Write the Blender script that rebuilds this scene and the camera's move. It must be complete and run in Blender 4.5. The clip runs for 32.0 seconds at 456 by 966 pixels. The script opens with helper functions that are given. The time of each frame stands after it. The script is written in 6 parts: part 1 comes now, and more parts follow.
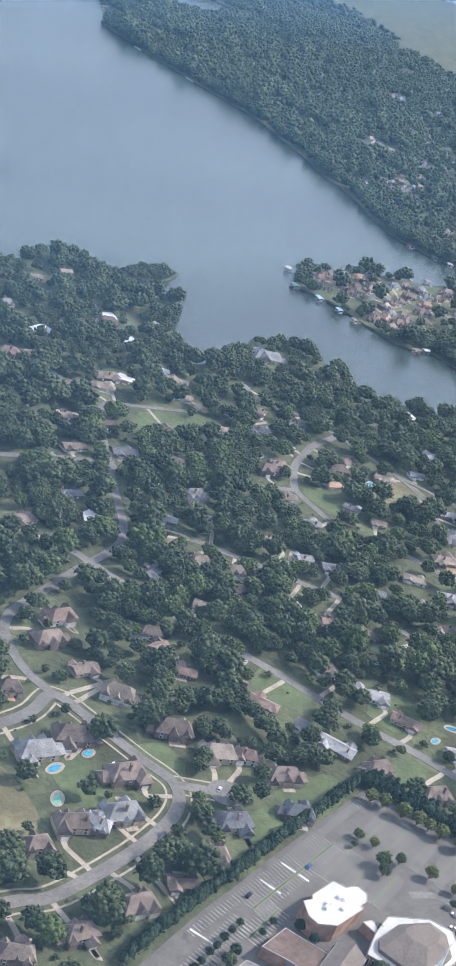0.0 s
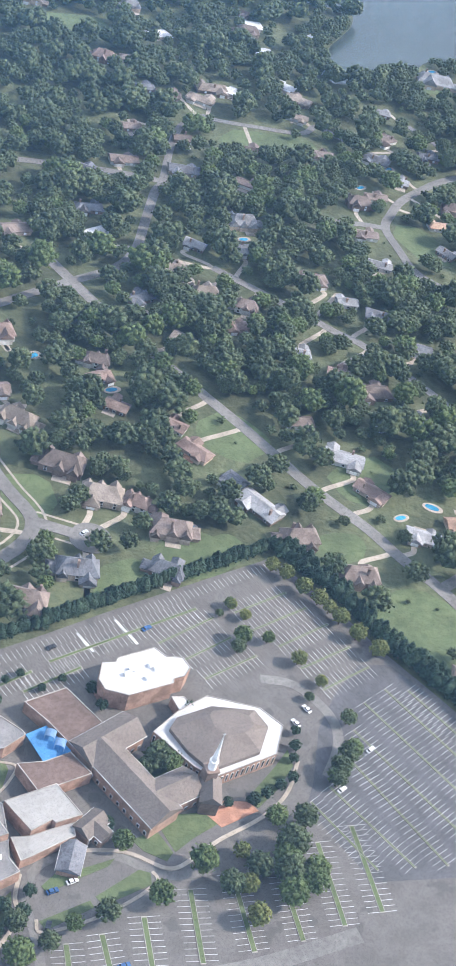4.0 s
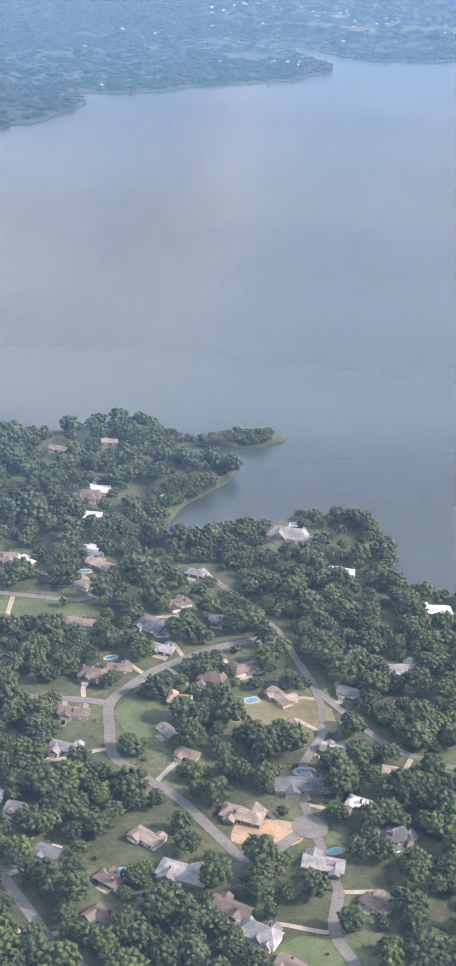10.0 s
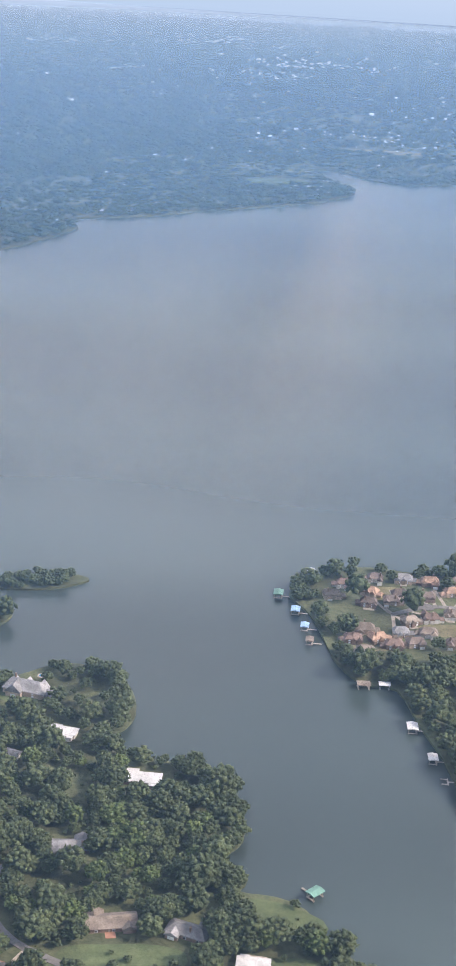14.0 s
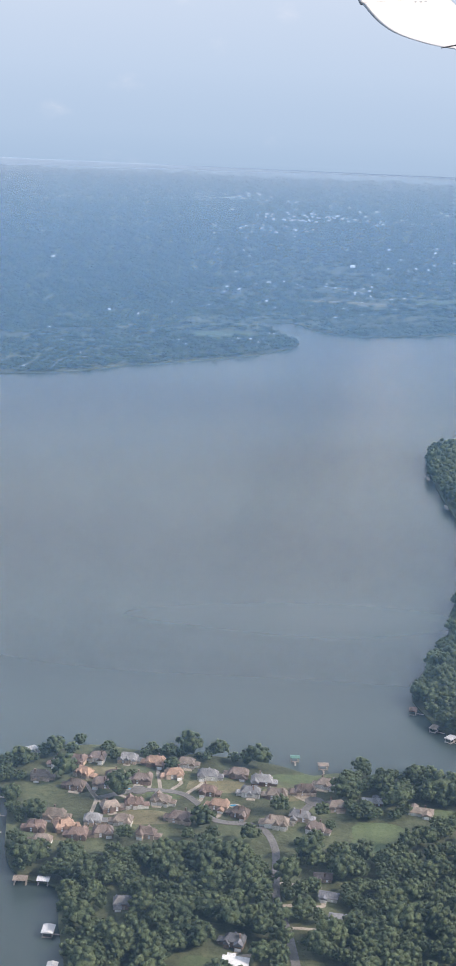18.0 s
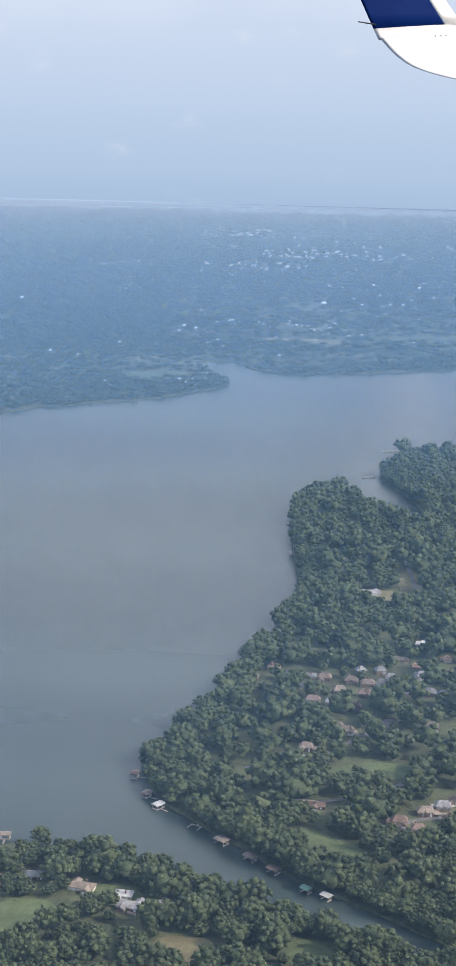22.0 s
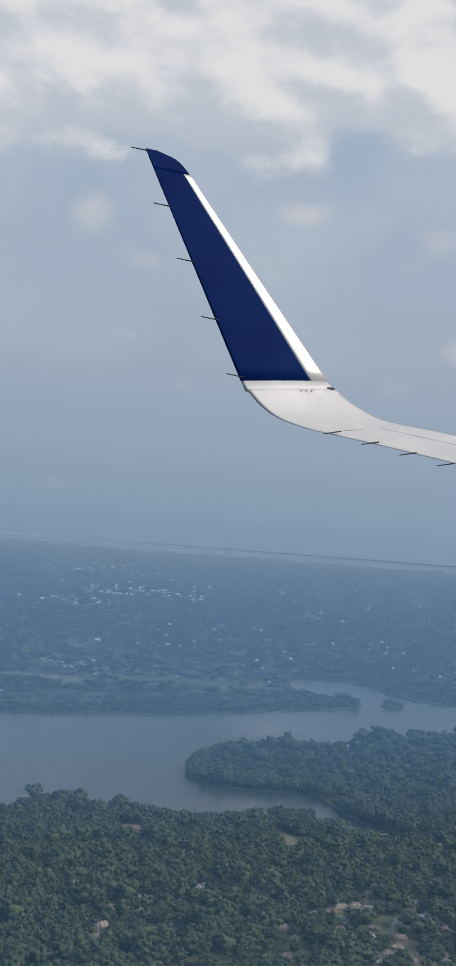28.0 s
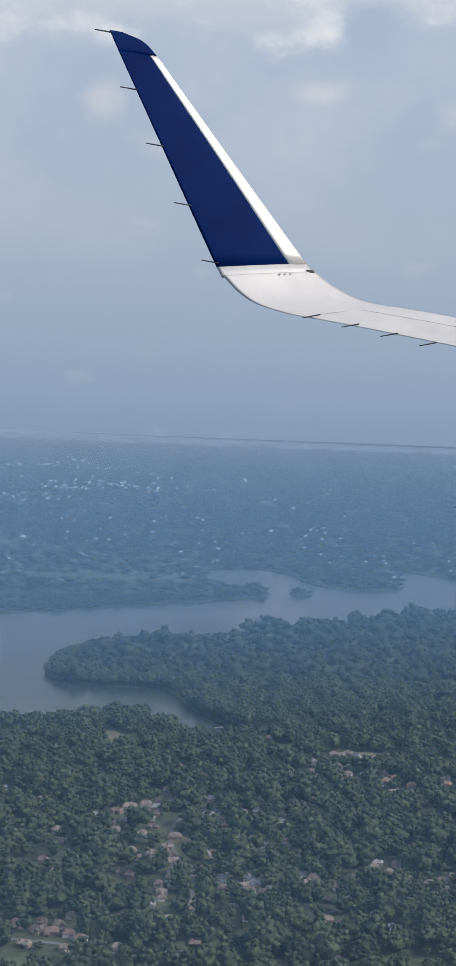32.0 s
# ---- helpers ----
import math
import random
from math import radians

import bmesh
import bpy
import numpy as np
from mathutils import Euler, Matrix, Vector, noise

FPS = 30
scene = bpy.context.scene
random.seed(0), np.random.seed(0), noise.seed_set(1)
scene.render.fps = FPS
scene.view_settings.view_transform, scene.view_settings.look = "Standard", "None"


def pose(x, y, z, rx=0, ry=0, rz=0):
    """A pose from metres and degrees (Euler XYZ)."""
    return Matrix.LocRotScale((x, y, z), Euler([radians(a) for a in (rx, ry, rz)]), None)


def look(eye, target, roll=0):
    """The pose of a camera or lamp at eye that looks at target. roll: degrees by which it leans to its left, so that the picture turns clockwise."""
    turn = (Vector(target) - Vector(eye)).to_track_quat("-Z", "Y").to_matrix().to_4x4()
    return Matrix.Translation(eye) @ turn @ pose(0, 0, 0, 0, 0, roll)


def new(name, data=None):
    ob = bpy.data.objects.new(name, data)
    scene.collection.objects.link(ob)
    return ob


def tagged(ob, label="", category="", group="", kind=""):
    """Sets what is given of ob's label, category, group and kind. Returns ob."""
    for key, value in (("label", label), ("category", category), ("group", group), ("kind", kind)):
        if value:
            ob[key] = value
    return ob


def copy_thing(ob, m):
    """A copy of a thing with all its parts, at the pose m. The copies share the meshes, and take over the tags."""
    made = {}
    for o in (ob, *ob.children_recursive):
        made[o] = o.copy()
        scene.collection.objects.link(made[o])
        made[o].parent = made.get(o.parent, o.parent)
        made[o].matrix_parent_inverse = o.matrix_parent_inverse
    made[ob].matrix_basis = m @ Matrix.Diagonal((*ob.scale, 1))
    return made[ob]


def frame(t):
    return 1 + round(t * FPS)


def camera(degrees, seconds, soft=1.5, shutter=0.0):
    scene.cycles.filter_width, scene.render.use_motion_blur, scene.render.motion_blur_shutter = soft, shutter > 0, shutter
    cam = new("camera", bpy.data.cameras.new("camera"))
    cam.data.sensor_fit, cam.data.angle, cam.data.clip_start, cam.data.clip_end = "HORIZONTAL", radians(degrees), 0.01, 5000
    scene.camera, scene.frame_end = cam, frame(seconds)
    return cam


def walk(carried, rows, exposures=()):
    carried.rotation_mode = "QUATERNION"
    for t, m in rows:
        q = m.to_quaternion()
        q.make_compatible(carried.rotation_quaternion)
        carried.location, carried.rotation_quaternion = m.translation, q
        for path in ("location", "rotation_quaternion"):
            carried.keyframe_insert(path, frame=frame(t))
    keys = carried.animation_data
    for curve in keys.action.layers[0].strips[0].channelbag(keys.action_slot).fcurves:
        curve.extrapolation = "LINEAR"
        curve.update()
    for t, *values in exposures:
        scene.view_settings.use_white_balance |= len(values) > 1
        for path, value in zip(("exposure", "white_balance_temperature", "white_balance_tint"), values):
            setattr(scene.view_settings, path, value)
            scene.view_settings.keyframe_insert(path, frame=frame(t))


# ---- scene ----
cam = camera(18.28, 32.0, 1.15)
PATH = [
    (0, (-614.55, -6.80, 203.78), (-546.58, 53.39, 161.87), 21.06),
    (0.5, (-599.40, -13.26, 203.90), (-532.67, 47.82, 161.28), 20.53),
    (1, (-584.14, -18.98, 204.10), (-519.32, 39.93, 155.87), 21.78),
    (1.5, (-568.77, -24.03, 204.38), (-508.38, 31.03, 146.75), 15.44),
    (2, (-553.29, -28.46, 204.74), (-496.99, 29.06, 145.40), 14.17),
    (2.5, (-537.69, -32.32, 205.17), (-485.22, 27.28, 144.39), 13.70),
    (3, (-522.00, -35.66, 205.67), (-471.69, 24.69, 143.81), 13.73),
    (3.5, (-506.20, -38.51, 206.24), (-459.89, 23.80, 143.22), 17.05),
    (5.5, (-442.14, -45.73, 209.14), (-409.74, 25.28, 146.64), 15.92),
    (6, (-425.95, -46.63, 210.00), (-395.26, 26.66, 149.29), 16.11),
    (6.5, (-409.70, -47.21, 210.89), (-382.03, 28.75, 152.04), 13.00),
    (7, (-393.40, -47.50, 211.82), (-368.45, 30.57, 154.53), 12.11),
    (7.5, (-377.07, -47.51, 212.78), (-354.07, 32.81, 157.83), 11.59),
    (8, (-360.70, -47.25, 213.77), (-337.60, 34.35, 160.77), 7.84),
    (8.5, (-344.31, -46.74, 214.77), (-319.60, 37.36, 166.64), 8.75),
    (9, (-327.89, -46.00, 215.79), (-306.41, 39.91, 169.33), 7.90),
    (9.5, (-311.47, -45.03, 216.81), (-292.14, 41.87, 171.26), 5.64),
    (10, (-295.04, -43.84, 217.84), (-277.53, 45.25, 175.94), 5.13),
    (10.5, (-278.60, -42.46, 218.87), (-263.31, 47.64, 178.26), 4.16),
    (11, (-262.17, -40.88, 219.89), (-249.11, 49.38, 178.86), 4.69),
    (11.5, (-245.74, -39.12, 220.89), (-233.39, 51.84, 181.23), 3.76),
    (12, (-229.32, -37.18, 221.89), (-215.63, 54.41, 184.17), 5.06),
    (12.5, (-212.90, -35.09, 222.86), (-202.76, 57.05, 185.36), 4.42),
    (13, (-196.48, -32.84, 223.82), (-186.49, 59.66, 187.15), 4.25),
    (13.5, (-180.07, -30.45, 224.75), (-171.74, 62.48, 188.77), 4.35),
    (14, (-163.66, -27.92, 225.66), (-156.09, 65.38, 190.49), 3.82),
    (14.5, (-147.25, -25.28, 226.53), (-140.46, 68.06, 191.30), 4.28),
    (16.5, (-81.50, -13.68, 229.75), (-77.85, 81.70, 199.92), 2.72),
    (17, (-65.00, -10.58, 230.48), (-62.11, 85.11, 201.59), 2.35),
    (17.5, (-48.46, -7.43, 231.18), (-45.67, 88.90, 204.48), 2.14),
    (18, (-31.87, -4.23, 231.85), (-29.73, 92.40, 206.20), 2.64),
    (18.5, (-15.23, -1.00, 232.50), (-13.14, 95.78, 207.40), 3.15),
    (19, (1.48, 2.25, 233.12), (1.17, 99.13, 208.31), 2.39),
    (19.5, (18.27, 5.52, 233.73), (15.48, 102.31, 208.76), 3.72),
    (20, (35.14, 8.79, 234.32), (30.90, 105.47, 209.13), 3.87),
    (20.5, (52.10, 12.04, 234.90), (48.19, 108.77, 209.83), 3.44),
    (21, (69.17, 15.28, 235.47), (65.40, 112.08, 210.65), 3.19),
    (21.5, (86.35, 18.50, 236.03), (83.14, 115.40, 211.55), 2.27),
    (22, (103.64, 21.67, 236.60), (101.12, 118.87, 213.21), 1.46),
    (22.5, (121.07, 24.81, 237.17), (119.99, 123.18, 219.23), 2.02),
    (23, (138.62, 27.90, 237.75), (138.69, 126.73, 222.48), 2.80),
    (23.5, (156.30, 30.95, 238.35), (157.61, 129.82, 223.38), 3.38),
    (24, (174.12, 33.95, 238.96), (175.15, 133.76, 232.88), 7.08),
    (24.5, (192.08, 36.90, 239.61), (197.07, 136.74, 236.96), 6.05),
    (25, (210.18, 39.81, 240.28), (217.37, 139.55, 241.23), 5.43),
    (25.5, (228.40, 42.69, 240.99), (236.39, 142.36, 242.44), 5.85),
    (26, (246.75, 45.54, 241.74), (253.35, 145.31, 243.00), 5.10),
    (26.5, (265.22, 48.38, 242.54), (270.93, 148.21, 243.68), 4.57),
    (28.5, (339.92, 60.08, 246.26), (340.81, 160.07, 246.06), 4.48),
    (29, (358.69, 63.23, 247.35), (359.88, 163.22, 246.56), 4.51),
    (29.5, (377.43, 66.56, 248.50), (378.40, 166.54, 246.73), 4.53),
    (30, (396.11, 70.10, 249.71), (397.03, 170.06, 246.90), 4.69),
    (30.5, (414.68, 73.93, 251.00), (415.84, 173.79, 245.83), 4.97),
    (31, (433.08, 78.10, 252.35), (433.76, 177.83, 245.06), 4.53),
    (31.5, (451.26, 82.68, 253.77), (450.27, 182.35, 245.78), 3.62),
    (32, (469.16, 87.76, 255.24), (469.24, 187.46, 247.50), 2.20),
]
walk(cam, [(t, look(eye, target, roll)) for t, eye, target, roll in PATH],
     [(0, 1.32, 6200, 13), (1.5, 1.44, 6150, 13), (3, 1.58, 6100, 13), (6, 1.56, 6250, 16), (9, 1.54, 6600, 19), (13, 1.32, 6850, 20), (17, 1.00, 6680, 16), (21, 0.96, 6630, 15), (22, 0.94, 6580, 15), (23, 0.66, 6420, 13), (24, 0.53, 6380, 12), (25, 0.18, 6360, 10), (26, 0.10, 6400, 11), (30, 0.10, 6300, 11), (32, 0.26, 6300, 12)])

# ---- light ----
SUN_AZ, SUN_EL = 107.0, 38.0
sun_way = Vector((math.sin(radians(SUN_AZ)) * math.cos(radians(SUN_EL)), math.cos(radians(SUN_AZ)) * math.cos(radians(SUN_EL)), math.sin(radians(SUN_EL))))
sun_data = bpy.data.lights.new("sun", "SUN")
sun_data.energy, sun_data.angle, sun_data.color = 2.45, radians(0.6), (1.0, 0.90, 0.77)
sun = new("sun", sun_data)
sun.matrix_world = look(sun_way * 900, (0, 0, 0))


class Nodes:
    """A short way to write node trees."""

    def __init__(self, tree):
        self.tree = tree
        tree.nodes.clear()

    def add(self, kind, ins=None):
        n = self.tree.nodes.new(kind)
        for key, value in (ins or {}).items():
            socket = n.inputs[key]
            if isinstance(value, bpy.types.NodeSocket):
                self.tree.links.new(value, socket)
            else:
                socket.default_value = value
        return n

    def vector(self, op, ins):
        n = self.tree.nodes.new("ShaderNodeVectorMath")
        n.operation = op
        for key, value in ins.items():
            if isinstance(value, bpy.types.NodeSocket):
                self.tree.links.new(value, n.inputs[key])
            else:
                n.inputs[key].default_value = value
        return n.outputs[0]

    def math(self, op, a, b=0.0):
        n = self.add("ShaderNodeMath", {0: a, 1: b})
        n.operation = op
        return n.outputs[0]

    def mix(self, fac, a, b):
        n = self.add("ShaderNodeMix")
        n.data_type = "RGBA"
        for key, value in ((0, fac), (6, a), (7, b)):
            if isinstance(value, bpy.types.NodeSocket):
                self.tree.links.new(value, n.inputs[key])
            else:
                n.inputs[key].default_value = value
        return n.outputs[2]

    def noise(self, vector, scale, detail=4.0, rough=0.55):
        return self.add("ShaderNodeTexNoise", {"Vector": vector, "Scale": scale, "Detail": detail, "Roughness": rough}).outputs[0]

    def span(self, value, lo, hi, to_lo=0.0, to_hi=1.0):
        n = self.add("ShaderNodeMapRange", {0: value, 1: lo, 2: hi, 3: to_lo, 4: to_hi})
        n.interpolation_type = "SMOOTHSTEP"
        return n.outputs[0]


def make_sky():
    world = bpy.data.worlds.new("world")
    scene.world, world.use_nodes = world, True
    n = Nodes(world.node_tree)
    way = n.add("ShaderNodeTexCoord").outputs["Generated"]
    z = n.add("ShaderNodeSeparateXYZ", {0: way}).outputs[2]
    clear = n.add("ShaderNodeTexSky")
    clear.sky_type, clear.sun_disc, clear.sun_elevation, clear.sun_rotation, clear.dust_density = "NISHITA", False, radians(SUN_EL), radians(SUN_AZ), 4.0
    ramp = n.add("ShaderNodeValToRGB", {0: n.span(z, -0.08, 0.4)})
    els = ramp.color_ramp.elements
    els[0].position, els[0].color = 0.0, (0.215, 0.315, 0.435, 1)
    els[1].position, els[1].color = 1.0, (0.38, 0.47, 0.60, 1)
    for at, c in ((0.045, (0.27, 0.365, 0.48, 1)), (0.12, (0.31, 0.40, 0.51, 1)), (0.3, (0.365, 0.435, 0.53, 1)), (0.6, (0.385, 0.465, 0.565, 1))):
        els.new(at).color = c
    haze = n.vector("SCALE", {0: ramp.outputs[0], 3: 9.0})
    base = n.mix(n.span(z, 0.25, 0.75, 0.92, 0.45), clear.outputs[0], haze)
    # heaped summer cloud with flat bases over a hazy band, lit from the sun's side
    axes = n.add("ShaderNodeSeparateXYZ", {0: way})
    az = n.math("MULTIPLY", n.math("ARCTAN2", axes.outputs[0], axes.outputs[1]), 57.3)
    el = n.math("MULTIPLY", n.math("ARCSINE", z), 57.3)
    HEAPS = ((10.6, 14.2, 2.0, 1.6), (7.8, 15.6, 2.5, 2.8), (6.3, 18.1, 2.9, 2.5), (3.1, 15.0, 3.0, 2.6), (-0.1, 14.9, 2.6, 2.6), (-3.1, 15.0, 3.0, 2.2), (-3.6, 17.9, 3.4, 2.4),
             (1.1, 18.3, 3.4, 2.8), (-6.6, 14.5, 3.0, 2.4), (-9.6, 15.0, 3.0, 2.5), (4.3, 21.0, 3.4, 2.8), (-9.0, 19.0, 4.0, 3.0))
    PUFFS = ((-3.3, 9.0, 1.9, 0.85), (-5.2, 10.8, 1.3, 0.9), (10.6, 6.1, 1.5, 0.9), (8.8, 10.3, 1.9, 0.9), (3.0, 11.0, 1.6, 0.6))

    def mass(shift_az, shift_el):
        """How much cloud stands at a place: rounded heaps, swollen by billows; and the billows alone."""
        a, e = n.math("ADD", az, shift_az), n.math("ADD", el, shift_el)
        v = n.add("ShaderNodeCombineXYZ", {0: n.math("MULTIPLY", a, 0.75), 1: n.math("MULTIPLY", e, 1.15)}).outputs[0]

        def heap(lobes):
            total = 0.0
            for ca, ce, ra, re in lobes:
                u = n.math("MULTIPLY", n.math("SUBTRACT", a, ca), 1.0 / ra)
                w = n.math("MULTIPLY", n.math("SUBTRACT", e, ce), 1.0 / re)
                total = n.math("ADD", total, n.math("POWER", 2.718, n.math("MULTIPLY", n.math("ADD", n.math("MULTIPLY", u, u), n.math("MULTIPLY", w, w)), -1.3)))
            return total

        round_lumps = n.add("ShaderNodeTexVoronoi", {"Vector": n.vector("ADD", {0: v, 1: n.vector("SCALE", {0: n.add("ShaderNodeTexNoise", {"Vector": v, "Scale": 0.7, "Detail": 5.0, "Roughness": 0.6}).outputs[1], 3: 1.4})}), "Scale": 0.42})
        round_lumps.feature, round_lumps.inputs["Smoothness"].default_value = "SMOOTH_F1", 0.7
        swell = n.math("ADD", n.math("MULTIPLY", n.math("SUBTRACT", 0.42, round_lumps.outputs[0]), 0.95), n.math("MULTIPLY", n.math("SUBTRACT", n.noise(v, 0.6, 6.0, 0.55), 0.5), 0.6))
        return heap(HEAPS), heap(PUFFS), swell

    here, puff, swell = mass(0.0, 0.0)
    there, _, swell_there = mass(0.55, 0.65)
    lit = n.math("ADD", n.math("MULTIPLY", n.math("SUBTRACT", here, there), 0.5), n.math("SUBTRACT", swell, swell_there))
    bank = n.math("MULTIPLY", n.span(n.math("ADD", here, swell), 0.34, 0.72), n.span(el, 10.9, 13.2))
    small = n.math("MULTIPLY", n.span(n.math("ADD", puff, n.math("MULTIPLY", swell, 1.5)), 0.25, 1.5), 0.55)
    # cloud cover goes on overhead and round the sky
    dome = n.noise(way, 3.4, 6.0, 0.55)
    upper = n.math("MULTIPLY", n.span(dome, 0.46, 0.62), n.span(el, 20.0, 30.0))
    veil = n.math("MULTIPLY", n.math("MULTIPLY", n.span(n.noise(way, 7.0, 5.0, 0.55), 0.40, 0.66), n.span(el, 3.0, 9.0)), 0.34)
    tone = n.math("ADD", n.math("MULTIPLY", n.span(lit, -0.28, 0.28), 0.70), n.math("MULTIPLY", n.span(el, 11.0, 16.5), 0.36))
    cloud = n.mix(tone, (3.7, 4.3, 5.0, 1), (7.1, 6.95, 6.8, 1))
    whole = n.mix(veil, base, (5.4, 5.6, 5.9, 1))
    whole = n.mix(small, whole, (6.4, 6.0, 5.7, 1))
    whole = n.mix(n.math("MULTIPLY", upper, 0.8), whole, (5.6, 5.9, 6.3, 1))
    whole = n.mix(n.math("MULTIPLY", bank, 0.93), whole, cloud)
    bg = n.add("ShaderNodeBackground", {"Color": whole, "Strength": 0.1})
    n.tree.links.new(bg.outputs[0], n.add("ShaderNodeOutputWorld").inputs[0])


make_sky()


# ---- materials ----
def mat(name, c1, c2, size=1.0, rough=0.85, bump=0.0, metal=0.0, spread=0.0, broad=0.25, ior=1.45, speck=None, gloss=0.5):
    """Two colours mixed by grain of the given size in metres, a broad drift of tone, and a spread from object to object."""
    m = bpy.data.materials.new(name)
    m.use_nodes = True
    n = Nodes(m.node_tree)
    place = n.add("ShaderNodeNewGeometry").outputs["Position"]
    grain = n.span(n.noise(place, 1.0 / size, 5.0, 0.6), 0.3, 0.7)
    colour = n.mix(grain, (*c1, 1), (*c2, 1))
    drift = n.span(n.noise(place, 0.12 / size, 2.0), 0.3, 0.7, 1.0 - broad, 1.0 + broad)
    if spread:
        rnd = n.add("ShaderNodeObjectInfo").outputs["Random"]
        drift = n.math("MULTIPLY", drift, n.span(rnd, 0.0, 1.0, 1.0 - spread, 1.0 + spread))
    colour = n.vector("SCALE", {0: colour, 3: drift})
    if speck:
        dots = n.span(n.noise(place, speck[0], 2.0), speck[1], speck[1] + 0.05)
        colour = n.mix(dots, colour, (*speck[2], 1))
    ins = {"Base Color": colour, "Roughness": rough, "Metallic": metal, "IOR": ior, "Specular IOR Level": gloss}
    if bump:
        ins["Normal"] = n.add("ShaderNodeBump", {"Height": grain, "Strength": bump, "Distance": size * 0.4}).outputs[0]
    b = n.add("ShaderNodeBsdfPrincipled", ins)
    n.tree.links.new(b.outputs[0], n.add("ShaderNodeOutputMaterial").inputs[0])
    return m


def leaf_mat(name, dark, mid, light, tree=6.0):
    """Foliage: each clump differs a little, each tree a little more, with leafy grain."""
    m = bpy.data.materials.new(name)
    m.use_nodes = True
    n = Nodes(m.node_tree)
    geo = n.add("ShaderNodeNewGeometry")
    place, isle = geo.outputs["Position"], geo.outputs["Random Per Island"]
    flat = n.vector("MULTIPLY", {0: place, 1: (1, 1, 0.25)})
    own = n.span(n.noise(flat, 1.0 / tree, 1.0), 0.3, 0.7)
    c = n.mix(own, (*dark, 1), (*mid, 1))
    c = n.mix(n.math("MULTIPLY", n.span(isle, 0.35, 1.0), 0.32), c, (*light, 1))
    leaf = n.noise(place, 1.9, 4.0, 0.75)
    c = n.vector("SCALE", {0: c, 3: n.span(leaf, 0.32, 0.68, 0.5, 1.5)})
    nrm = n.add("ShaderNodeBump", {"Height": leaf, "Strength": 1.0, "Distance": 0.5}).outputs[0]
    b = n.add("ShaderNodeBsdfPrincipled", {"Base Color": c, "Roughness": 0.7, "Normal": nrm, "Specular IOR Level": 0.2})
    n.tree.links.new(b.outputs[0], n.add("ShaderNodeOutputMaterial").inputs[0])
    return m


def water_mat():
    m = bpy.data.materials.new("lake water")
    m.use_nodes = True
    n = Nodes(m.node_tree)
    place = n.add("ShaderNodeNewGeometry").outputs["Position"]
    murk = n.span(n.noise(place, 0.005, 0.0), 0.05, 0.95)
    colour = n.mix(murk, (0.042, 0.062, 0.062, 1), (0.054, 0.076, 0.074, 1))
    # broad wind lanes across the lake, their brighter and duller sheen painted into the colour
    lane = n.span(n.noise(n.vector("MULTIPLY", {0: place, 1: (0.0022, 0.0075, 1.0)}), 1.0, 0.6, 0.4), 0.15, 0.85)
    colour = n.vector("SCALE", {0: colour, 3: n.span(lane, 0.0, 1.0, 0.70, 1.22)})
    b = n.add("ShaderNodeBsdfPrincipled", {"Base Color": colour, "Roughness": 0.24, "IOR": 1.33, "Specular IOR Level": 1.0})
    n.tree.links.new(b.outputs[0], n.add("ShaderNodeOutputMaterial").inputs[0])
    return m


def painted_haze_mat():
    """Painted haze for see-through sheets over land and lake: thin and blue close by, thick and pale far off."""
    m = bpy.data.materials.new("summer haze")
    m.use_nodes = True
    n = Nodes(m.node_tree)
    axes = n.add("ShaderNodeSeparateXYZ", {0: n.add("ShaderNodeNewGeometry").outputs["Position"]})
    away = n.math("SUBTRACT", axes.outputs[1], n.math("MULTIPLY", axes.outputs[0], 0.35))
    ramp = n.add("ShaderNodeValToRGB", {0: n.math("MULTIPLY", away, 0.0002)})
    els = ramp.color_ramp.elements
    for at, (red, green, blue, thick) in PAINTED_HAZE_STEPS:
        el = els[0] if at == PAINTED_HAZE_STEPS[0][0] else els[len(els) - 1] if at == PAINTED_HAZE_STEPS[-1][0] else els.new(at / 5000)
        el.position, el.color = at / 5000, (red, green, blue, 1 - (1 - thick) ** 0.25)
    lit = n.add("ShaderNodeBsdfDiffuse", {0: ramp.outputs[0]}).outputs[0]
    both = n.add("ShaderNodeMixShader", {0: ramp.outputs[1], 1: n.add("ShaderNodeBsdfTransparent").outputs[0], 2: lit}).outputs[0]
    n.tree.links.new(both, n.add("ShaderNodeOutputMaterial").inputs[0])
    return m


# how far off: tone and whole thickness of the painted haze, shared by four see-through sheets
PAINTED_HAZE_STEPS = [(0, (0.20, 0.38, 0.62, 0.035)), (280, (0.20, 0.38, 0.62, 0.04)), (400, (0.20, 0.38, 0.63, 0.06)), (500, (0.19, 0.39, 0.66, 0.09)), (800, (0.18, 0.39, 0.67, 0.10)), (1300, (0.20, 0.41, 0.68, 0.33)),
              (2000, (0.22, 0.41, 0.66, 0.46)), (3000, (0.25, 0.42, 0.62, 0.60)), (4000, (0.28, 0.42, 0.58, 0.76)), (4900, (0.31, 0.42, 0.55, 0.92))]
WATER = water_mat()
GRASS = mat("grass", (0.054, 0.068, 0.034), (0.088, 0.098, 0.050), 2.2, 0.9, 0.3, broad=0.3)
LAWN = mat("mown lawn", (0.068, 0.096, 0.042), (0.096, 0.122, 0.056), 1.6, 0.9, 0.2, broad=0.18)
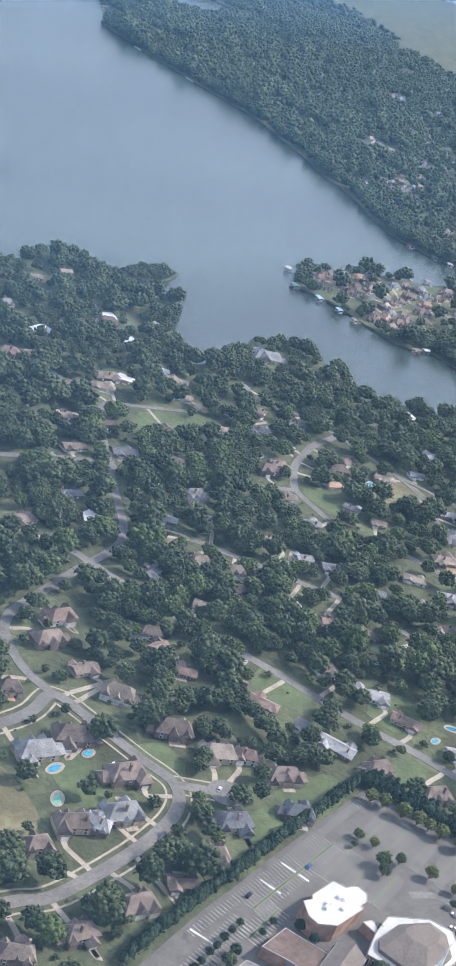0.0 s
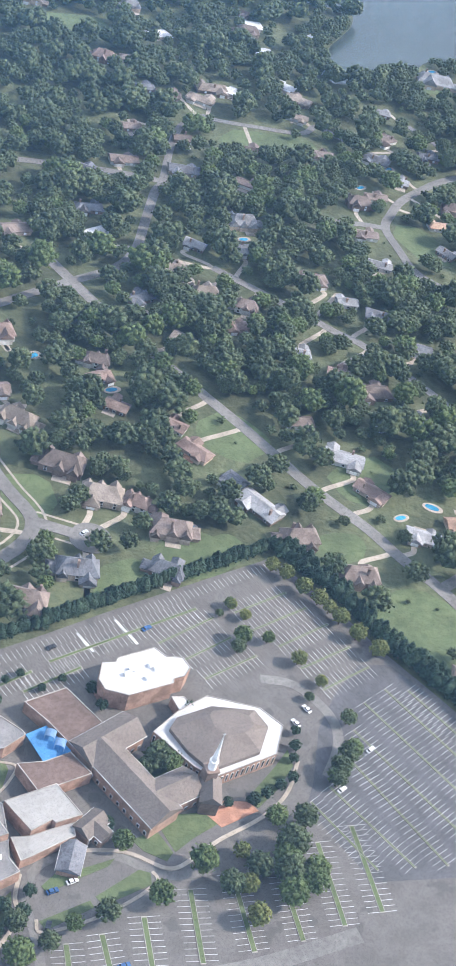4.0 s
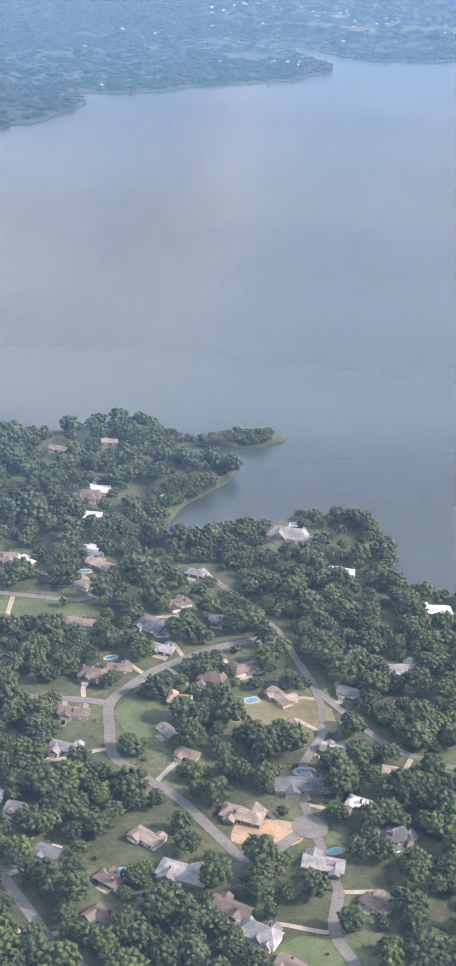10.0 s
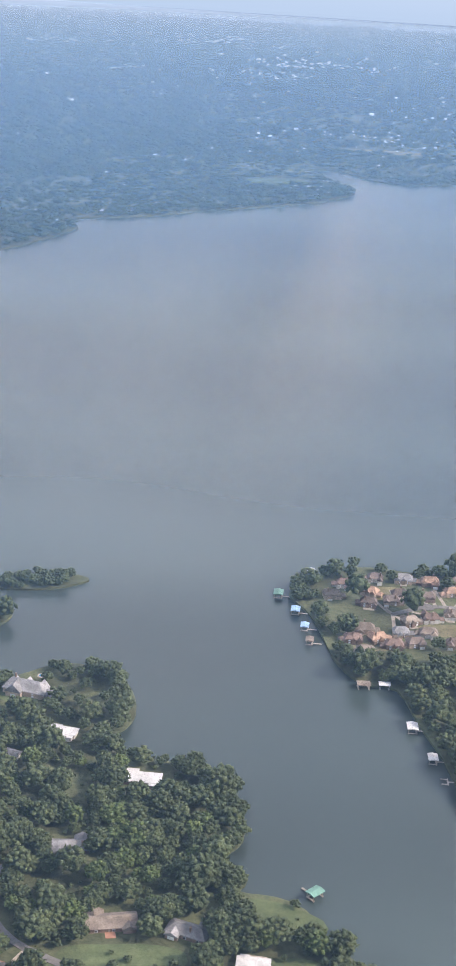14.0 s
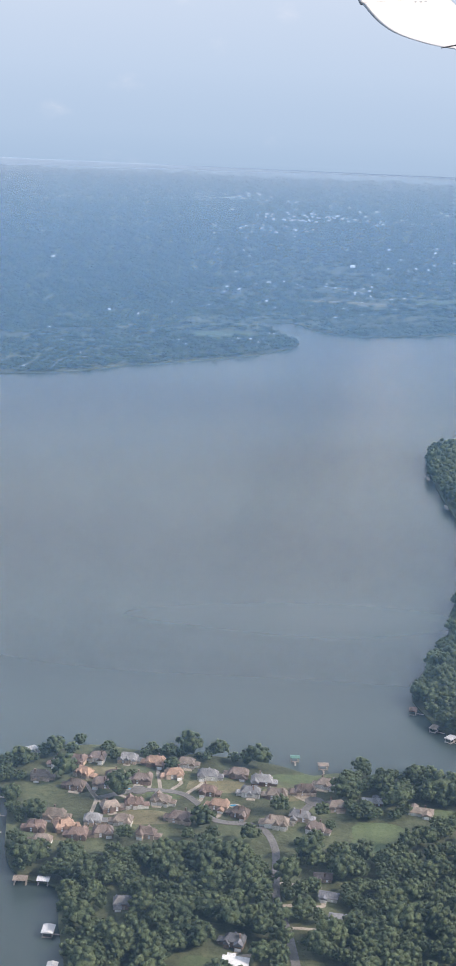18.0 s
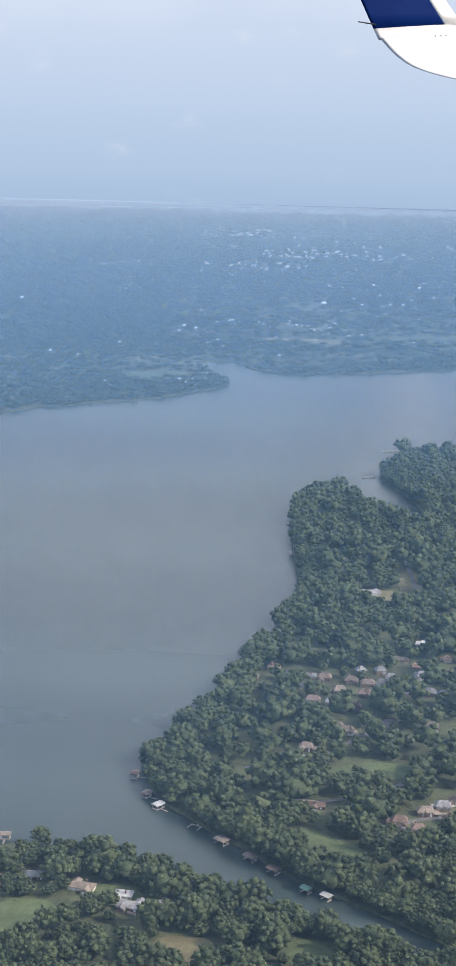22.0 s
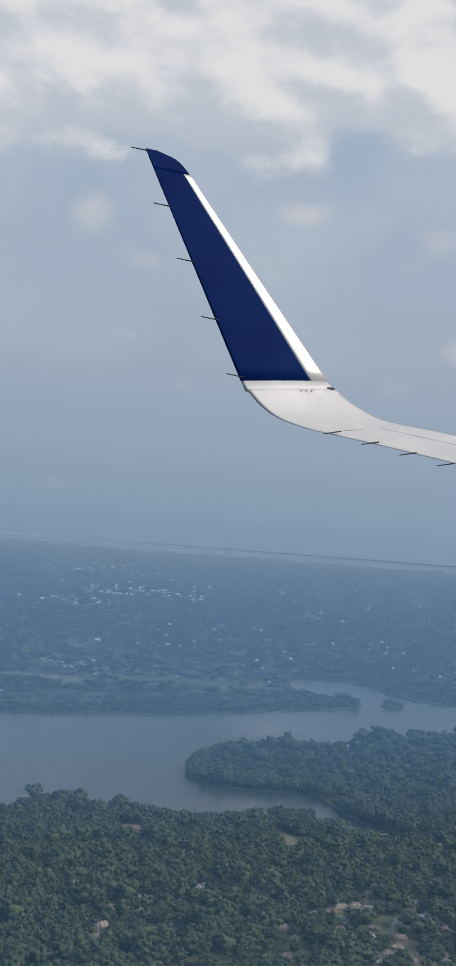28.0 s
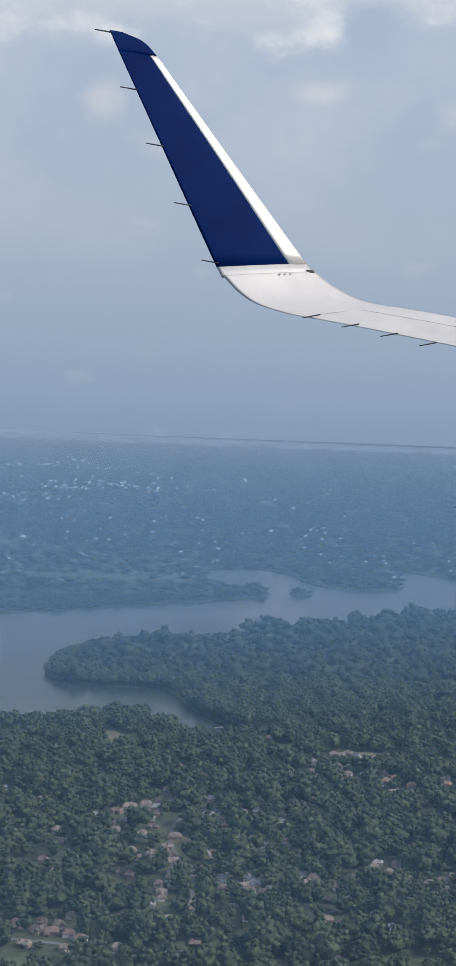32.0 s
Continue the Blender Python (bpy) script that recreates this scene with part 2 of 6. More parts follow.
DRY = mat("dry grass", (0.125, 0.122, 0.065), (0.18, 0.16, 0.09), 1.8, 0.9, 0.2)
FAR_LAND = mat("far woodland floor", (0.040, 0.055, 0.032), (0.105, 0.108, 0.062), 40.0, 0.95, 0.0, broad=0.4)
ASPHALT = mat("parking asphalt", (0.100, 0.095, 0.090), (0.126, 0.119, 0.112), 0.5, 0.9, 0.1, broad=0.1, speck=(0.22, 0.62, (0.088, 0.085, 0.082)))
NEW_ASPHALT = mat("newer asphalt", (0.070, 0.071, 0.077), (0.092, 0.093, 0.099), 0.6, 0.9, 0.1, broad=0.14)
ROAD = mat("road asphalt", (0.128, 0.123, 0.118), (0.172, 0.165, 0.156), 1.0, 0.9, 0.1, broad=0.15)
CONCRETE = mat("concrete", (0.27, 0.235, 0.19), (0.36, 0.315, 0.26), 0.8, 0.9, 0.1, broad=0.15)
WHITE_LINE = mat("road paint", (0.36, 0.36, 0.35), (0.60, 0.60, 0.58), 2.4, 0.7)
YELLOW_KERB = mat("kerb", (0.24, 0.23, 0.20), (0.32, 0.30, 0.26), 0.6, 0.85)
BRICK = mat("red brick", (0.16, 0.115, 0.092), (0.225, 0.166, 0.136), 0.25, 0.9, 0.3, spread=0.25)
BRICK_TAN = mat("tan brick", (0.33, 0.265, 0.205), (0.43, 0.35, 0.28), 0.25, 0.9, 0.3, spread=0.2)
SIDING = mat("pale siding", (0.46, 0.45, 0.42), (0.58, 0.57, 0.535), 0.3, 0.8, 0.2, spread=0.15)
ROOFS = {
    "B": mat("brown shingles", (0.125, 0.098, 0.085), (0.185, 0.150, 0.132), 0.35, 0.92, 0.5, spread=0.28),
    "T": mat("tan shingles", (0.18, 0.15, 0.125), (0.26, 0.22, 0.185), 0.35, 0.92, 0.5, spread=0.2),
    "G": mat("grey shingles", (0.18, 0.185, 0.195), (0.27, 0.27, 0.275), 0.35, 0.92, 0.5, spread=0.25),
    "D": mat("dark slate shingles", (0.085, 0.09, 0.105), (0.15, 0.155, 0.17), 0.35, 0.9, 0.5, spread=0.2),
    "W": mat("white roof", (0.42, 0.43, 0.44), (0.55, 0.55, 0.55), 0.8, 0.6, 0.1, spread=0.1),
    "R": mat("red-brown shingles", (0.15, 0.107, 0.09), (0.215, 0.158, 0.134), 0.35, 0.92, 0.5, spread=0.2),
    "O": mat("orange-tan shingles", (0.27, 0.18, 0.13), (0.36, 0.25, 0.185), 0.35, 0.92, 0.5, spread=0.15),
}
CHURCH_ROOF = mat("grey-brown shingles", (0.130, 0.110, 0.098), (0.168, 0.144, 0.128), 0.5, 0.92, 0.2, broad=0.08)
CHURCH_BRICK = mat("warm church brick", (0.255, 0.160, 0.118), (0.33, 0.225, 0.172), 0.25, 0.9, 0.3)
FLAT_PALE = mat("pale gravel roof", (0.25, 0.245, 0.235), (0.30, 0.295, 0.28), 0.7, 0.9, 0.1, broad=0.1)
BROWN_FLAT = mat("brown flat roof", (0.105, 0.074, 0.062), (0.145, 0.105, 0.09), 0.9, 0.9, 0.1, broad=0.15)
FLAT_GREY = mat("grey flat roof", (0.150, 0.148, 0.148), (0.195, 0.19, 0.187), 0.5, 0.9, 0.1, broad=0.2, speck=(0.9, 0.64, (0.225, 0.22, 0.215)))
FLAT_WHITE = mat("white membrane roof", (0.40, 0.40, 0.40), (0.49, 0.49, 0.485), 1.5, 0.6, 0.05, broad=0.1)
STONE = mat("pale stone coping", (0.27, 0.25, 0.225), (0.35, 0.33, 0.30), 0.6, 0.85)
TRIM = mat("white trim", (0.68, 0.68, 0.66), (0.78, 0.78, 0.76), 0.4, 0.6)
GLASS = mat("window glass", (0.02, 0.025, 0.03), (0.045, 0.05, 0.06), 0.5, 0.12)
POOL = mat("pool water", (0.03, 0.20, 0.36), (0.06, 0.30, 0.46), 0.9, 0.08, 0.2)
POOL_GREEN = mat("green pool water", (0.09, 0.28, 0.22), (0.14, 0.36, 0.28), 0.9, 0.1, 0.2)
BLUE_TURF = mat("blue play surface", (0.04, 0.16, 0.36), (0.07, 0.22, 0.44), 0.6, 0.8)
PAVER = mat("red paving", (0.34, 0.17, 0.11), (0.42, 0.23, 0.16), 0.3, 0.9, 0.2)
SOIL = mat("bare soil", (0.26, 0.18, 0.115), (0.36, 0.25, 0.16), 0.9, 0.95, 0.2)
WOOD = mat("weathered planks", (0.26, 0.22, 0.18), (0.36, 0.32, 0.27), 0.3, 0.9, 0.2)
GREEN_METAL = mat("green metal roof", (0.10, 0.22, 0.18), (0.15, 0.29, 0.24), 0.6, 0.5, 0.1)
BLUE_METAL = mat("blue metal roof", (0.22, 0.36, 0.55), (0.30, 0.46, 0.64), 0.6, 0.5, 0.1)
TYRE = mat("tyre rubber", (0.02, 0.02, 0.02), (0.035, 0.035, 0.035), 0.2, 0.9)
CARS = [mat("white car paint", (0.72, 0.72, 0.72), (0.78, 0.78, 0.78), 0.5, 0.25), mat("dark car paint", (0.03, 0.035, 0.045), (0.05, 0.055, 0.065), 0.5, 0.2),
        mat("silver car paint", (0.42, 0.43, 0.45), (0.5, 0.51, 0.52), 0.5, 0.3, metal=0.5), mat("blue car paint", (0.04, 0.10, 0.24), (0.06, 0.13, 0.28), 0.5, 0.2)]
BARK = mat("bark", (0.075, 0.055, 0.042), (0.13, 0.10, 0.075), 0.2, 0.95, 0.5)
LEAF = leaf_mat("summer leaves", (0.045, 0.066, 0.034), (0.080, 0.106, 0.050), (0.126, 0.150, 0.065))
LEAF_LIGHT = leaf_mat("light green leaves", (0.065, 0.098, 0.036), (0.10, 0.138, 0.048), (0.15, 0.185, 0.064))
LEAF_YELLOW = leaf_mat("yellowing leaves", (0.095, 0.115, 0.035), (0.145, 0.160, 0.05), (0.21, 0.21, 0.065))
LEAF_PINE = leaf_mat("evergreen needles", (0.022, 0.044, 0.028), (0.040, 0.068, 0.040), (0.065, 0.098, 0.054))
LEAF_FAR = leaf_mat("far woods", (0.024, 0.040, 0.024), (0.042, 0.062, 0.034), (0.07, 0.092, 0.048), tree=26.0)
WING_WHITE = mat("white aircraft paint", (0.50, 0.50, 0.51), (0.57, 0.57, 0.57), 160.0, 0.45, broad=0.06)
WING_BLUE = mat("deep blue aircraft paint", (0.001, 0.011, 0.075), (0.002, 0.016, 0.095), 160.0, 0.6, broad=0.1, gloss=0.03)
WING_BARE = mat("bare leading-edge metal", (0.66, 0.63, 0.57), (0.76, 0.73, 0.67), 160.0, 0.35, metal=0.4, broad=0.1)
WING_GAP = mat("dark panel gap", (0.03, 0.03, 0.035), (0.05, 0.05, 0.055), 60.0, 0.7)


# ---- tools ----
G = 0.8  # the height of the land over the lake


def thing(name, label, category, at=(0, 0, 0), turn=0.0, group="", kind=""):
    ob = new(name)
    ob.matrix_world = pose(*at, 0, 0, turn)
    ob.empty_display_size = 0.3
    return tagged(ob, label, category, group, kind)


def link(name, mesh, parent=None, label="", at=None):
    ob = new(name, mesh)
    if parent:
        ob.parent = parent
    if at:
        ob.location = at
    if label:
        ob["label"] = label
    return ob


def mesh_of(bm, material, name="part"):
    bmesh.ops.recalc_face_normals(bm, faces=bm.faces)
    me = bpy.data.meshes.new(name)
    bm.to_mesh(me)
    bm.free()
    me.materials.append(material)
    return me


def part(name, bm, material, parent=None, label=""):
    """Links a bmesh as one mesh object under a thing or a part."""
    return link(name, mesh_of(bm, material, name), parent, label)


def box(bm, x0, x1, y0, y1, z0, z1, m=None):
    """A box with its faces; m moves it."""
    vs = [bm.verts.new(m @ Vector(p) if m else p) for p in ((x0, y0, z0), (x1, y0, z0), (x1, y1, z0), (x0, y1, z0), (x0, y0, z1), (x1, y0, z1), (x1, y1, z1), (x0, y1, z1))]
    for f in ((3, 2, 1, 0), (4, 5, 6, 7), (0, 1, 5, 4), (1, 2, 6, 5), (2, 3, 7, 6), (3, 0, 4, 7)):
        bm.faces.new([vs[i] for i in f])
    return vs


def boxed(*spans, m=None):
    bm = bmesh.new()
    for s in spans:
        box(bm, *s, m=m)
    return bm


def prism(bm, ring, z0, z1):
    """A plate or block over a ring of (x, y) corners."""
    lo = [bm.verts.new((x, y, z0)) for x, y in ring]
    hi = [bm.verts.new((x, y, z1)) for x, y in ring]
    bm.faces.new(hi)
    bm.faces.new(lo[::-1])
    k = len(ring)
    for i in range(k):
        bm.faces.new((lo[i], lo[(i + 1) % k], hi[(i + 1) % k], hi[i]))


def plate(ring, z0, z1):
    bm = bmesh.new()
    prism(bm, ring, z0, z1)
    return bm


def tube(bm, a, b, r0, r1, sides=6):
    """A tapered round bar from a to b."""
    a, b = Vector(a), Vector(b)
    q = (b - a).to_track_quat("Z", "Y").to_matrix()
    lo = [bm.verts.new(a + q @ Vector((r0 * math.cos(t), r0 * math.sin(t), 0))) for t in np.linspace(0, math.tau, sides, endpoint=False)]
    hi = [bm.verts.new(b + q @ Vector((r1 * math.cos(t), r1 * math.sin(t), 0))) for t in np.linspace(0, math.tau, sides, endpoint=False)]
    for i in range(sides):
        bm.faces.new((lo[i], lo[(i + 1) % sides], hi[(i + 1) % sides], hi[i]))
    bm.faces.new(hi)
    bm.faces.new(lo[::-1])


def rounded(points, steps=4):
    """A closed or open line through the points, smoothed."""
    p = np.array(points, float)
    ext = np.vstack([2 * p[0] - p[1], p, 2 * p[-1] - p[-2]])
    out = []
    for i in range(1, len(ext) - 2):
        for u in np.linspace(0, 1, steps, endpoint=False):
            a, b, c, d = ext[i - 1], ext[i], ext[i + 1], ext[i + 2]
            out.append(0.5 * (2 * b + (c - a) * u + (2 * a - 5 * b + 4 * c - d) * u * u + (3 * b - a - 3 * c + d) * u**3))
    return np.array(out + [p[-1]])


def strip(line, width, z0, z1):
    """A band of ground along a line."""
    line = np.array(line, float)
    way = np.gradient(line, axis=0)
    way /= np.linalg.norm(way, axis=1)[:, None] + 1e-9
    side = np.c_[-way[:, 1], way[:, 0]] * width / 2
    bm = bmesh.new()
    k = len(line)
    left = [(bm.verts.new((*p, z0)), bm.verts.new((*p, z1))) for p in line + side]
    right = [(bm.verts.new((*p, z0)), bm.verts.new((*p, z1))) for p in line - side]
    for i in range(k - 1):
        bm.faces.new((left[i][1], left[i + 1][1], right[i + 1][1], right[i][1]))
        bm.faces.new((left[i][0], left[i][1], left[i + 1][1], left[i + 1][0]))
        bm.faces.new((right[i][1], right[i][0], right[i + 1][0], right[i + 1][1]))
    bm.faces.new((left[0][0], left[0][1], right[0][1], right[0][0]))
    bm.faces.new((left[-1][1], left[-1][0], right[-1][0], right[-1][1]))
    return bm


def inside(pts, ring):
    """Which of the points (n, 2) lie in the ring."""
    x, y = pts[:, 0], pts[:, 1]
    r = np.array(ring, float)
    ok = np.zeros(len(pts), bool)
    for (ax, ay), (bx, by) in zip(r, np.roll(r, -1, 0)):
        cross = (ay > y) != (by > y)
        ok ^= cross & (x < (bx - ax) * (y - ay) / (by - ay + 1e-12) + ax)
    return ok


def far_from(pts, line):
    """How far each point is from a line of points."""
    line = np.array(line, float)
    best = np.full(len(pts), 1e9)
    for a, b in zip(line[:-1], line[1:]):
        d = b - a
        u = np.clip(((pts - a) @ d) / (d @ d + 1e-9), 0, 1)
        best = np.minimum(best, np.hypot(*(pts - a - u[:, None] * d).T))
    return best


def waves(pts, size, seed):
    """Smooth noise from 0 to 1 on the plan, from a few crossing sines."""
    rs = np.random.RandomState(seed)
    out = np.zeros(len(pts))
    for _ in range(7):
        k = rs.normal(0, 1, 2) / size * 2.2
        out += np.sin(pts @ k + rs.uniform(0, 6.28))
    return 0.5 + out / 7.0


def big_mesh(name, verts, tris, material, smooth=True):
    me = bpy.data.meshes.new(name)
    me.vertices.add(len(verts))
    me.vertices.foreach_set("co", np.ascontiguousarray(verts, np.float32).ravel())
    me.loops.add(tris.size)
    me.loops.foreach_set("vertex_index", np.ascontiguousarray(tris, np.int32).ravel())
    me.polygons.add(len(tris))
    me.polygons.foreach_set("loop_start", np.arange(0, tris.size, 3, dtype=np.int32))
    if smooth:
        me.polygons.foreach_set("use_smooth", np.ones(len(tris), bool))
    me.update(calc_edges=True)
    me.materials.append(material)
    return me


# ---- water, land, painted haze ----
SHORE_WEST = [(-103, 246), (-106, 252), (-110, 258), (-113, 266), (-120, 271), (-129, 273), (-127, 278), (-132, 282), (-132, 288), (-127, 295), (-126, 306), (-128, 318),
              (-134, 327), (-146, 334), (-157, 337), (-164, 346), (-159, 353), (-156, 362), (-157, 375), (-162, 385), (-171, 392), (-182, 393), (-195, 384), (-207, 381),
              (-218, 373), (-226, 371), (-234, 370), (-235, 374), (-228, 390), (-222, 401), (-214, 409), (-204, 420), (-200, 429), (-206, 433), (-221, 438), (-221, 447)]
SHORE_NORTH = [(-214, 452), (-203, 450), (-190, 451), (-180, 455), (-174, 460), (-178, 464), (-190, 466), (-201, 462), (-214, 458), (-219, 464), (-228, 470), (-240, 472),
               (-258, 466), (-278, 460), (-300, 452), (-320, 440), (-340, 428), (-355, 420), (-400, 402), (-470, 392), (-560, 400), (-700, 430), (-1100, 470), (-5000, 480)]
WEST_LAND = [(-72, -900), (-74, 60), (-84, 150), (-95, 225)] + SHORE_WEST + SHORE_NORTH + [(-5000, -2500), (-72, -2500)]
SHORE_POINT = [(-46, 60), (-50, 200), (-55, 280), (-60, 311), (-62, 322), (-63, 338), (-67, 360), (-70, 381), (-81, 385), (-88, 400), (-91, 425), (-94, 440), (-99, 452), (-94, 461),
               (-77, 477), (-63, 480), (-47, 476), (-21, 474), (-3, 470), (6, 466), (14, 461), (24, 464), (39, 463), (55, 458), (66, 453), (80, 445), (90, 436), (104, 431), (114, 423),
               (125, 416), (142, 408), (160, 402)]
SHORE_NECK = [(163, 410), (146, 425), (134, 434), (123, 442), (113, 452), (104, 462), (94, 472), (82, 486), (70, 499), (62, 520), (60, 538), (68, 562), (78, 584), (86, 606), (92, 638),
              (105, 674), (119, 725), (126, 760), (124, 792), (122, 855), (124, 925), (129, 965), (146, 980), (168, 962), (192, 913), (208, 908), (207, 960), (192, 1020), (190, 1050)]
SHORE_COVE = [(206, 1095), (213, 1118), (242, 1112), (275, 1098), (303, 1095), (340, 1088), (375, 1110), (412, 1114), (434, 1080), (450, 1058), (474, 1056), (482, 1084), (453, 1138),
              (438, 1176), (426, 1211), (396, 1212), (356, 1217), (328, 1240), (323, 1290), (341, 1360), (388, 1400), (440, 1425), (479, 1436), (486, 1470), (535, 1525), (577, 1520),
              (601, 1546), (640, 1590), (735, 1640), (1000, 1690), (2000, 1730), (5000, 1700)]
EAST_LAND = [(-44, -2500), (-46, -900)] + SHORE_POINT + SHORE_NECK + SHORE_COVE + [(5000, -2500)]
SHORE_FAR = [(-5000, 800), (-1500, 900), (-600, 960), (-350, 1010), (-268, 1054), (-240, 1090), (-207, 1160), (-222, 1195), (-206, 1205), (-146, 1232), (-99, 1272), (-37, 1312),
             (22, 1358), (62, 1418), (62, 1460), (37, 1520), (28, 1568), (70, 1574), (87, 1530), (125, 1502), (200, 1518), (310, 1568), (417, 1638), (516, 1702), (513, 1770),
             (466, 1788), (448, 1840), (448, 1915), (504, 1932), (556, 1893), (570, 1830), (616, 1780), (677, 1790), (697, 1865), (662, 1936), (590, 1952), (655, 1996), (699, 1978),
             (754, 1907), (800, 1895), (1000, 1900), (2000, 1960), (5000, 1930)]
FAR_LAND_RING = SHORE_FAR + [(5000, 4990), (-5000, 4990)]


def land(name, ring, material, label):
    """A flat body of land with a low bank down into the lake."""
    bm = bmesh.new()
    top = [bm.verts.new((x, y, G)) for x, y in ring]
    low = [bm.verts.new((x, y, -0.6)) for x, y in ring]
    k = len(ring)
    edges = [bm.edges.new((top[i], top[(i + 1) % k])) for i in range(k)]
    bmesh.ops.triangle_fill(bm, use_beauty=True, edges=edges)
    for i in range(k):
        bm.faces.new((low[i], low[(i + 1) % k], top[(i + 1) % k], top[i]))
    return tagged(part(name, bm, material), label, "ground", kind="structure")


WEST_RING, EAST_RING = [tuple(p) for p in rounded(WEST_LAND, 3)], [tuple(p) for p in rounded(EAST_LAND, 3)]
FAR_RING = [tuple(p) for p in rounded(SHORE_FAR, 3)] + FAR_LAND_RING[-2:]
land("ground", WEST_RING, GRASS, "green grassy suburban land sloping to the lake shore")
land("ground_east", EAST_RING, GRASS, "wooded lakeside land with lawns and coves")
land("ground_far", FAR_RING, FAR_LAND, "distant wooded lowland beyond the lake")
ISLET = [(561 + 13 * math.cos(a) * (1 + 0.2 * math.sin(3 * a)), 1731 + 6 * math.sin(a)) for a in np.linspace(0, math.tau, 16, endpoint=False)]
land("ground_islet", ISLET, GRASS, "small wooded islet in the lake")
lake = part("water", plate([(-5000, -2500), (5000, -2500), (5000, 4995), (-5000, 4995)], -1.2, 0.0), WATER)
tagged(lake, "calm grey-green lake with soft sky sheen", "lake", kind="structure")


# added flat sheets above the trees carry distance haze as colour and opacity
PAINTED_HAZE = painted_haze_mat()
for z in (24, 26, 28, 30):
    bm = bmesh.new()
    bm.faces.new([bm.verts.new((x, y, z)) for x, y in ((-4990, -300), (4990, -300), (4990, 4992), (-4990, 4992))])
    tagged(part("haze", bm, PAINTED_HAZE), "flat see-through sheet painted with pale blue haze", "haze", kind="structure")


# ---- roads ----
STREETS = {
    "main": (3.3, [(-372, 262), (-360, 228), (-353, 213), (-347, 200), (-342, 189), (-338, 179), (-334, 169), (-330, 161), (-325, 152), (-321, 142), (-316, 132), (-312, 121), (-307, 110), (-304, 102), (-300, 94), (-288, 66), (-270, 20)]),
    "branch": (2.8, [(-315, 132), (-305, 136), (-295, 140), (-288, 142), (-278, 147), (-266, 156)]),
    "hill": (2.9, [(-205, 311), (-222, 306), (-232, 301), (-245, 293), (-253, 285), (-259, 277), (-260, 265), (-260, 254), (-255, 246), (-246, 236), (-237, 219)]),
    "hill_west": (2.6, [(-285, 282), (-273, 280), (-266, 279), (-259, 277)]),
    "wood": (2.8, [(-325, 256), (-307, 235), (-300, 226), (-293, 218), (-284, 200), (-278, 187), (-271, 178), (-266, 168), (-260, 158), (-256, 151), (-248, 132), (-240, 110)]),
    "wood_side": (2.2, [(-260, 158), (-255, 158), (-249, 160), (-243, 163), (-232, 165), (-225, 164), (-217, 163)]),
    "court": (2.8, [(-237, 219), (-233, 212), (-226, 214), (-220, 219), (-216, 222)]),
    "south": (2.8, [(-213, 200), (-217, 187), (-215, 177), (-216, 169), (-217, 162), (-214, 150), (-205, 120)]),
    "upper": (2.8, [(-385, 313), (-357, 309), (-346, 307), (-334, 304), (-325, 300), (-329, 295), (-338, 278), (-345, 265), (-354, 256), (-373, 248), (-393, 239), (-407, 232), (-413, 223), (-415, 210), (-413, 200)]),
    "lake_view": (2.4, [(-325, 300), (-310, 330), (-298, 341), (-292, 339), (-280, 336), (-264, 333), (-256, 338), (-250, 331), (-240, 318)]),
    "estate": (3.2, [(-490, 146), (-461, 145), (-451, 143), (-438, 145), (-422, 149), (-408, 155), (-402, 163), (-405, 174), (-409, 189), (-413, 200), (-422, 196), (-432, 194), (-460, 192)]),
    "estate_court": (3.0, [(-402, 163), (-397, 160), (-392, 157)]),
    "shore_lane": (2.3, [(-220, 345), (-212, 327), (-206, 314), (-203, 296), (-201, 282), (-203, 262), (-214, 240), (-213, 200)]),
    "cove_lane": (2.2, [(-201, 282), (-188, 256), (-176, 246), (-169, 243), (-162, 236), (-156, 230), (-146, 232), (-134, 236)]),
    "point": (2.6, [(10, 250), (6, 290), (4, 312), (2, 331), (0, 356), (-3, 380), (-2, 407), (-7, 422), (-21, 425), (-27, 436), (-34, 444), (-48, 445), (-62, 438)]),
    "point_court": (2.6, [(-7, 422), (1, 427), (8, 433), (12, 440)]),
    "ridge": (2.4, [(100, 530), (108, 534), (119, 537), (130, 545), (144, 561), (154, 571), (160, 580)]),
    "terrace": (2.4, [(165, 540), (178, 547), (187, 550), (203, 562), (219, 576), (230, 566), (246, 560), (290, 566)]),
    "valley": (2.2, [(128, 503), (140, 508), (154, 516), (165, 525)]),
    "lower": (2.2, [(151, 484), (164, 492), (179, 495), (220, 500), (260, 520)]),
    "north_lane": (2.4, [(186, 860), (188, 825), (189, 773), (190, 742), (198, 690)]),
    "hillside": (2.4, [(236, 664), (243, 671), (249, 680), (257, 686), (266, 692), (274, 696), (284, 698)]),
    "hillside_cut": (2.4, [(252, 682), (254, 674), (259, 661), (265, 650), (269, 640), (272, 615)]),
    "crest": (2.8, [(345, 750), (330, 732), (318, 713), (306, 693), (296, 675), (286, 665), (274, 659)]),
    "far_lane": (2.6, [(462, 740), (459, 773), (459, 794), (452, 812), (446, 840), (450, 880), (470, 905)]),
    "far_street": (2.6, [(380, 700), (405, 696), (428, 688), (450, 690), (500, 720), (540, 760)]),
}
LINES = {}
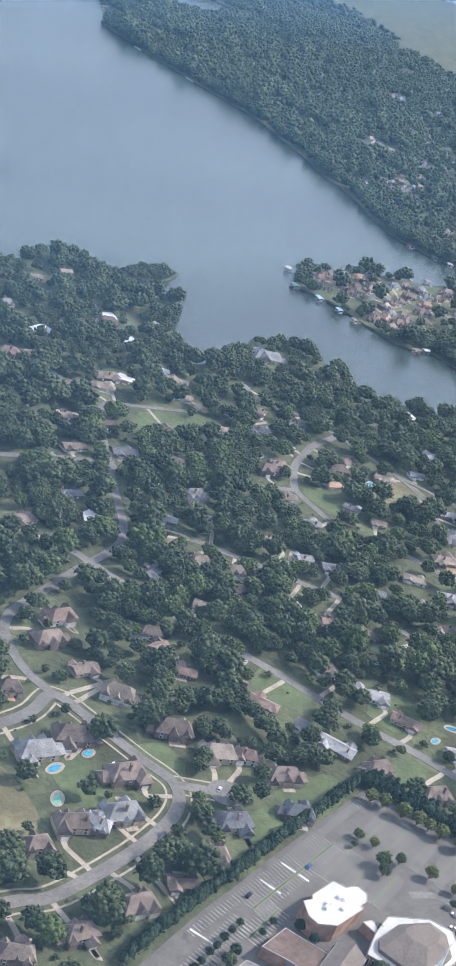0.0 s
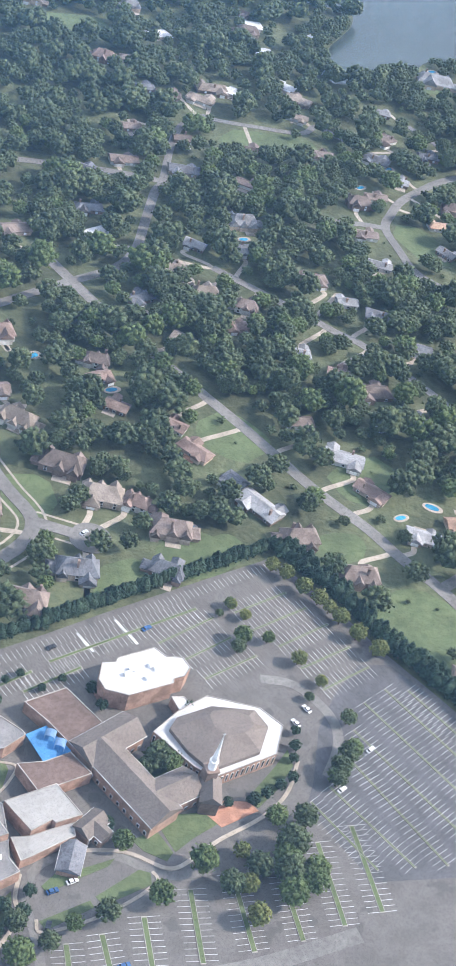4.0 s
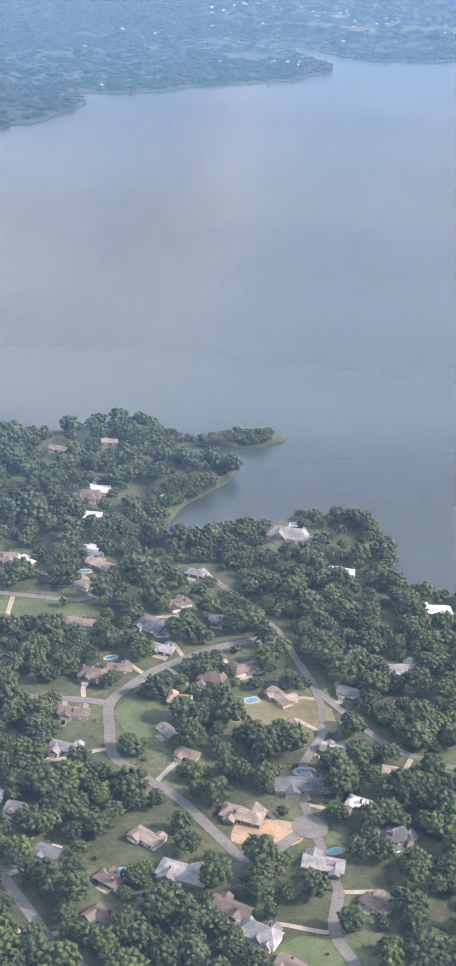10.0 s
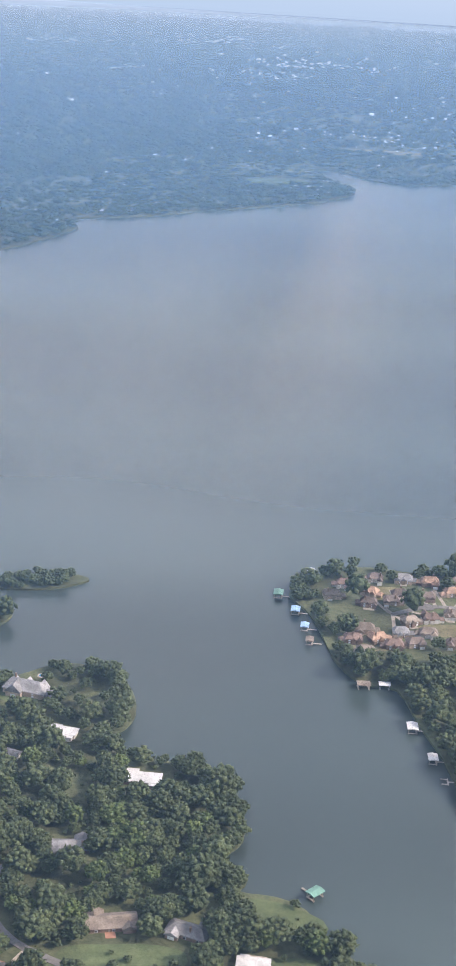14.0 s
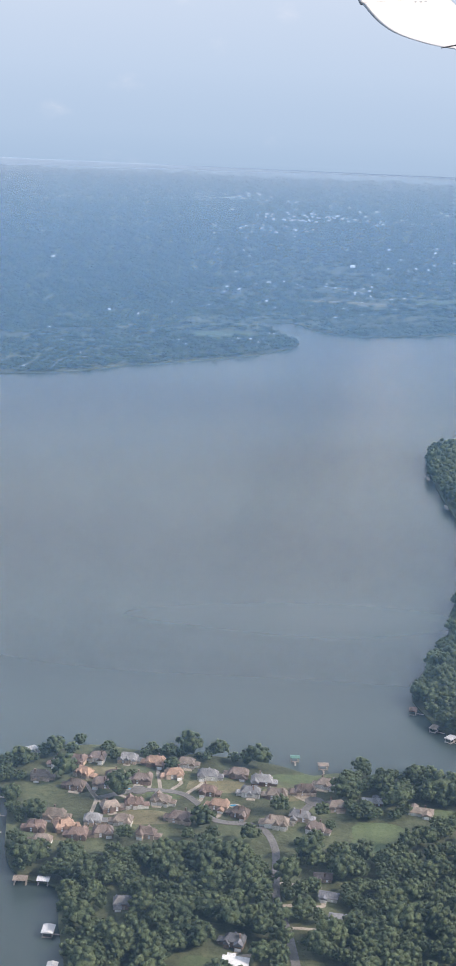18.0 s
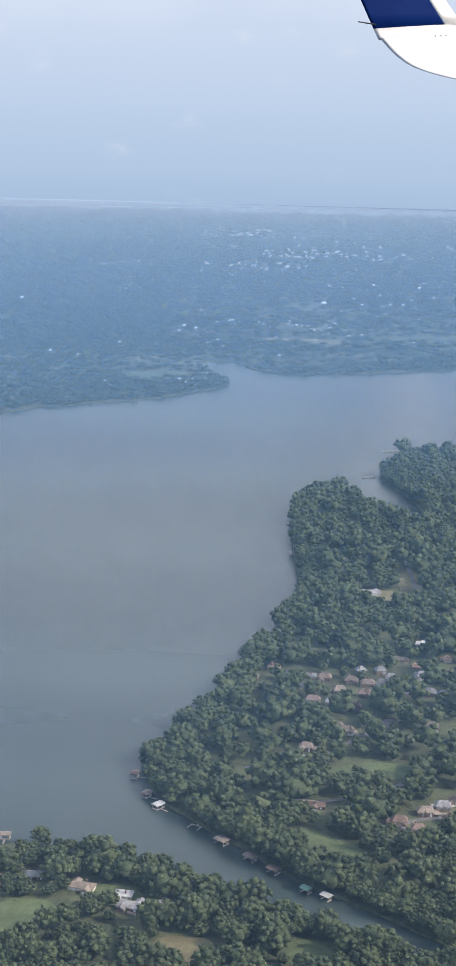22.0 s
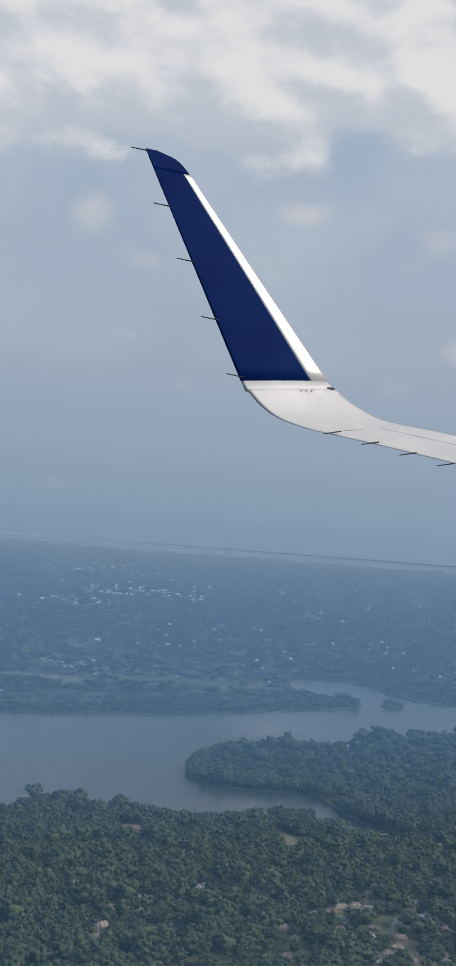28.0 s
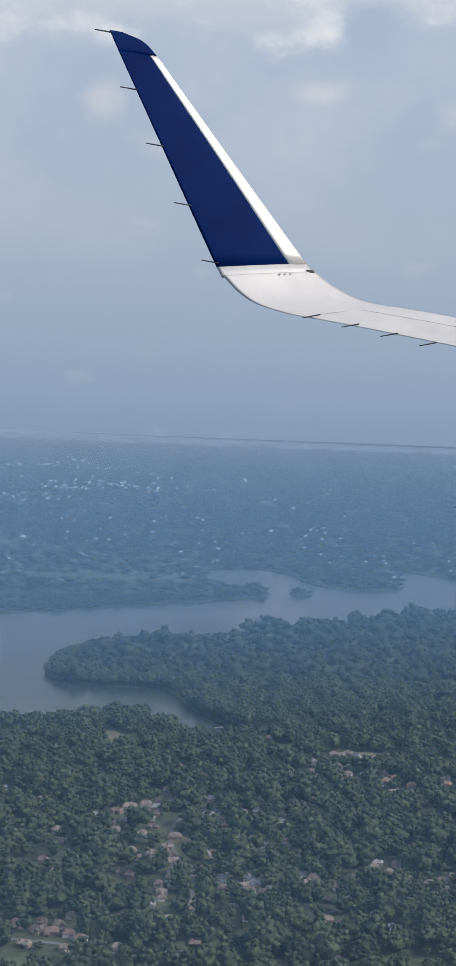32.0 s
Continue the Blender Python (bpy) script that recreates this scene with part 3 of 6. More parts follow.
for name, (width, line) in STREETS.items():
    LINES[name] = (width, rounded(line, 4))
    level = 0.07 + 0.006 * len(LINES)
    tagged(part("road_" + name, strip(LINES[name][1], width, G - 0.1, G + level), ROAD), "worn pale grey asphalt residential street", "road", kind="structure")
for x, y, r in ((1, 426, 3.2), (-391, 156.5, 4.6), (-215, 222.5, 4.4), (13, 441, 3.4), (-48, 445, 3.0), (160, 580, 3.4), (189, 740, 3.0)):
    ring = [(x + r * math.cos(a), y + r * math.sin(a)) for a in np.linspace(0, math.tau, 24, endpoint=False)]
    tagged(part("road_turning_circle", plate(ring, G - 0.1, G + 0.22), ROAD), "round pale asphalt turning circle at a street's end", "road", kind="structure")

for name in ("estate", "estate_court"):
    width, line = LINES[name]
    way = np.gradient(line, axis=0)
    side = np.c_[-way[:, 1], way[:, 0]] / np.linalg.norm(way, axis=1)[:, None]
    for s in (-1, 1):
        tagged(part("pavement_" + name, strip(line + side * s * 3.1, 0.55, G - 0.1, G + 0.055), CONCRETE), "narrow pale concrete walk beside the street", "pavement", kind="structure")

# lawns, fields and bare ground: centre, half-axes, turn, kind
PATCHES = [(-279, 325, 17, 8, -5, LAWN), (-324, 120, 11, 13, 25, LAWN), (-346, 186, 8, 9, 30, LAWN), (-318, 168, 10, 7, 20, LAWN), (-290, 130, 11, 9, 20, LAWN), (-366, 148, 10, 5, 20, LAWN),
           (-338, 146, 10, 5, 15, LAWN), (-222, 176, 11, 10, 0, LAWN), (-257, 168, 9, 6, -35, LAWN), (-250, 268, 7, 11, 10, LAWN), (-215, 271, 13, 7, 5, DRY), (-226, 221, 9, 5, 0, SOIL)]
PATCHES += [(-192, 373, 9, 6, 10, LAWN), (-160, 246, 16, 6, 0, LAWN), (-119, 262, 11, 6, -30, LAWN), (-119, 240, 9, 8, 0, LAWN), (-206, 268, 8, 9, 0, DRY), (-325, 401, 16, 9, 0, LAWN), (-446, 172, 7, 12, 0, DRY),
            (-370, 149, 9, 6, 10, LAWN), (-401, 171, 6, 7, 0, LAWN), (-387, 144, 8, 5, 15, LAWN), (-424, 171, 6, 9, 0, LAWN), (11, 457, 9, 4, -5, LAWN)]
PATCHES += [(33, 420, 9, 8, 0, LAWN), (60, 433, 9, 5, -10, LAWN), (-39, 442, 6, 3, 0, LAWN), (5, 458, 7, 3, 0, LAWN), (-72, 414, 9, 6, 0, DRY), (-62, 456, 10, 6, 0, DRY), (-20, 450, 12, 5, 0, DRY), (-45, 426, 10, 5, 0, DRY), (3, 446, 8, 5, 0, DRY), (7, 329, 8, 14, 0, LAWN), (-27, 339, 5, 8, 0, LAWN), (30, 410, 8, 7, 0, LAWN), (127, 469, 16, 9, -30, LAWN),
            (84, 400, 10, 9, 0, DRY), (122, 402, 8, 8, 0, LAWN), (148, 530, 17, 8, 15, LAWN), (107, 503, 10, 6, 0, LAWN), (104, 500, 9, 7, 0, LAWN)]
PATCHES += [(224, 716, 30, 18, 10, LAWN), (171, 752, 18, 10, 0, DRY), (216, 588, 14, 8, 0, DRY), (310, 868, 30, 9, 0, DRY), (321, 826, 16, 12, 0, DRY), (446, 1190, 9, 12, 0, LAWN), (490, 1080, 14, 10, 0, LAWN),
            (572, 1028, 26, 10, 0, DRY), (515, 1042, 20, 9, 0, LAWN), (402, 1046, 6, 26, 20, DRY), (388, 676, 20, 8, 20, LAWN), (186, 770, 6, 34, 0, DRY), (-10, 1470, 34, 26, 10, LAWN), (140, 1760, 70, 20, 0, DRY), (300, 1800, 80, 24, 5, LAWN)]
PATCHES += [(255, 729, 14, 5, 10, LAWN), (186, 646, 7, 6, 0, LAWN), (275, 652, 9, 4, 20, DRY), (522, 973, 12, 10, 0, DRY), (555, 1012, 9, 8, 0, LAWN), (516, 1034, 7, 9, 0, LAWN), (463, 985, 5, 8, 0, LAWN), (450, 842, 9, 5, 0, DRY), (414, 1019, 7, 9, 0, LAWN),
            (358, 1021, 6, 7, 0, DRY), (285, 1054, 12, 9, 0, DRY), (358, 753, 10, 4, 0, LAWN), (462, 790, 7, 6, 0, LAWN), (351, 733, 12, 4, 0, LAWN), (397, 1027, 5, 16, -10, DRY), (300, 762, 6, 5, 0, DRY)]
for i, (x, y, a, b, turn, what) in enumerate(PATCHES):
    c, s = math.cos(radians(turn)), math.sin(radians(turn))
    rs = np.random.RandomState(i)
    ring = []
    for k, t in enumerate(np.linspace(0, math.tau, 18, endpoint=False)):
        u = abs(math.cos(t)) ** 0.7 * math.copysign(1, math.cos(t)) * a * rs.uniform(0.9, 1.08)
        v = abs(math.sin(t)) ** 0.7 * math.copysign(1, math.sin(t)) * b * rs.uniform(0.9, 1.08)
        ring.append((x + c * u - s * v, y + s * u + c * v))
    tagged(part("lawn", plate(ring, G - 0.1, G + 0.012 + 0.0007 * i), what), "open mown grass between the trees" if what is LAWN else "patch of dry tan grass and bare ground", "lawn", kind="structure")


# ---- the church and its car parks ----
LOT = [(-476, 110), (-444, 121), (-430.5, 125.4), (-420.2, 128.5), (-407.3, 131.8), (-394.5, 135.4), (-381.2, 138.8), (-364.5, 143), (-352, 146), (-344.2, 131), (-338.5, 117), (-332, 104), (-326, 91), (-320, 76), (-314, 58), (-332, 40), (-400, 34), (-448, 50), (-474, 70)]
EAST_LOT = [(-345.5, 114), (-354, 107.5), (-361, 100), (-367.5, 88), (-371, 83.5), (-365, 66), (-345, 63), (-317.5, 65), (-321.5, 76), (-327.5, 91), (-333.5, 104), (-338.5, 113)]
tagged(part("car_park", plate(LOT, G - 0.1, G + 0.06), ASPHALT), "wide grey asphalt car park with painted bays", "car park", kind="structure")
tagged(part("car_park_east", plate(EAST_LOT, G, G + 0.066), NEW_ASPHALT), "newer dark asphalt on the car park's lower part", "car park", kind="structure")
bays = bmesh.new()
medians = []


def bay_row(a, b, depth=2.3, step=1.12, median=0.5, both=True):
    """A green median between two rows of painted bays, from a to b."""
    a, b = Vector((*a, 0)), Vector((*b, 0))
    d = (b - a).normalized()
    q = Matrix.Translation(a) @ Matrix.Rotation(math.atan2(d.y, d.x), 4, "Z")
    length = (b - a).length
    for i in range(int(length / step) + 1):
        x = i * step
        for side in ((1, -1) if both else (1,)):
            y0, y1 = sorted((side * (median / 2 + 0.1), side * (median / 2 + depth)))
            box(bays, x - 0.034, x + 0.034, y0, y1, G + 0.05, G + 0.075, q)
    if median > 0.3:
        medians.append((q, length, median))


for a, b in (((-342.6, 107.1), (-328.5, 73)), ((-348.7, 104.6), (-333.5, 68)), ((-353.9, 98.5), (-341, 67)), ((-357.8, 92), (-349, 66)), ((-364.6, 86.9), (-355.6, 67)), ((-369.7, 84.4), (-363, 68)), ((-337.6, 106), (-322, 70))):
    bay_row(a, b)
for a, b in (((-367, 131.6), (-353.1, 135.6)), ((-365.2, 126.3), (-350.1, 130.8)), ((-361.0, 121.3), (-347.3, 125.7)), ((-358.6, 115), (-345.0, 119)), ((-356.1, 109), (-343.2, 113.2))):
    bay_row(a, b)
for a, b in (((-386, 125.9), (-371.6, 131.1)), ((-383, 120.6), (-369.9, 125.3)), ((-379.6, 115.6), (-366.4, 119.8)), ((-409.2, 124.6), (-374.6, 133.9)), ((-437, 114.6), (-412.8, 122.9)), ((-416, 118.2), (-403, 122.4))):
    bay_row(a, b, median=0.7 if a[0] < -400 else 0.5)
for a, b in (((-422.4, 66.6), (-423.5, 59.6)), ((-416.1, 67), (-416.8, 58.6)), ((-408.2, 68.5), (-409.9, 58.4)), ((-398.6, 71.8), (-401.2, 58)), ((-390.2, 73), (-391.8, 58)), ((-381, 74), (-382.6, 58)), ((-372, 76), (-374, 59)), ((-364, 78), (-366, 60))):
    bay_row(a, b, median=1.0)
bay_row((-355, 144.4), (-428, 125.2), both=False, median=0.0)
for a, b in (((-392.8, 133.4), (-390.2, 126.4)), ((-426.7, 125.2), (-424.3, 120.0)), ((-401.5, 131), (-399.6, 125.8))):
    d = (Vector(b) - Vector(a)).normalized()
    q = Matrix.Translation((*a, 0)) @ Matrix.Rotation(math.atan2(d.y, d.x), 4, "Z")
    box(bays, 0, (Vector(b) - Vector(a)).length, -0.3, 0.3, G + 0.05, G + 0.073, q)
part("bay_lines", bays, WHITE_LINE, bpy.data.objects["car_park"], "white painted bay lines")["kind"] = "stuff"
for q, length, w in medians:
    bed = boxed((0.2, length - 0.2, -w / 2 + 0.08, w / 2 - 0.08, G, G + 0.14), m=q)
    m = part("traffic_island", bed, LAWN)
    tagged(m, "narrow grassed island between rows of bays", "traffic island", "car park islands")
    part("kerb", boxed((0, length, -w / 2, -w / 2 + 0.08, G, G + 0.16), (0, length, w / 2 - 0.08, w / 2, G, G + 0.16), (0, 0.2, -w / 2 + 0.08, w / 2 - 0.08, G, G + 0.16), (length - 0.2, length, -w / 2 + 0.08, w / 2 - 0.08, G, G + 0.16), m=q), YELLOW_KERB, m, "pale yellowish kerb")

tagged(part("forecourt", strip(rounded([(-368, 114), (-362, 111.5), (-358.3, 106), (-357.2, 100), (-359.3, 94.5), (-364, 89)], 5), 2.2, G, G + 0.1), ROAD), "curved paler drive round the sanctuary", "drive", kind="structure")
for i, (ring, what, name, label) in enumerate((
    ([(-399.9, 85.0), (-398.7, 79.2), (-394.5, 81.3), (-388, 83.6), (-389, 86), (-395.8, 86.6)], LAWN, "lawn_front", "striped mown lawn by the church steps"),
    ([(-405.6, 83.2), (-404.2, 80.6), (-400.8, 77.8), (-399.1, 79.2), (-400.6, 84.2)], LAWN, "lawn_steps", "mown lawn beside the chapel wall"),
    ([(-423.5, 77.6), (-419.9, 79.9), (-416, 79.4), (-409.6, 80.2), (-411.1, 79.0), (-417.5, 77.6), (-422.8, 76.1)], LAWN, "lawn_oval", "mown grass oval by the entrance drive"),
    ([(-425.6, 71.4), (-416.2, 73.3), (-415.9, 71.9), (-424.9, 69.6)], LAWN, "lawn_bank", "striped grass bank between two drives"),
    ([(-415.1, 73.8), (-406.2, 77.2), (-404.4, 76.2), (-404.9, 74.0), (-414.3, 71.9)], LAWN, "lawn_bank_east", "striped grass bank between two drives"),
    ([(-390.5, 85.6), (-386, 87.8), (-381.6, 86.6), (-380.4, 84.4), (-388.6, 82.4)], PAVER, "plaza", "red brick paved plaza before the church"),
    ([(-382, 87), (-373.6, 93), (-369.4, 96.4), (-369.8, 92.6), (-374.5, 88.4), (-380.2, 85.0)], LAWN, "lawn_drum", "lawn and beds round the sanctuary wall"),
    ([(-444.0, 74.0), (-441.3, 74.2), (-433.6, 74.4), (-428.6, 77.8), (-429.8, 72.8), (-435.2, 69.0), (-441.6, 68.2), (-446.5, 70.6)], LAWN, "lawn_corner", "grass and shrubs at the school corner"),
    ([(-442, 100), (-433, 100.5), (-427.6, 104), (-423.4, 103.6), (-423, 101.5), (-427, 94.5), (-432, 98.6), (-441, 96)], LAWN, "lawn_court", "small green courtyard lawn"),
    ([(-401.5, 98), (-396.8, 100.6), (-393, 99), (-391.4, 93.8), (-396.5, 93.4)], LAWN, "lawn_cloister", "green cloister garden between the wings"))):
    tagged(part(name, plate(ring, G, G + 0.12 + 0.004 * i), what), label, "lawn" if what is LAWN else "paving", kind="structure")
for name, line, width, what, label in (("pavement_front", [(-416, 82.9), (-411, 82.2), (-406.4, 80.4), (-400.9, 76.3), (-395.9, 77.4), (-390, 80), (-380.2, 83), (-373.4, 87.1), (-368.4, 93.5)], 0.75, CONCRETE, "curved pale concrete walk before the church"),
                                       ("pavement_bank", [(-426, 71.8), (-425.6, 69.3), (-417, 69.8), (-408.9, 71.9), (-403.8, 74.4), (-404, 76.4)], 0.6, CONCRETE, "pale concrete walk along the grass bank"),
                                       ("pavement_corner", [(-426.4, 80.6), (-428.3, 76.6), (-428.9, 73), (-433.3, 68.4), (-440.2, 66.6), (-448.7, 69.4), (-453, 75.2)], 0.75, CONCRETE, "curved pale concrete walk round the school corner"),
                                       ("pavement_court", [(-426, 97), (-423.6, 99), (-421.5, 102), (-424.5, 103.6)], 0.5, CONCRETE, "pale path through the courtyard"),
                                       ("drive_south", [(-372, 57), (-389.5, 55.7), (-401.2, 55.9), (-412.4, 56.5), (-424, 57.5), (-440, 60)], 3.0, ROAD, "paler asphalt drive across the car park"),
                                       ("drive_entrance", [(-427.6, 62), (-426.8, 70), (-426.9, 76.2), (-423.4, 81.2), (-418, 82.6), (-412, 81.9), (-407.8, 79.6), (-402, 75.2), (-392, 74.4)], 1.7, ROAD, "curved paler drive to the covered entrance")):
    level = 0.075 if what is ROAD else 0.2
    tagged(part(name, strip(rounded(line, 5), width, G, G + level), what), label, "drive" if what is ROAD else "pavement", kind="structure")


def gable(bm, x0, x1, y0, y1, z0, rise, over=0.3, thick=0.14, hip=0.0):
    """A pitched roof along x, with eaves; hip draws its ridge in at both ends."""
    x0, x1, y0, y1 = x0 - over, x1 + over, y0 - over, y1 + over
    ym = (y0 + y1) / 2
    lo = [bm.verts.new((x, y, z)) for z in (z0 - thick, z0) for x, y in ((x0, y0), (x1, y0), (x1, y1), (x0, y1))]
    r = [bm.verts.new((x0 + hip, ym, z0 + rise)), bm.verts.new((x1 - hip, ym, z0 + rise))]
    bm.faces.new(lo[3::-1])
    for i in range(4):
        j = (i + 1) % 4
        bm.faces.new((lo[i], lo[j], lo[j + 4], lo[i + 4]))
    bm.faces.new((lo[4], lo[5], r[1], r[0]))
    bm.faces.new((lo[6], lo[7], r[0], r[1]))
    bm.faces.new((lo[5], lo[6], r[1]))
    bm.faces.new((lo[7], lo[4], r[0]))


def windows_on(parent, x0, x1, y0, y1, z, count, w=0.55, h=0.75, sides="xy"):
    """Windows on the walls of a block, each with a frame and a dark pane."""
    for side in sides:
        span, deep = ((x0, x1), (y0, y1)) if side == "x" else ((y0, y1), (x0, x1))
        k = max(1, int(count * (span[1] - span[0]) / max(x1 - x0, y1 - y0)))
        for face in (0, 1):
            for i in range(k):
                c = span[0] + (span[1] - span[0]) * (i + 0.5) / k
                d = deep[face] + (-0.03 if face == 0 else 0.03)
                f = boxed((c - w / 2 - 0.06, c + w / 2 + 0.06, d - 0.05, d + 0.05, z - 0.06, z + h + 0.06))
                p = boxed((c - w / 2, c + w / 2, d - 0.07, d + 0.07, z, z + h))
                if side == "y":
                    for bm in (f, p):
                        for v in bm.verts:
                            v.co.x, v.co.y = v.co.y, v.co.x
                win = part("window", f, TRIM, parent)
                part("pane", p, GLASS, win)


church = thing("church", "large red-brick church complex with grey, white and brown roofs", "church", (-400, 95, G))


def block(name, ring, h, top, wall=BRICK, parapet=True, label=""):
    """A flat-roofed wing over a ring of corners, with a parapet and a roof sheet."""
    ring = [(x + 400, y - 95) for x, y in ring]
    w = part("wall", plate(ring, -0.2, h), wall, church, label)
    mid = np.mean(ring, 0)
    inner = [tuple(mid + (np.array(p) - mid) * (1 - 0.2 / np.linalg.norm(np.array(p) - mid))) for p in ring]
    part("roof", plate(inner, h - 0.02, h + 0.06), top, w)
    if parapet:
        bm = bmesh.new()
        k = len(ring)
        for i in range(k):
            a, b, c, d = ring[i], ring[(i + 1) % k], inner[(i + 1) % k], inner[i]
            prism(bm, [a, b, c, d], h, h + 0.2)
        part("parapet", bm, STONE, w, "pale stone parapet")
    return w


block("hall", [(-400.8, 119.3), (-398.2, 119.0), (-397.4, 120.0), (-389.3, 121.4), (-387.6, 118.8), (-384.4, 118.0), (-383.8, 115.4), (-385.7, 113.5), (-388.0, 113.2), (-388.4, 112.2), (-398.1, 110.7), (-402.2, 112.8), (-402.7, 115.4)], 4.6, FLAT_WHITE, CHURCH_BRICK, label="red brick hall under a white flat roof")
block("school", [(-460.6, 97.3), (-453.4, 76.2), (-442.9, 78.4), (-449.2, 99.4)], 4.4, FLAT_GREY, CHURCH_BRICK, label="brick school wing with a grey flat roof")
block("gym", [(-444.2, 92.6), (-431.9, 98.2), (-427.6, 85.8), (-440.6, 83.7)], 4.6, FLAT_GREY, CHURCH_BRICK, label="tall brick gymnasium under a grey roof")
block("gym_annex", [(-440.6, 83.6), (-427.5, 85.6), (-428.2, 82.2), (-427.1, 79.3), (-430.9, 78.2), (-434.0, 77.1), (-437.0, 75.8), (-442.6, 74.6), (-442.7, 78.3)], 3.0, FLAT_GREY, CHURCH_BRICK)
block("gym_side", [(-431.7, 98.0), (-426.7, 92.8), (-427.3, 86.9)], 3.0, FLAT_GREY, CHURCH_BRICK)
block("school_link", [(-449.0, 99.2), (-442.8, 78.5), (-440.8, 83.8), (-444.4, 92.8), (-446.2, 98.4)], 3.1, FLAT_GREY, CHURCH_BRICK)
block("classrooms", [(-438.9, 107.5), (-429.9, 110.6), (-423.0, 112.0), (-419.2, 107.2), (-419.0, 106.4), (-423.6, 104.1), (-428.0, 104.8), (-441.3, 102.1)], 3.0, FLAT_GREY, CHURCH_BRICK)
block("classroom_end", [(-447.2, 104.4), (-446.4, 98.8), (-441.5, 101.2), (-440.0, 106.4)], 3.3, FLAT_GREY, CHURCH_BRICK)
block("library", [(-426.5, 92.9), (-416.6, 94.7), (-413.9, 87.6), (-418.9, 86.9), (-419.4, 87.6), (-423.5, 86.2)], 3.6, FLAT_PALE, CHURCH_BRICK)
block("lobby_flat", [(-426.9, 86.4), (-423.6, 86.0), (-418.9, 86.7), (-415.4, 87.1), (-415.9, 84.4), (-419.2, 83.6), (-424.1, 82.1), (-426.4, 81.6)], 2.4, FLAT_PALE, CHURCH_BRICK)
block("brown_low", [(-417.3, 113.7), (-408.6, 115.7), (-403.9, 105.8), (-411.3, 102.2), (-414.3, 108.6)], 3.0, BROWN_FLAT, CHURCH_BRICK, label="low block under a dark brown flat roof")
block("brown_low_south", [(-422.2, 100.5), (-417.2, 100.1), (-412.0, 101.2), (-409.5, 96.0), (-420.0, 93.9)], 3.0, BROWN_FLAT, CHURCH_BRICK)
block("hall_link", [(-389.1, 110.6), (-386.6, 110.2), (-385.6, 107.6), (-388.6, 106.6)], 2.6, FLAT_WHITE, CHURCH_BRICK)
for x, y, a in ((-397.0, 115.6, 15), (-395.6, 116.6, 15), (-390.6, 116.0, 15), (-443.0, 101.4, 10), (-437.5, 79.4, -18), (-432.4, 82.0, -18), (-430.2, 82.6, -18), (-436, 105, 18), (-433, 105.6, 18), (-451, 92, -18), (-448.5, 86, -18), (-447.6, 83, -18), (-437, 90, -18), (-434.5, 81.0, -18), (-435.4, 79.6, -18), (-431, 106, 18), (-428.5, 107, 18), (-394.5, 116.5, 15), (-393, 114, 15), (-391.4, 117, 15), (-439.4, 79.8, -18)):
    h = 4.46 if x < -443 else 4.66 if x > -400 else (4.66 if y > 86 else 3.06) if y < 97 else 3.06
    unit = part("rooftop_unit", boxed((-0.7, 0.7, -0.4, 0.4, 0, 0.6), (-0.5, 0.5, -0.28, 0.28, 0.6, 0.72)), TRIM)
    unit.matrix_world = pose(x, y, G + h, 0, 0, a)
    tagged(unit, "pale metal air handling unit on the flat roof", "roof unit", "rooftop units")
# the court with its blue play surface
tagged(part("play_court", plate([(-418.8, 106.9), (-414.5, 108.2), (-411.6, 102.0), (-412.3, 101.4), (-417.1, 100.3)], G + 2.2, G + 2.42), BLUE_TURF), "bright blue play surface with canopies", "playground")
for x, y in ((-414.6, 105.6), (-413.4, 103.2)):
    bm = bmesh.new()
    for i, t in enumerate(np.linspace(0, math.pi, 7)[:-1]):
        u = t + math.pi / 6
        ring = [(-0.9, math.cos(t), math.sin(t) * 0.5), (0.9, math.cos(t), math.sin(t) * 0.5), (0.9, math.cos(u), math.sin(u) * 0.5), (-0.9, math.cos(u), math.sin(u) * 0.5)]
        bm.faces.new([bm.verts.new(p) for p in ring])
    bmesh.ops.solidify(bm, geom=bm.faces[:], thickness=0.06)
    for x1, y1 in ((-0.8, 0.9), (0.8, 0.9), (-0.8, -0.9), (0.8, -0.9)):
        tube(bm, (x1, y1, -0.9), (x1, y1, 0.06), 0.05, 0.05, 6)
    can = part("play_canopy", bm, BLUE_METAL)
    can.matrix_world = pose(x, y, G + 3.3, 0, 0, 60)
    tagged(can, "arched blue canopy on four posts", "canopy", "play canopies")


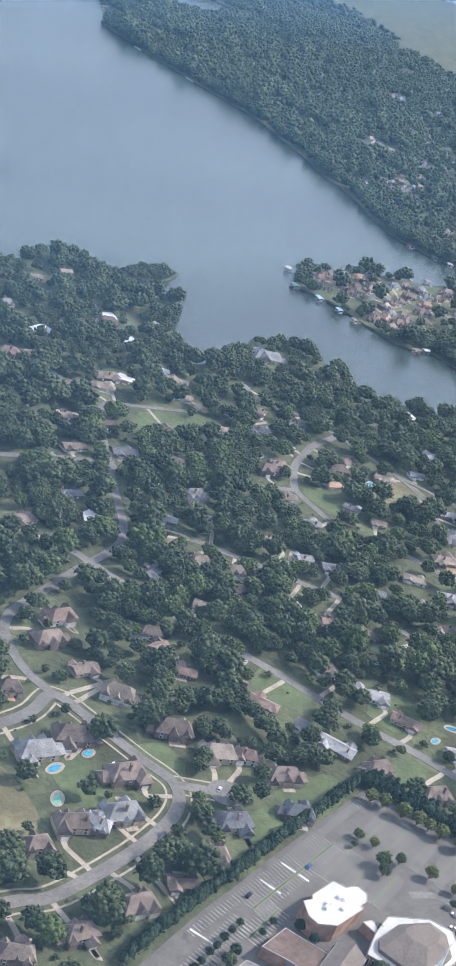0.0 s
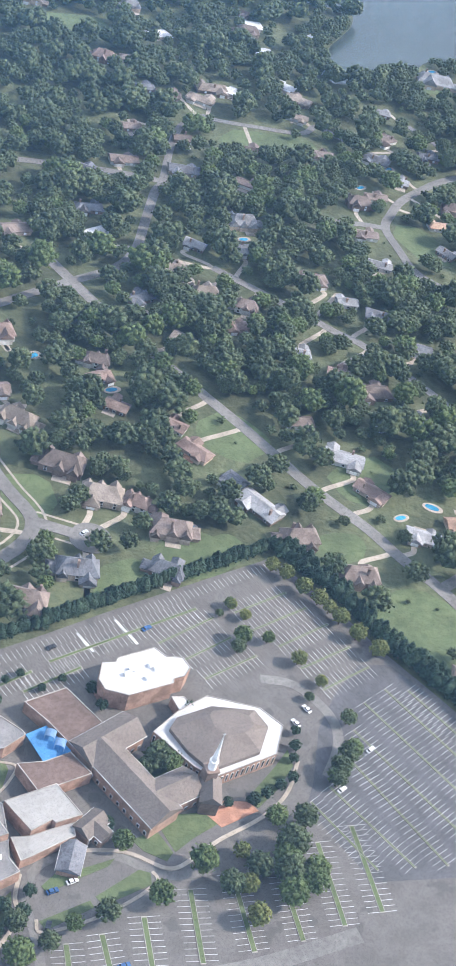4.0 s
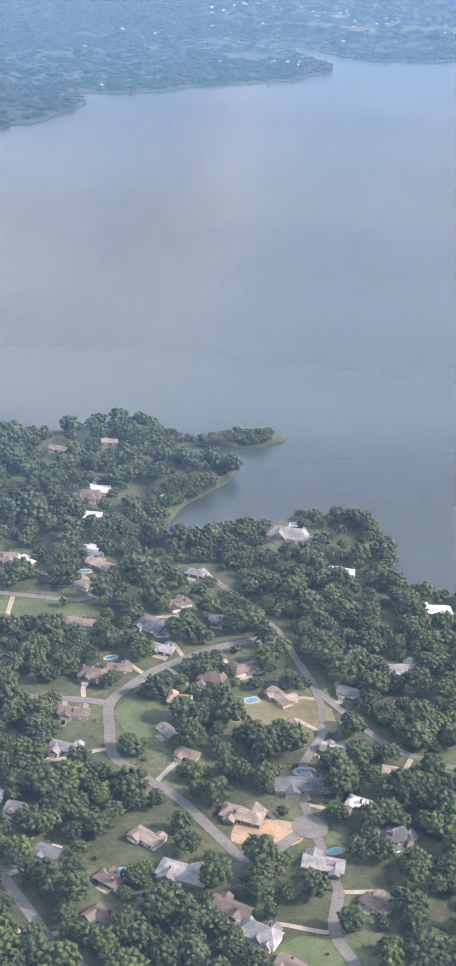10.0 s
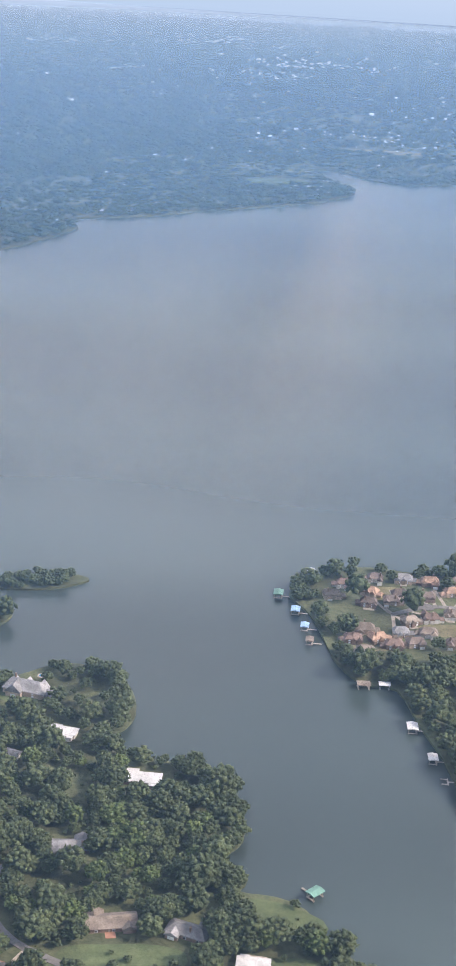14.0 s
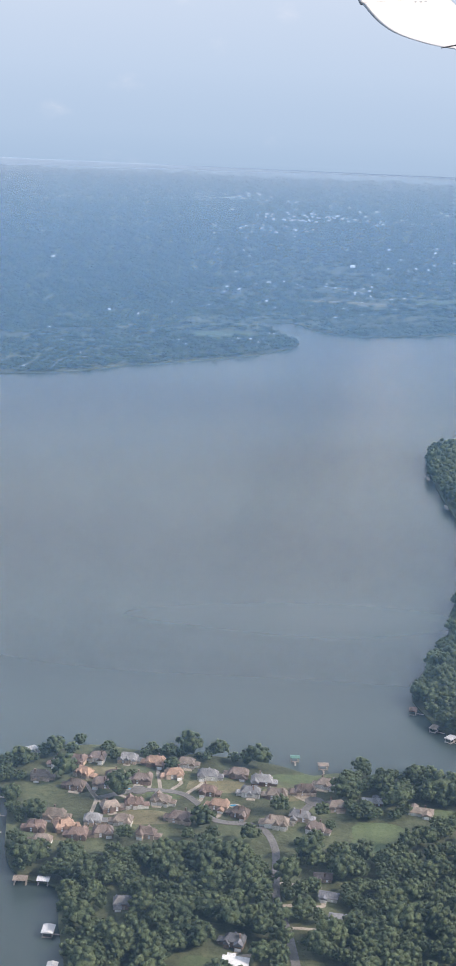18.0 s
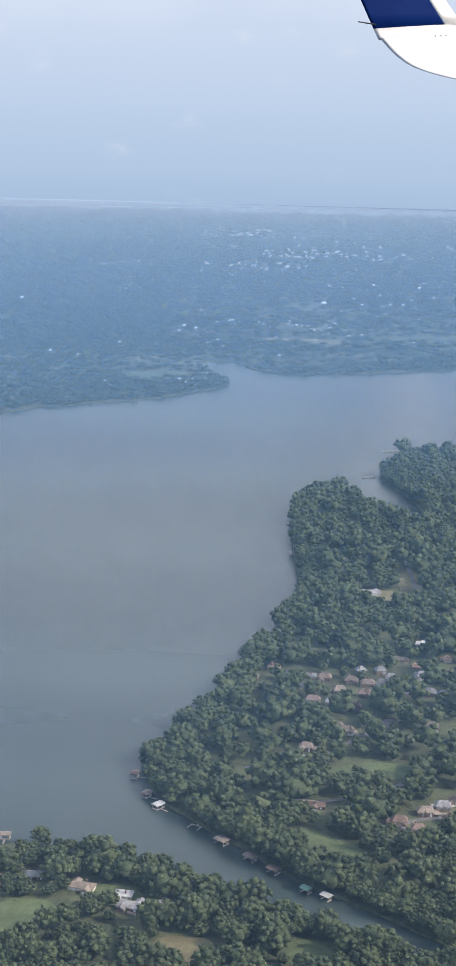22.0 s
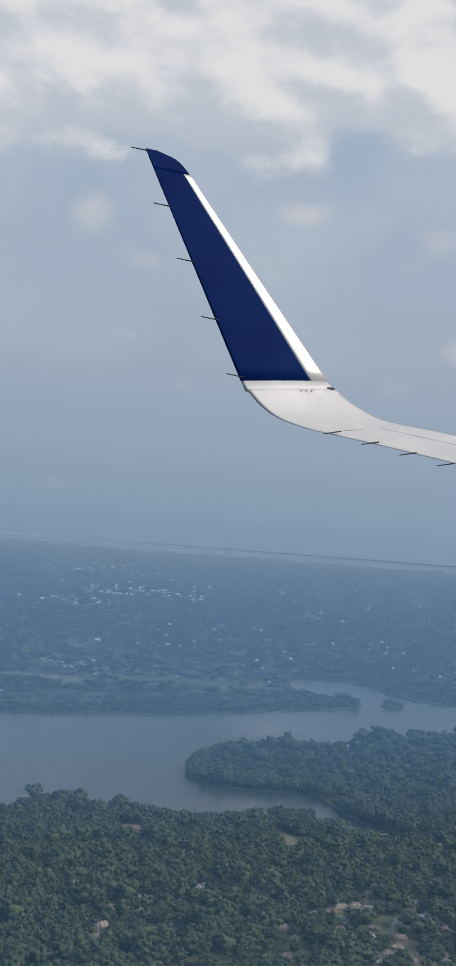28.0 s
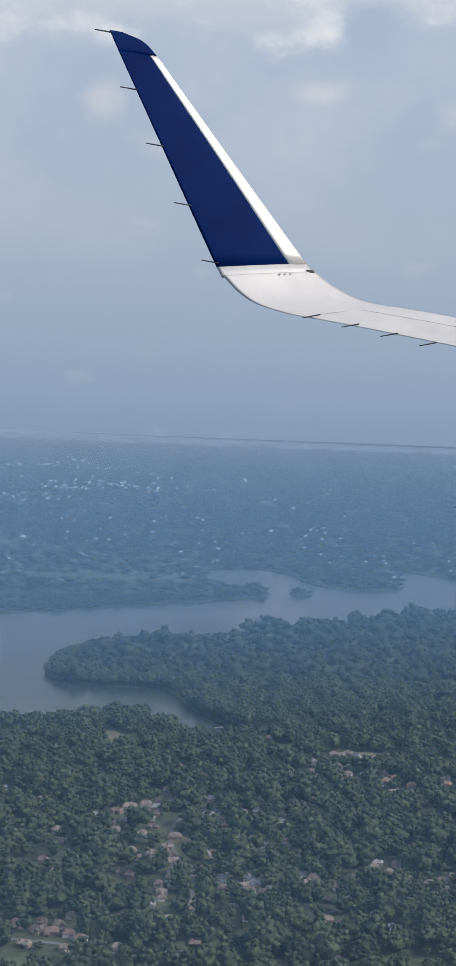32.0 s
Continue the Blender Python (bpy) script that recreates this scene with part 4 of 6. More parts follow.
def wing(name, at, turn, length, width, h, rise, roof, count, hip=0.0, wall=None):
    """A pitched wing of the church with its windows in two rows."""
    wall = wall or CHURCH_BRICK
    m = pose(at[0] + 400, at[1] - 95, 0, 0, 0, turn)
    w = part("wall", boxed((-length / 2, length / 2, -width / 2, width / 2, -0.2, h)), wall, church)
    w.matrix_basis = m
    if not hip:
        for x in (-length / 2, length / 2 - 0.12):
            bm = bmesh.new()
            tri = [bm.verts.new((x + e, y, z)) for e in (0, 0.12) for y, z in ((-width / 2, h), (width / 2, h), (0, h + rise * 0.93))]
            bm.faces.new(tri[:3])
            bm.faces.new(tri[5:2:-1])
            for i in range(3):
                bm.faces.new((tri[i], tri[(i + 1) % 3], tri[(i + 1) % 3 + 3], tri[i + 3]))
            part("gable", bm, wall, w)
    bm = bmesh.new()
    gable(bm, -length / 2, length / 2, -width / 2, width / 2, h, rise, hip=hip)
    part("roof", bm, roof, w)
    for y0 in (-width / 2 - 0.34, width / 2 + 0.3):
        part("eave", boxed((-length / 2 - 0.32, length / 2 + 0.32, y0, y0 + 0.04, h - 0.2, h)), TRIM, w, "white eaves trim")
    for row in range(max(1, int(h / 2.2))):
        windows_on(w, -length / 2, length / 2, -width / 2, width / 2, 0.6 + row * 1.7, count, sides="x")
    return w


wing("long", (-404.6, 102.4), 22, 12.4, 6.2, 3.8, 1.9, CHURCH_ROOF, 8)
wing("chapel", (-403.2, 92.6), -67, 18.4, 7.0, 3.8, 2.3, CHURCH_ROOF, 10)
wing("east_wing", (-396.0, 89.8), 15, 8.2, 6.2, 3.6, 2.0, CHURCH_ROOF, 4)
wing("portico", (-417.6, 80.9), 62, 5.6, 3.8, 1.8, 1.0, ROOFS["D"], 1)
wing("lobby", (-412.6, 86.2), 30, 5.0, 3.4, 2.6, 1.4, CHURCH_ROOF, 3)
wing("lobby_cross", (-411.6, 84.8), -60, 3.6, 2.6, 2.6, 1.2, CHURCH_ROOF, 2)
wing("gatehouse", (-436.0, 75.4), 25, 4.6, 3.8, 2.5, 1.7, CHURCH_ROOF, 3, hip=1.9)
wing("gate_porch", (-437.2, 73.2), -65, 3.0, 2.2, 2.2, 1.0, CHURCH_ROOF, 1)
# the sanctuary: a low drum with white roof terraces and a faceted brown roof
DRUM = [(-395.6, 102.8), (-389.4, 106.6), (-382.3, 109.3), (-372.8, 104.7), (-369.8, 99.8), (-373.7, 93.7), (-387.5, 90.9), (-390.5, 93.7)]
drum = block("drum", DRUM, 3.2, FLAT_WHITE, CHURCH_BRICK, label="sanctuary drum with a white roof terrace")
ring = [(x + 400, y - 95) for x, y in DRUM]
CAP = [(-392.6, 102.4), (-390.4, 104.6), (-382.8, 106.0), (-374.6, 103.6), (-373.4, 99.4), (-377.2, 94.2), (-388.2, 92.0), (-391.0, 97.0)]
RIDGE = [(-385.0, 102.6), (-384.0, 103.4), (-380.4, 103.2), (-377.4, 101.2), (-377.0, 99.0), (-379.6, 97.6), (-383.2, 97.4), (-385.0, 100.0)]
bm = bmesh.new()
lo = [bm.verts.new((x + 400, y - 95, 3.25)) for x, y in CAP]
lo2 = [bm.verts.new((x + 400, y - 95, 4.2)) for x, y in CAP]
hi = [bm.verts.new((x + 400, y - 95, 6.2)) for x, y in RIDGE]
k = len(ring)
for i in range(k):
    j = (i + 1) % k
    bm.faces.new((lo[i], lo[j], lo2[j], lo2[i]))
    bm.faces.new((lo2[i], lo2[j], hi[j], hi[i]))
bm.faces.new(hi)
part("dome_roof", bm, CHURCH_ROOF, drum, "faceted brown shingle roof of the sanctuary")
for i in range(k):
    a, b = Vector((*ring[i], 0)), Vector((*ring[(i + 1) % k], 0))
    n = max(2, int((b - a).length / 1.1))
    turn = math.degrees(math.atan2((b - a).y, (b - a).x))
    for s in range(n):
        c = a.lerp(b, (s + 0.5) / n)
        win = part("window", boxed((-0.26, 0.26, -0.06, 0.06, 0, 2.0)), TRIM, drum)
        win.matrix_basis = pose(c.x, c.y, 0.7, 0, 0, turn)
        part("pane", boxed((-0.2, 0.2, -0.08, 0.08, 0.06, 1.94)), GLASS, win)
tower = thing("bell_tower", "slender white church spire on a brick tower", "spire", (-389.4, 90.4, G))
part("tower", boxed((-1.1, 1.1, -1.1, 1.1, -0.2, 7.2), (-1.25, 1.25, -1.25, 1.25, 6.9, 7.3)), BRICK, tower)
bm = bmesh.new()
tube(bm, (0, 0, 7.3), (0, 0, 9.2), 0.8, 0.75, 8)
tube(bm, (0, 0, 9.2), (0, 0, 9.5), 0.95, 0.9, 8)
part("belfry", bm, TRIM, tower, "white octagonal belfry")
bm = bmesh.new()
tube(bm, (0, 0, 9.5), (0, 0, 16.2), 0.62, 0.04, 8)
part("steeple", bm, TRIM, tower, "white tapering steeple")
part("cross", boxed((-0.05, 0.05, -0.05, 0.05, 16.1, 17.2), (-0.3, 0.3, -0.04, 0.04, 16.75, 16.87)), TRIM, tower)
gab = bmesh.new()
gable(gab, -2.6, 2.6, -1.8, 1.8, 4.0, 1.6)
porch = part("porch_roof", gab, CHURCH_ROOF, tower)
porch.matrix_basis = pose(-0.3, -2.6, 0, 0, 0, 70)
pw = part("porch", boxed((-2.5, 2.5, -1.7, 1.7, -0.2, 3.95)), BRICK, tower)
pw.matrix_basis = pose(-0.3, -2.6, 0, 0, 0, 70)


# ---- houses ----
HOMES = []
FAR_HOMES = []
ROOF_WORDS = {"B": "brown", "T": "tan", "G": "grey", "D": "dark slate", "W": "white", "R": "red-brown", "O": "orange-tan"}


def house(x, y, turn, length, storeys, roof, near, plain=False):
    """A home: main body, a cross wing, roofs with eaves, chimney, door, windows."""
    rs = random.Random(int(x * 31 + y * 17))
    brick = rs.random() < (0.75 if storeys == 2 else 0.6)
    wall = (BRICK if rs.random() < 0.5 else BRICK_TAN) if brick else SIDING
    body = "brick" if brick else "pale sided"
    kind = "two-storey" if storeys == 2 else "single-storey ranch"
    home = thing("house", f"{kind} {body} house under a {ROOF_WORDS[roof]} {'hip' if storeys == 2 else 'gable'} roof", "house", (x, y, G), turn, "lakeside homes")
    w = min(5.6, max(3.6, length * (0.56 if storeys == 2 else 0.48)))
    h = 1.95 if storeys == 2 else 1.3
    rise = w * (0.50 if storeys == 2 else 0.27)
    flat = roof == "W" and storeys == 1 and length > 6.2
    part("wall", boxed((-length / 2, length / 2, -w / 2, w / 2, -0.15, h)), wall, home)
    bm = bmesh.new()
    if flat:
        box(bm, -length / 2 - 0.3, length / 2 + 0.3, -w / 2 - 0.3, w / 2 + 0.3, h, h + 0.22)
    else:
        gable(bm, -length / 2, length / 2, -w / 2, w / 2, h, rise, hip=w * 0.45 if storeys == 2 else rs.choice((0.0, 0.0, w * 0.4)))
    part("roof", bm, ROOFS[roof], home)
    # a cross wing, at one end or near the middle, towards the street or the garden
    side = rs.choice((-1, 1))
    cx = rs.choice((-1, 1)) * length * rs.uniform(0.18, 0.32)
    cw, cl = length * rs.uniform(0.30, 0.40), w * 0.5 + rs.uniform(0.9, 2.0)
    m = pose(cx, side * cl * 0.5, 0, 0, 0, 90)
    ch = h - (0.02 if storeys == 1 else rs.choice((0.02, 0.9)))
    part("wing_wall", boxed((-cl / 2, cl / 2, -cw / 2, cw / 2, -0.14, ch), m=m), wall, home)
    bm = bmesh.new()
    if flat:
        box(bm, -cl / 2 - 0.25, cl / 2 + 0.25, -cw / 2 - 0.25, cw / 2 + 0.25, ch, ch + 0.17)
    else:
        gable(bm, -cl / 2, cl / 2, -cw / 2, cw / 2, ch, cw * (0.52 if storeys == 2 else 0.3), over=0.26, hip=cw * 0.4 if storeys == 2 and rs.random() < 0.5 else 0.0)
    bmesh.ops.transform(bm, matrix=m, verts=bm.verts)
    part("wing_roof", bm, ROOFS[roof], home)
    if storeys == 1 and length > 6.8 and not plain:
        # a lower second wing towards the garden
        gx, gw, gl = -cx * 1.1, length * rs.uniform(0.24, 0.32), w * 0.5 + rs.uniform(0.8, 1.7)
        m3 = pose(gx, -side * gl * 0.5, 0, 0, 0, 90)
        part("garden_wing_wall", boxed((-gl / 2, gl / 2, -gw / 2, gw / 2, -0.12, h - 0.05), m=m3), wall, home)
        bm = bmesh.new()
        if flat:
            box(bm, -gl / 2 - 0.2, gl / 2 + 0.2, -gw / 2 - 0.2, gw / 2 + 0.2, h - 0.05, h + 0.12)
        else:
            gable(bm, -gl / 2, gl / 2, -gw / 2, gw / 2, h - 0.05, gw * 0.3, over=0.24)
        bmesh.ops.transform(bm, matrix=m3, verts=bm.verts)
        part("garden_wing_roof", bm, ROOFS[roof], home)
    if not plain and rs.random() < 0.6:
        ax, aw = rs.uniform(-0.2, 0.2) * length, rs.uniform(1.2, 2.2)
        ay = sorted((-side * w * 0.5, -side * (w * 0.5 + rs.uniform(1.4, 2.6))))
        part("patio", boxed((ax - aw, ax + aw, ay[0], ay[1], -0.1, 0.13)), rs.choice((CONCRETE, CONCRETE, PAVER, WOOD)), home)
    if storeys == 2:
        # steep gables of several sizes on both fronts, and a lower garage wing
        for bx, face in ((-0.34, -side), (0.02, -side), (0.36, side if cx < 0 else -side))[: 2 if plain else 3]:
            bw, bl = length * rs.uniform(0.20, 0.30), w * 0.5 + rs.uniform(0.25, 1.0)
            bh = h - rs.uniform(0.05, 0.55)
            m2 = pose((bx + rs.uniform(-0.05, 0.05)) * length, face * bl * 0.5, 0, 0, 0, 90)
            part("bay_wall", boxed((-bl / 2, bl / 2, -bw / 2, bw / 2, -0.13, bh), m=m2), wall, home)
            bm = bmesh.new()
            gable(bm, -bl / 2, bl / 2, -bw / 2, bw / 2, bh, bw * 0.66, over=0.16)
            bmesh.ops.transform(bm, matrix=m2, verts=bm.verts)
            part("bay_roof", bm, ROOFS[roof], home)
        if not plain:
            e = 1 if cx > 0 else -1
            x0, x1 = sorted((-e * length * 0.48, -e * (length * 0.5 + 1.9)))
            part("garage_wall", boxed((x0, x1, -w * 0.36, w * 0.3, -0.12, 1.15)), wall, home)
            bm = bmesh.new()
            gable(bm, x0, x1, -w * 0.36, w * 0.3, 1.15, w * 0.26, hip=0.7)
            part("garage_roof", bm, ROOFS[roof], home)
    if not flat and rs.random() < 0.7:
        px = rs.uniform(-0.35, 0.35) * length
        py = rs.choice((-0.25, 0.25)) * w
        part("chimney", boxed((px - 0.22, px + 0.22, py - 0.28, py + 0.28, h * 0.5, h + rise + 0.5), (px - 0.28, px + 0.28, py - 0.34, py + 0.34, h + rise + 0.5, h + rise + 0.6)), BRICK, home)
    door_x = rs.uniform(-0.15, 0.15) * length
    if plain:
        HOMES.append((x, y, length))
        FAR_HOMES.append((y, home))
        return home, side, cx, cl
    part("door", boxed((door_x - 0.24, door_x + 0.24, -w / 2 - 0.05, -w / 2 + 0.05, 0.0, 1.02)), WOOD, home)
    for row in range(storeys):
        z = 0.3 + row * 0.92
        count = 1 if plain else 3 if near else 2
        for f in (-1, 1):
            for i in range(count):
                c = -length / 2 + length * (i + 0.5) / count + (0.5 if f < 0 else 0.0)
                if abs(c - door_x) < 0.55 and row == 0 and f < 0:
                    continue
                d = f * (w / 2 + 0.02)
                win = part("window", boxed((c - 0.36, c + 0.36, d - 0.03, d + 0.03, z - 0.05, z + 0.6)), TRIM, home)
                if near:
                    part("pane", boxed((c - 0.3, c + 0.3, d - 0.045, d + 0.045, z, z + 0.55)), GLASS, win)
    g = side * (cl + 0.02)
    part("garage_door", boxed((cx - 0.9, cx + 0.9, min(g, g - side * 0.06), max(g, g - side * 0.06), 0.0, 1.05)), TRIM, home)
    HOMES.append((x, y, length))
    return home, side, cx, cl


def drive_to_street(x, y, turn, side, cx, cl, length):
    """A concrete drive from the garage to the nearest street, if one is near."""
    c, s = math.cos(radians(turn)), math.sin(radians(turn))
    start = np.array([x + c * cx - s * side * cl, y + s * cx + c * side * cl])
    best = min(((far_from(start[None], line)[0] - width / 2, name) for name, (width, line) in LINES.items()))
    if not 1.0 < best[0] < 15:
        return
    width, line = LINES[best[1]]
    end = line[np.argmin(np.hypot(*(line - start).T))]
    out = start + np.array([-s * side, c * side]) * 2.2
    path = rounded([start, out, start * 0.25 + end * 0.75, end], 4)
    DRIVES.append(path)
    ob = part("driveway", strip(path, 1.35, G - 0.05, G + 0.045), CONCRETE)
    tagged(ob, "pale tan concrete driveway from garage to street", "driveway", kind="structure")


DRIVES = []


def houses(roof, storeys, area, spots):
    for x, y, turn, length in spots:
        near = area == "west" and y < 270
        _, side, cx, cl = house(x, y, turn, length, storeys, roof, near, area == "east" and y > 560)
        if area != "east" or y < 640:
            drive_to_street(x, y, turn, side, cx, cl, length)


houses("B", 1, "west", [(-327, 189, 171, 6.8), (-302, 199, 175, 10.8), (-255, 293, 171, 6.7), (-334, 311, 175, 8.4), (-289, 319, 167, 7.8), (-325, 331, 177, 5.5), (-265, 206, 139, 5.5), (-310, 325, 172, 5.5), (-229, 177, 138, 5.5), (-239, 195, 145, 8.9), (-267, 194, 128, 7.7), (-206, 194, 131, 6.8), (-421, 136, 154, 6.9), (-400, 206, 0, 7.2), (-378, 273, 4, 9.2)])
houses("B", 2, "west", [(-373, 156, 160, 9.0), (-344, 150, 173, 8.3), (-335, 137, 166, 8.9), (-372, 215, 158, 6.1), (-256, 403, 165, 7.8), (-391, 179, 151, 9.7), (-410, 140, 156, 8.8), (-435, 134, 175, 8.8), (-413, 169, 173, 9.8), (-418, 184, 157, 9.7), (-435, 159, 162, 8.2), (-446, 156, 172, 5.8), (-451, 132, 174, 7.3), (-466, 132, 152, 6.9), (-403, 219, 178, 8.7), (-424, 204, 166, 5.5)])
houses("D", 1, "west", [(-352, 170, 119, 5.5), (-312, 81, 97, 5.9), (-296, 122, 39, 10.0), (-278, 216, 153, 5.7), (-316, 306, 165, 9.6), (-284, 232, 153, 6.5), (-214, 238, 179, 14.0), (-353, 284, 174, 7.6)])
houses("D", 2, "west", [(-378, 144, 147, 7.1), (-397, 147, 164, 8.7)])
houses("G", 1, "west", [(-349, 161, 117, 10.2), (-321, 175, 151, 9.4), (-313, 147, 149, 8.1), (-293, 186, 148, 5.5), (-245, 262, 119, 5.7), (-242, 303, 152, 6.9), (-315, 264, 174, 8.0), (-282, 397, 137, 5.5), (-320, 424, 169, 6.4), (-291, 238, 169, 5.8), (-248, 207, 152, 11.4), (-215, 208, 162, 9.5), (-173, 290, 1, 9.6), (-143, 256, 156, 10.2), (-124, 232, 163, 8.4)])
houses("G", 2, "west", [(-316, 92, 111, 7.6), (-234, 186, 145, 8.6), (-191, 373, 160, 13.6), (-422, 158, 171, 9.3), (-430, 182, 171, 10.0), (-430, 157, 132, 6.6)])
houses("O", 1, "west", [(-301, 150, 171, 7.3), (-287, 158, 19, 10.4), (-240, 277, 170, 6.6)])
houses("R", 1, "west", [(-319, 163, 127, 8.2), (-358, 181, 124, 8.2), (-360, 190, 136, 5.5), (-373, 209, 17, 5.5), (-372, 198, 142, 5.5), (-308, 207, 153, 5.5), (-255, 168, 162, 12.1), (-212, 262, 141, 5.5)])
houses("R", 2, "west", [(-378, 165, 143, 5.5), (-394, 227, 0, 8.1)])
houses("T", 1, "west", [(-262, 342, 152, 7.3), (-287, 359, 174, 10.8), (-265, 445, 156, 5.6), (-245, 452, 177, 5.7), (-311, 377, 168, 5.5), (-346, 223, 130, 5.5), (-255, 220, 133, 7.6), (-231, 227, 154, 10.1), (-189, 242, 160, 5.5), (-212, 277, 115, 8.0), (-241, 252, 142, 5.5), (-245, 149, 152, 8.9), (-162, 259, 7, 12.7)])
houses("T", 2, "west", [(-320, 105, 151, 9.3), (-334, 416, 156, 7.0), (-397, 195, 138, 8.1), (-385, 168, 158, 9.0)])
houses("W", 1, "west", [(-355, 271, 22, 6.5), (-256, 389, 169, 6.4), (-201, 230, 148, 5.7), (-178, 348, 165, 8.3), (-154, 323, 173, 10.4), (-128, 244, 171, 7.7)])
houses("B", 1, "point", [(-30, 304, 173, 5.6), (12, 390, 176, 5.5)])
houses("B", 2, "point", [(-64, 467, 171, 5.5), (-61, 447, 173, 5.9), (-57, 453, 4, 5.9), (-47, 451, 174, 6.4), (-33, 424, 167, 7.4), (-13, 458, 174, 6.7), (10, 447, 4, 6.8), (-13, 429, 161, 5.5)])
houses("D", 1, "point", [(13, 379, 164, 5.5)])
houses("D", 2, "point", [(-16, 353, 167, 5.7)])
houses("G", 1, "point", [(-12, 320, 2, 6.3), (66, 424, 162, 8.3), (15, 367, 171, 5.5), (33, 441, 0, 6.6), (77, 425, 166, 5.9)])
houses("G", 2, "point", [(-53, 467, 173, 6.6), (-62, 421, 178, 5.6), (-24, 456, 174, 7.0), (-5, 453, 175, 7.2), (-9, 444, 174, 6.3), (7, 428, 165, 6.6), (-49, 371, 3, 5.5)])
houses("O", 2, "point", [(-43, 465, 173, 6.6)])
houses("R", 1, "point", [(76, 380, 178, 5.5)])
houses("R", 2, "point", [(-77, 461, 171, 5.5), (-71, 464, 165, 5.5), (-49, 433, 4, 6.2), (-80, 415, 179, 6.0), (-24, 444, 165, 5.5), (-66, 411, 174, 5.9)])
houses("T", 1, "point", [(49, 435, 168, 8.4)])
houses("T", 2, "point", [(-83, 451, 4, 6.4), (-75, 423, 175, 7.3), (-77, 406, 174, 5.9)])
houses("W", 1, "point", [(-16, 343, 171, 7.2), (63, 431, 172, 5.5)])
houses("T", 2, "point", [(-52, 421, 174, 6.1), (-0, 443, 174, 6.8), (-1, 423, 172, 7.8)])
houses("O", 2, "point", [(-36, 456, 12, 6.2), (-68, 455, 150, 6.0), (-71, 416, 20, 6.4), (-20, 434, 165, 6.0)])
houses("T", 2, "point", [(-40, 436, 170, 6.4), (-57, 430, 20, 6.0), (18, 452, 165, 6.2), (20, 436, 10, 6.0), (-32, 465, 175, 6.0)])
houses("B", 2, "point", [(-58, 413, 10, 6.2), (-44, 413, 165, 6.0), (12, 420, 160, 6.0), (-70, 445, 170, 5.8)])
houses("B", 1, "east", [(501, 682, 178, 6.1), (527, 690, 168, 5.5)])
houses("B", 2, "east", [(134, 626, 171, 5.8), (146, 623, 171, 5.7), (153, 620, 0, 6.2), (117, 540, 174, 6.0), (128, 599, 173, 6.1), (171, 585, 171, 5.5), (175, 573, 177, 8.6), (209, 555, 0, 6.1), (215, 561, 174, 6.2), (187, 512, 174, 5.5), (199, 518, 175, 5.7), (288, 1045, 2, 14.0), (448, 843, 5, 7.9), (492, 842, 5, 8.8), (463, 792, 4, 7.4), (391, 709, 168, 5.5)])
houses("G", 1, "east", [(127, 629, 0, 6.3), (242, 731, 171, 7.3), (163, 755, 2, 10.6), (121, 510, 174, 5.5), (245, 686, 175, 8.5), (341, 923, 1, 6.0), (304, 888, 4, 7.4), (506, 879, 4, 7.5), (435, 845, 176, 6.2), (440, 746, 175, 5.5), (537, 765, 176, 5.5)])
houses("G", 2, "east", [(160, 621, 171, 5.7), (180, 612, 171, 5.6), (173, 501, 0, 5.5), (436, 894, 3, 7.2), (466, 884, 2, 6.7), (464, 816, 4, 7.7)])
houses("R", 1, "east", [(127, 499, 176, 5.5), (463, 701, 178, 5.7), (429, 731, 176, 5.5)])
houses("R", 2, "east", [(111, 636, 167, 5.5), (145, 592, 174, 6.6), (180, 551, 179, 5.5), (185, 556, 179, 5.5), (190, 561, 178, 5.5), (195, 565, 177, 5.5), (210, 575, 179, 5.5), (227, 580, 171, 5.5), (236, 577, 0, 6.4), (156, 488, 175, 5.5), (398, 707, 178, 6.4), (406, 705, 6, 5.5), (412, 700, 170, 5.9), (419, 695, 171, 6.4)])
houses("T", 1, "east", [(101, 625, 172, 6.4), (149, 815, 2, 10.2), (199, 712, 168, 6.1), (171, 654, 0, 6.5), (214, 757, 171, 7.6), (369, 905, 173, 7.7), (429, 849, 4, 7.2), (485, 776, 17, 5.5), (445, 829, 174, 5.5), (445, 763, 175, 5.5), (580, 946, 175, 7.0), (615, 978, 176, 8.1), (550, 1016, 175, 7.5), (509, 872, 177, 7.2), (586, 943, 173, 6.1), (600, 982, 176, 8.2)])
houses("T", 2, "east", [(137, 571, 171, 5.5), (141, 567, 166, 5.9), (124, 549, 170, 5.5), (196, 544, 0, 5.5), (202, 549, 0, 5.5), (237, 613, 0, 6.1), (212, 657, 174, 7.9), (166, 496, 0, 5.5), (227, 531, 0, 5.5), (229, 636, 172, 6.3), (228, 564, 168, 6.2), (420, 893, 5, 8.4), (429, 900, 2, 6.3), (445, 907, 170, 6.8), (495, 916, 1, 6.0), (485, 890, 2, 6.7), (449, 803, 5, 7.9), (461, 746, 21, 6.8), (450, 726, 14, 6.0), (517, 780, 25, 6.0), (495, 764, 177, 6.3)])
houses("W", 1, "east", [(183, 676, 0, 6.8), (324, 986, 171, 8.0), (556, 816, 174, 5.5), (555, 728, 176, 5.5)])
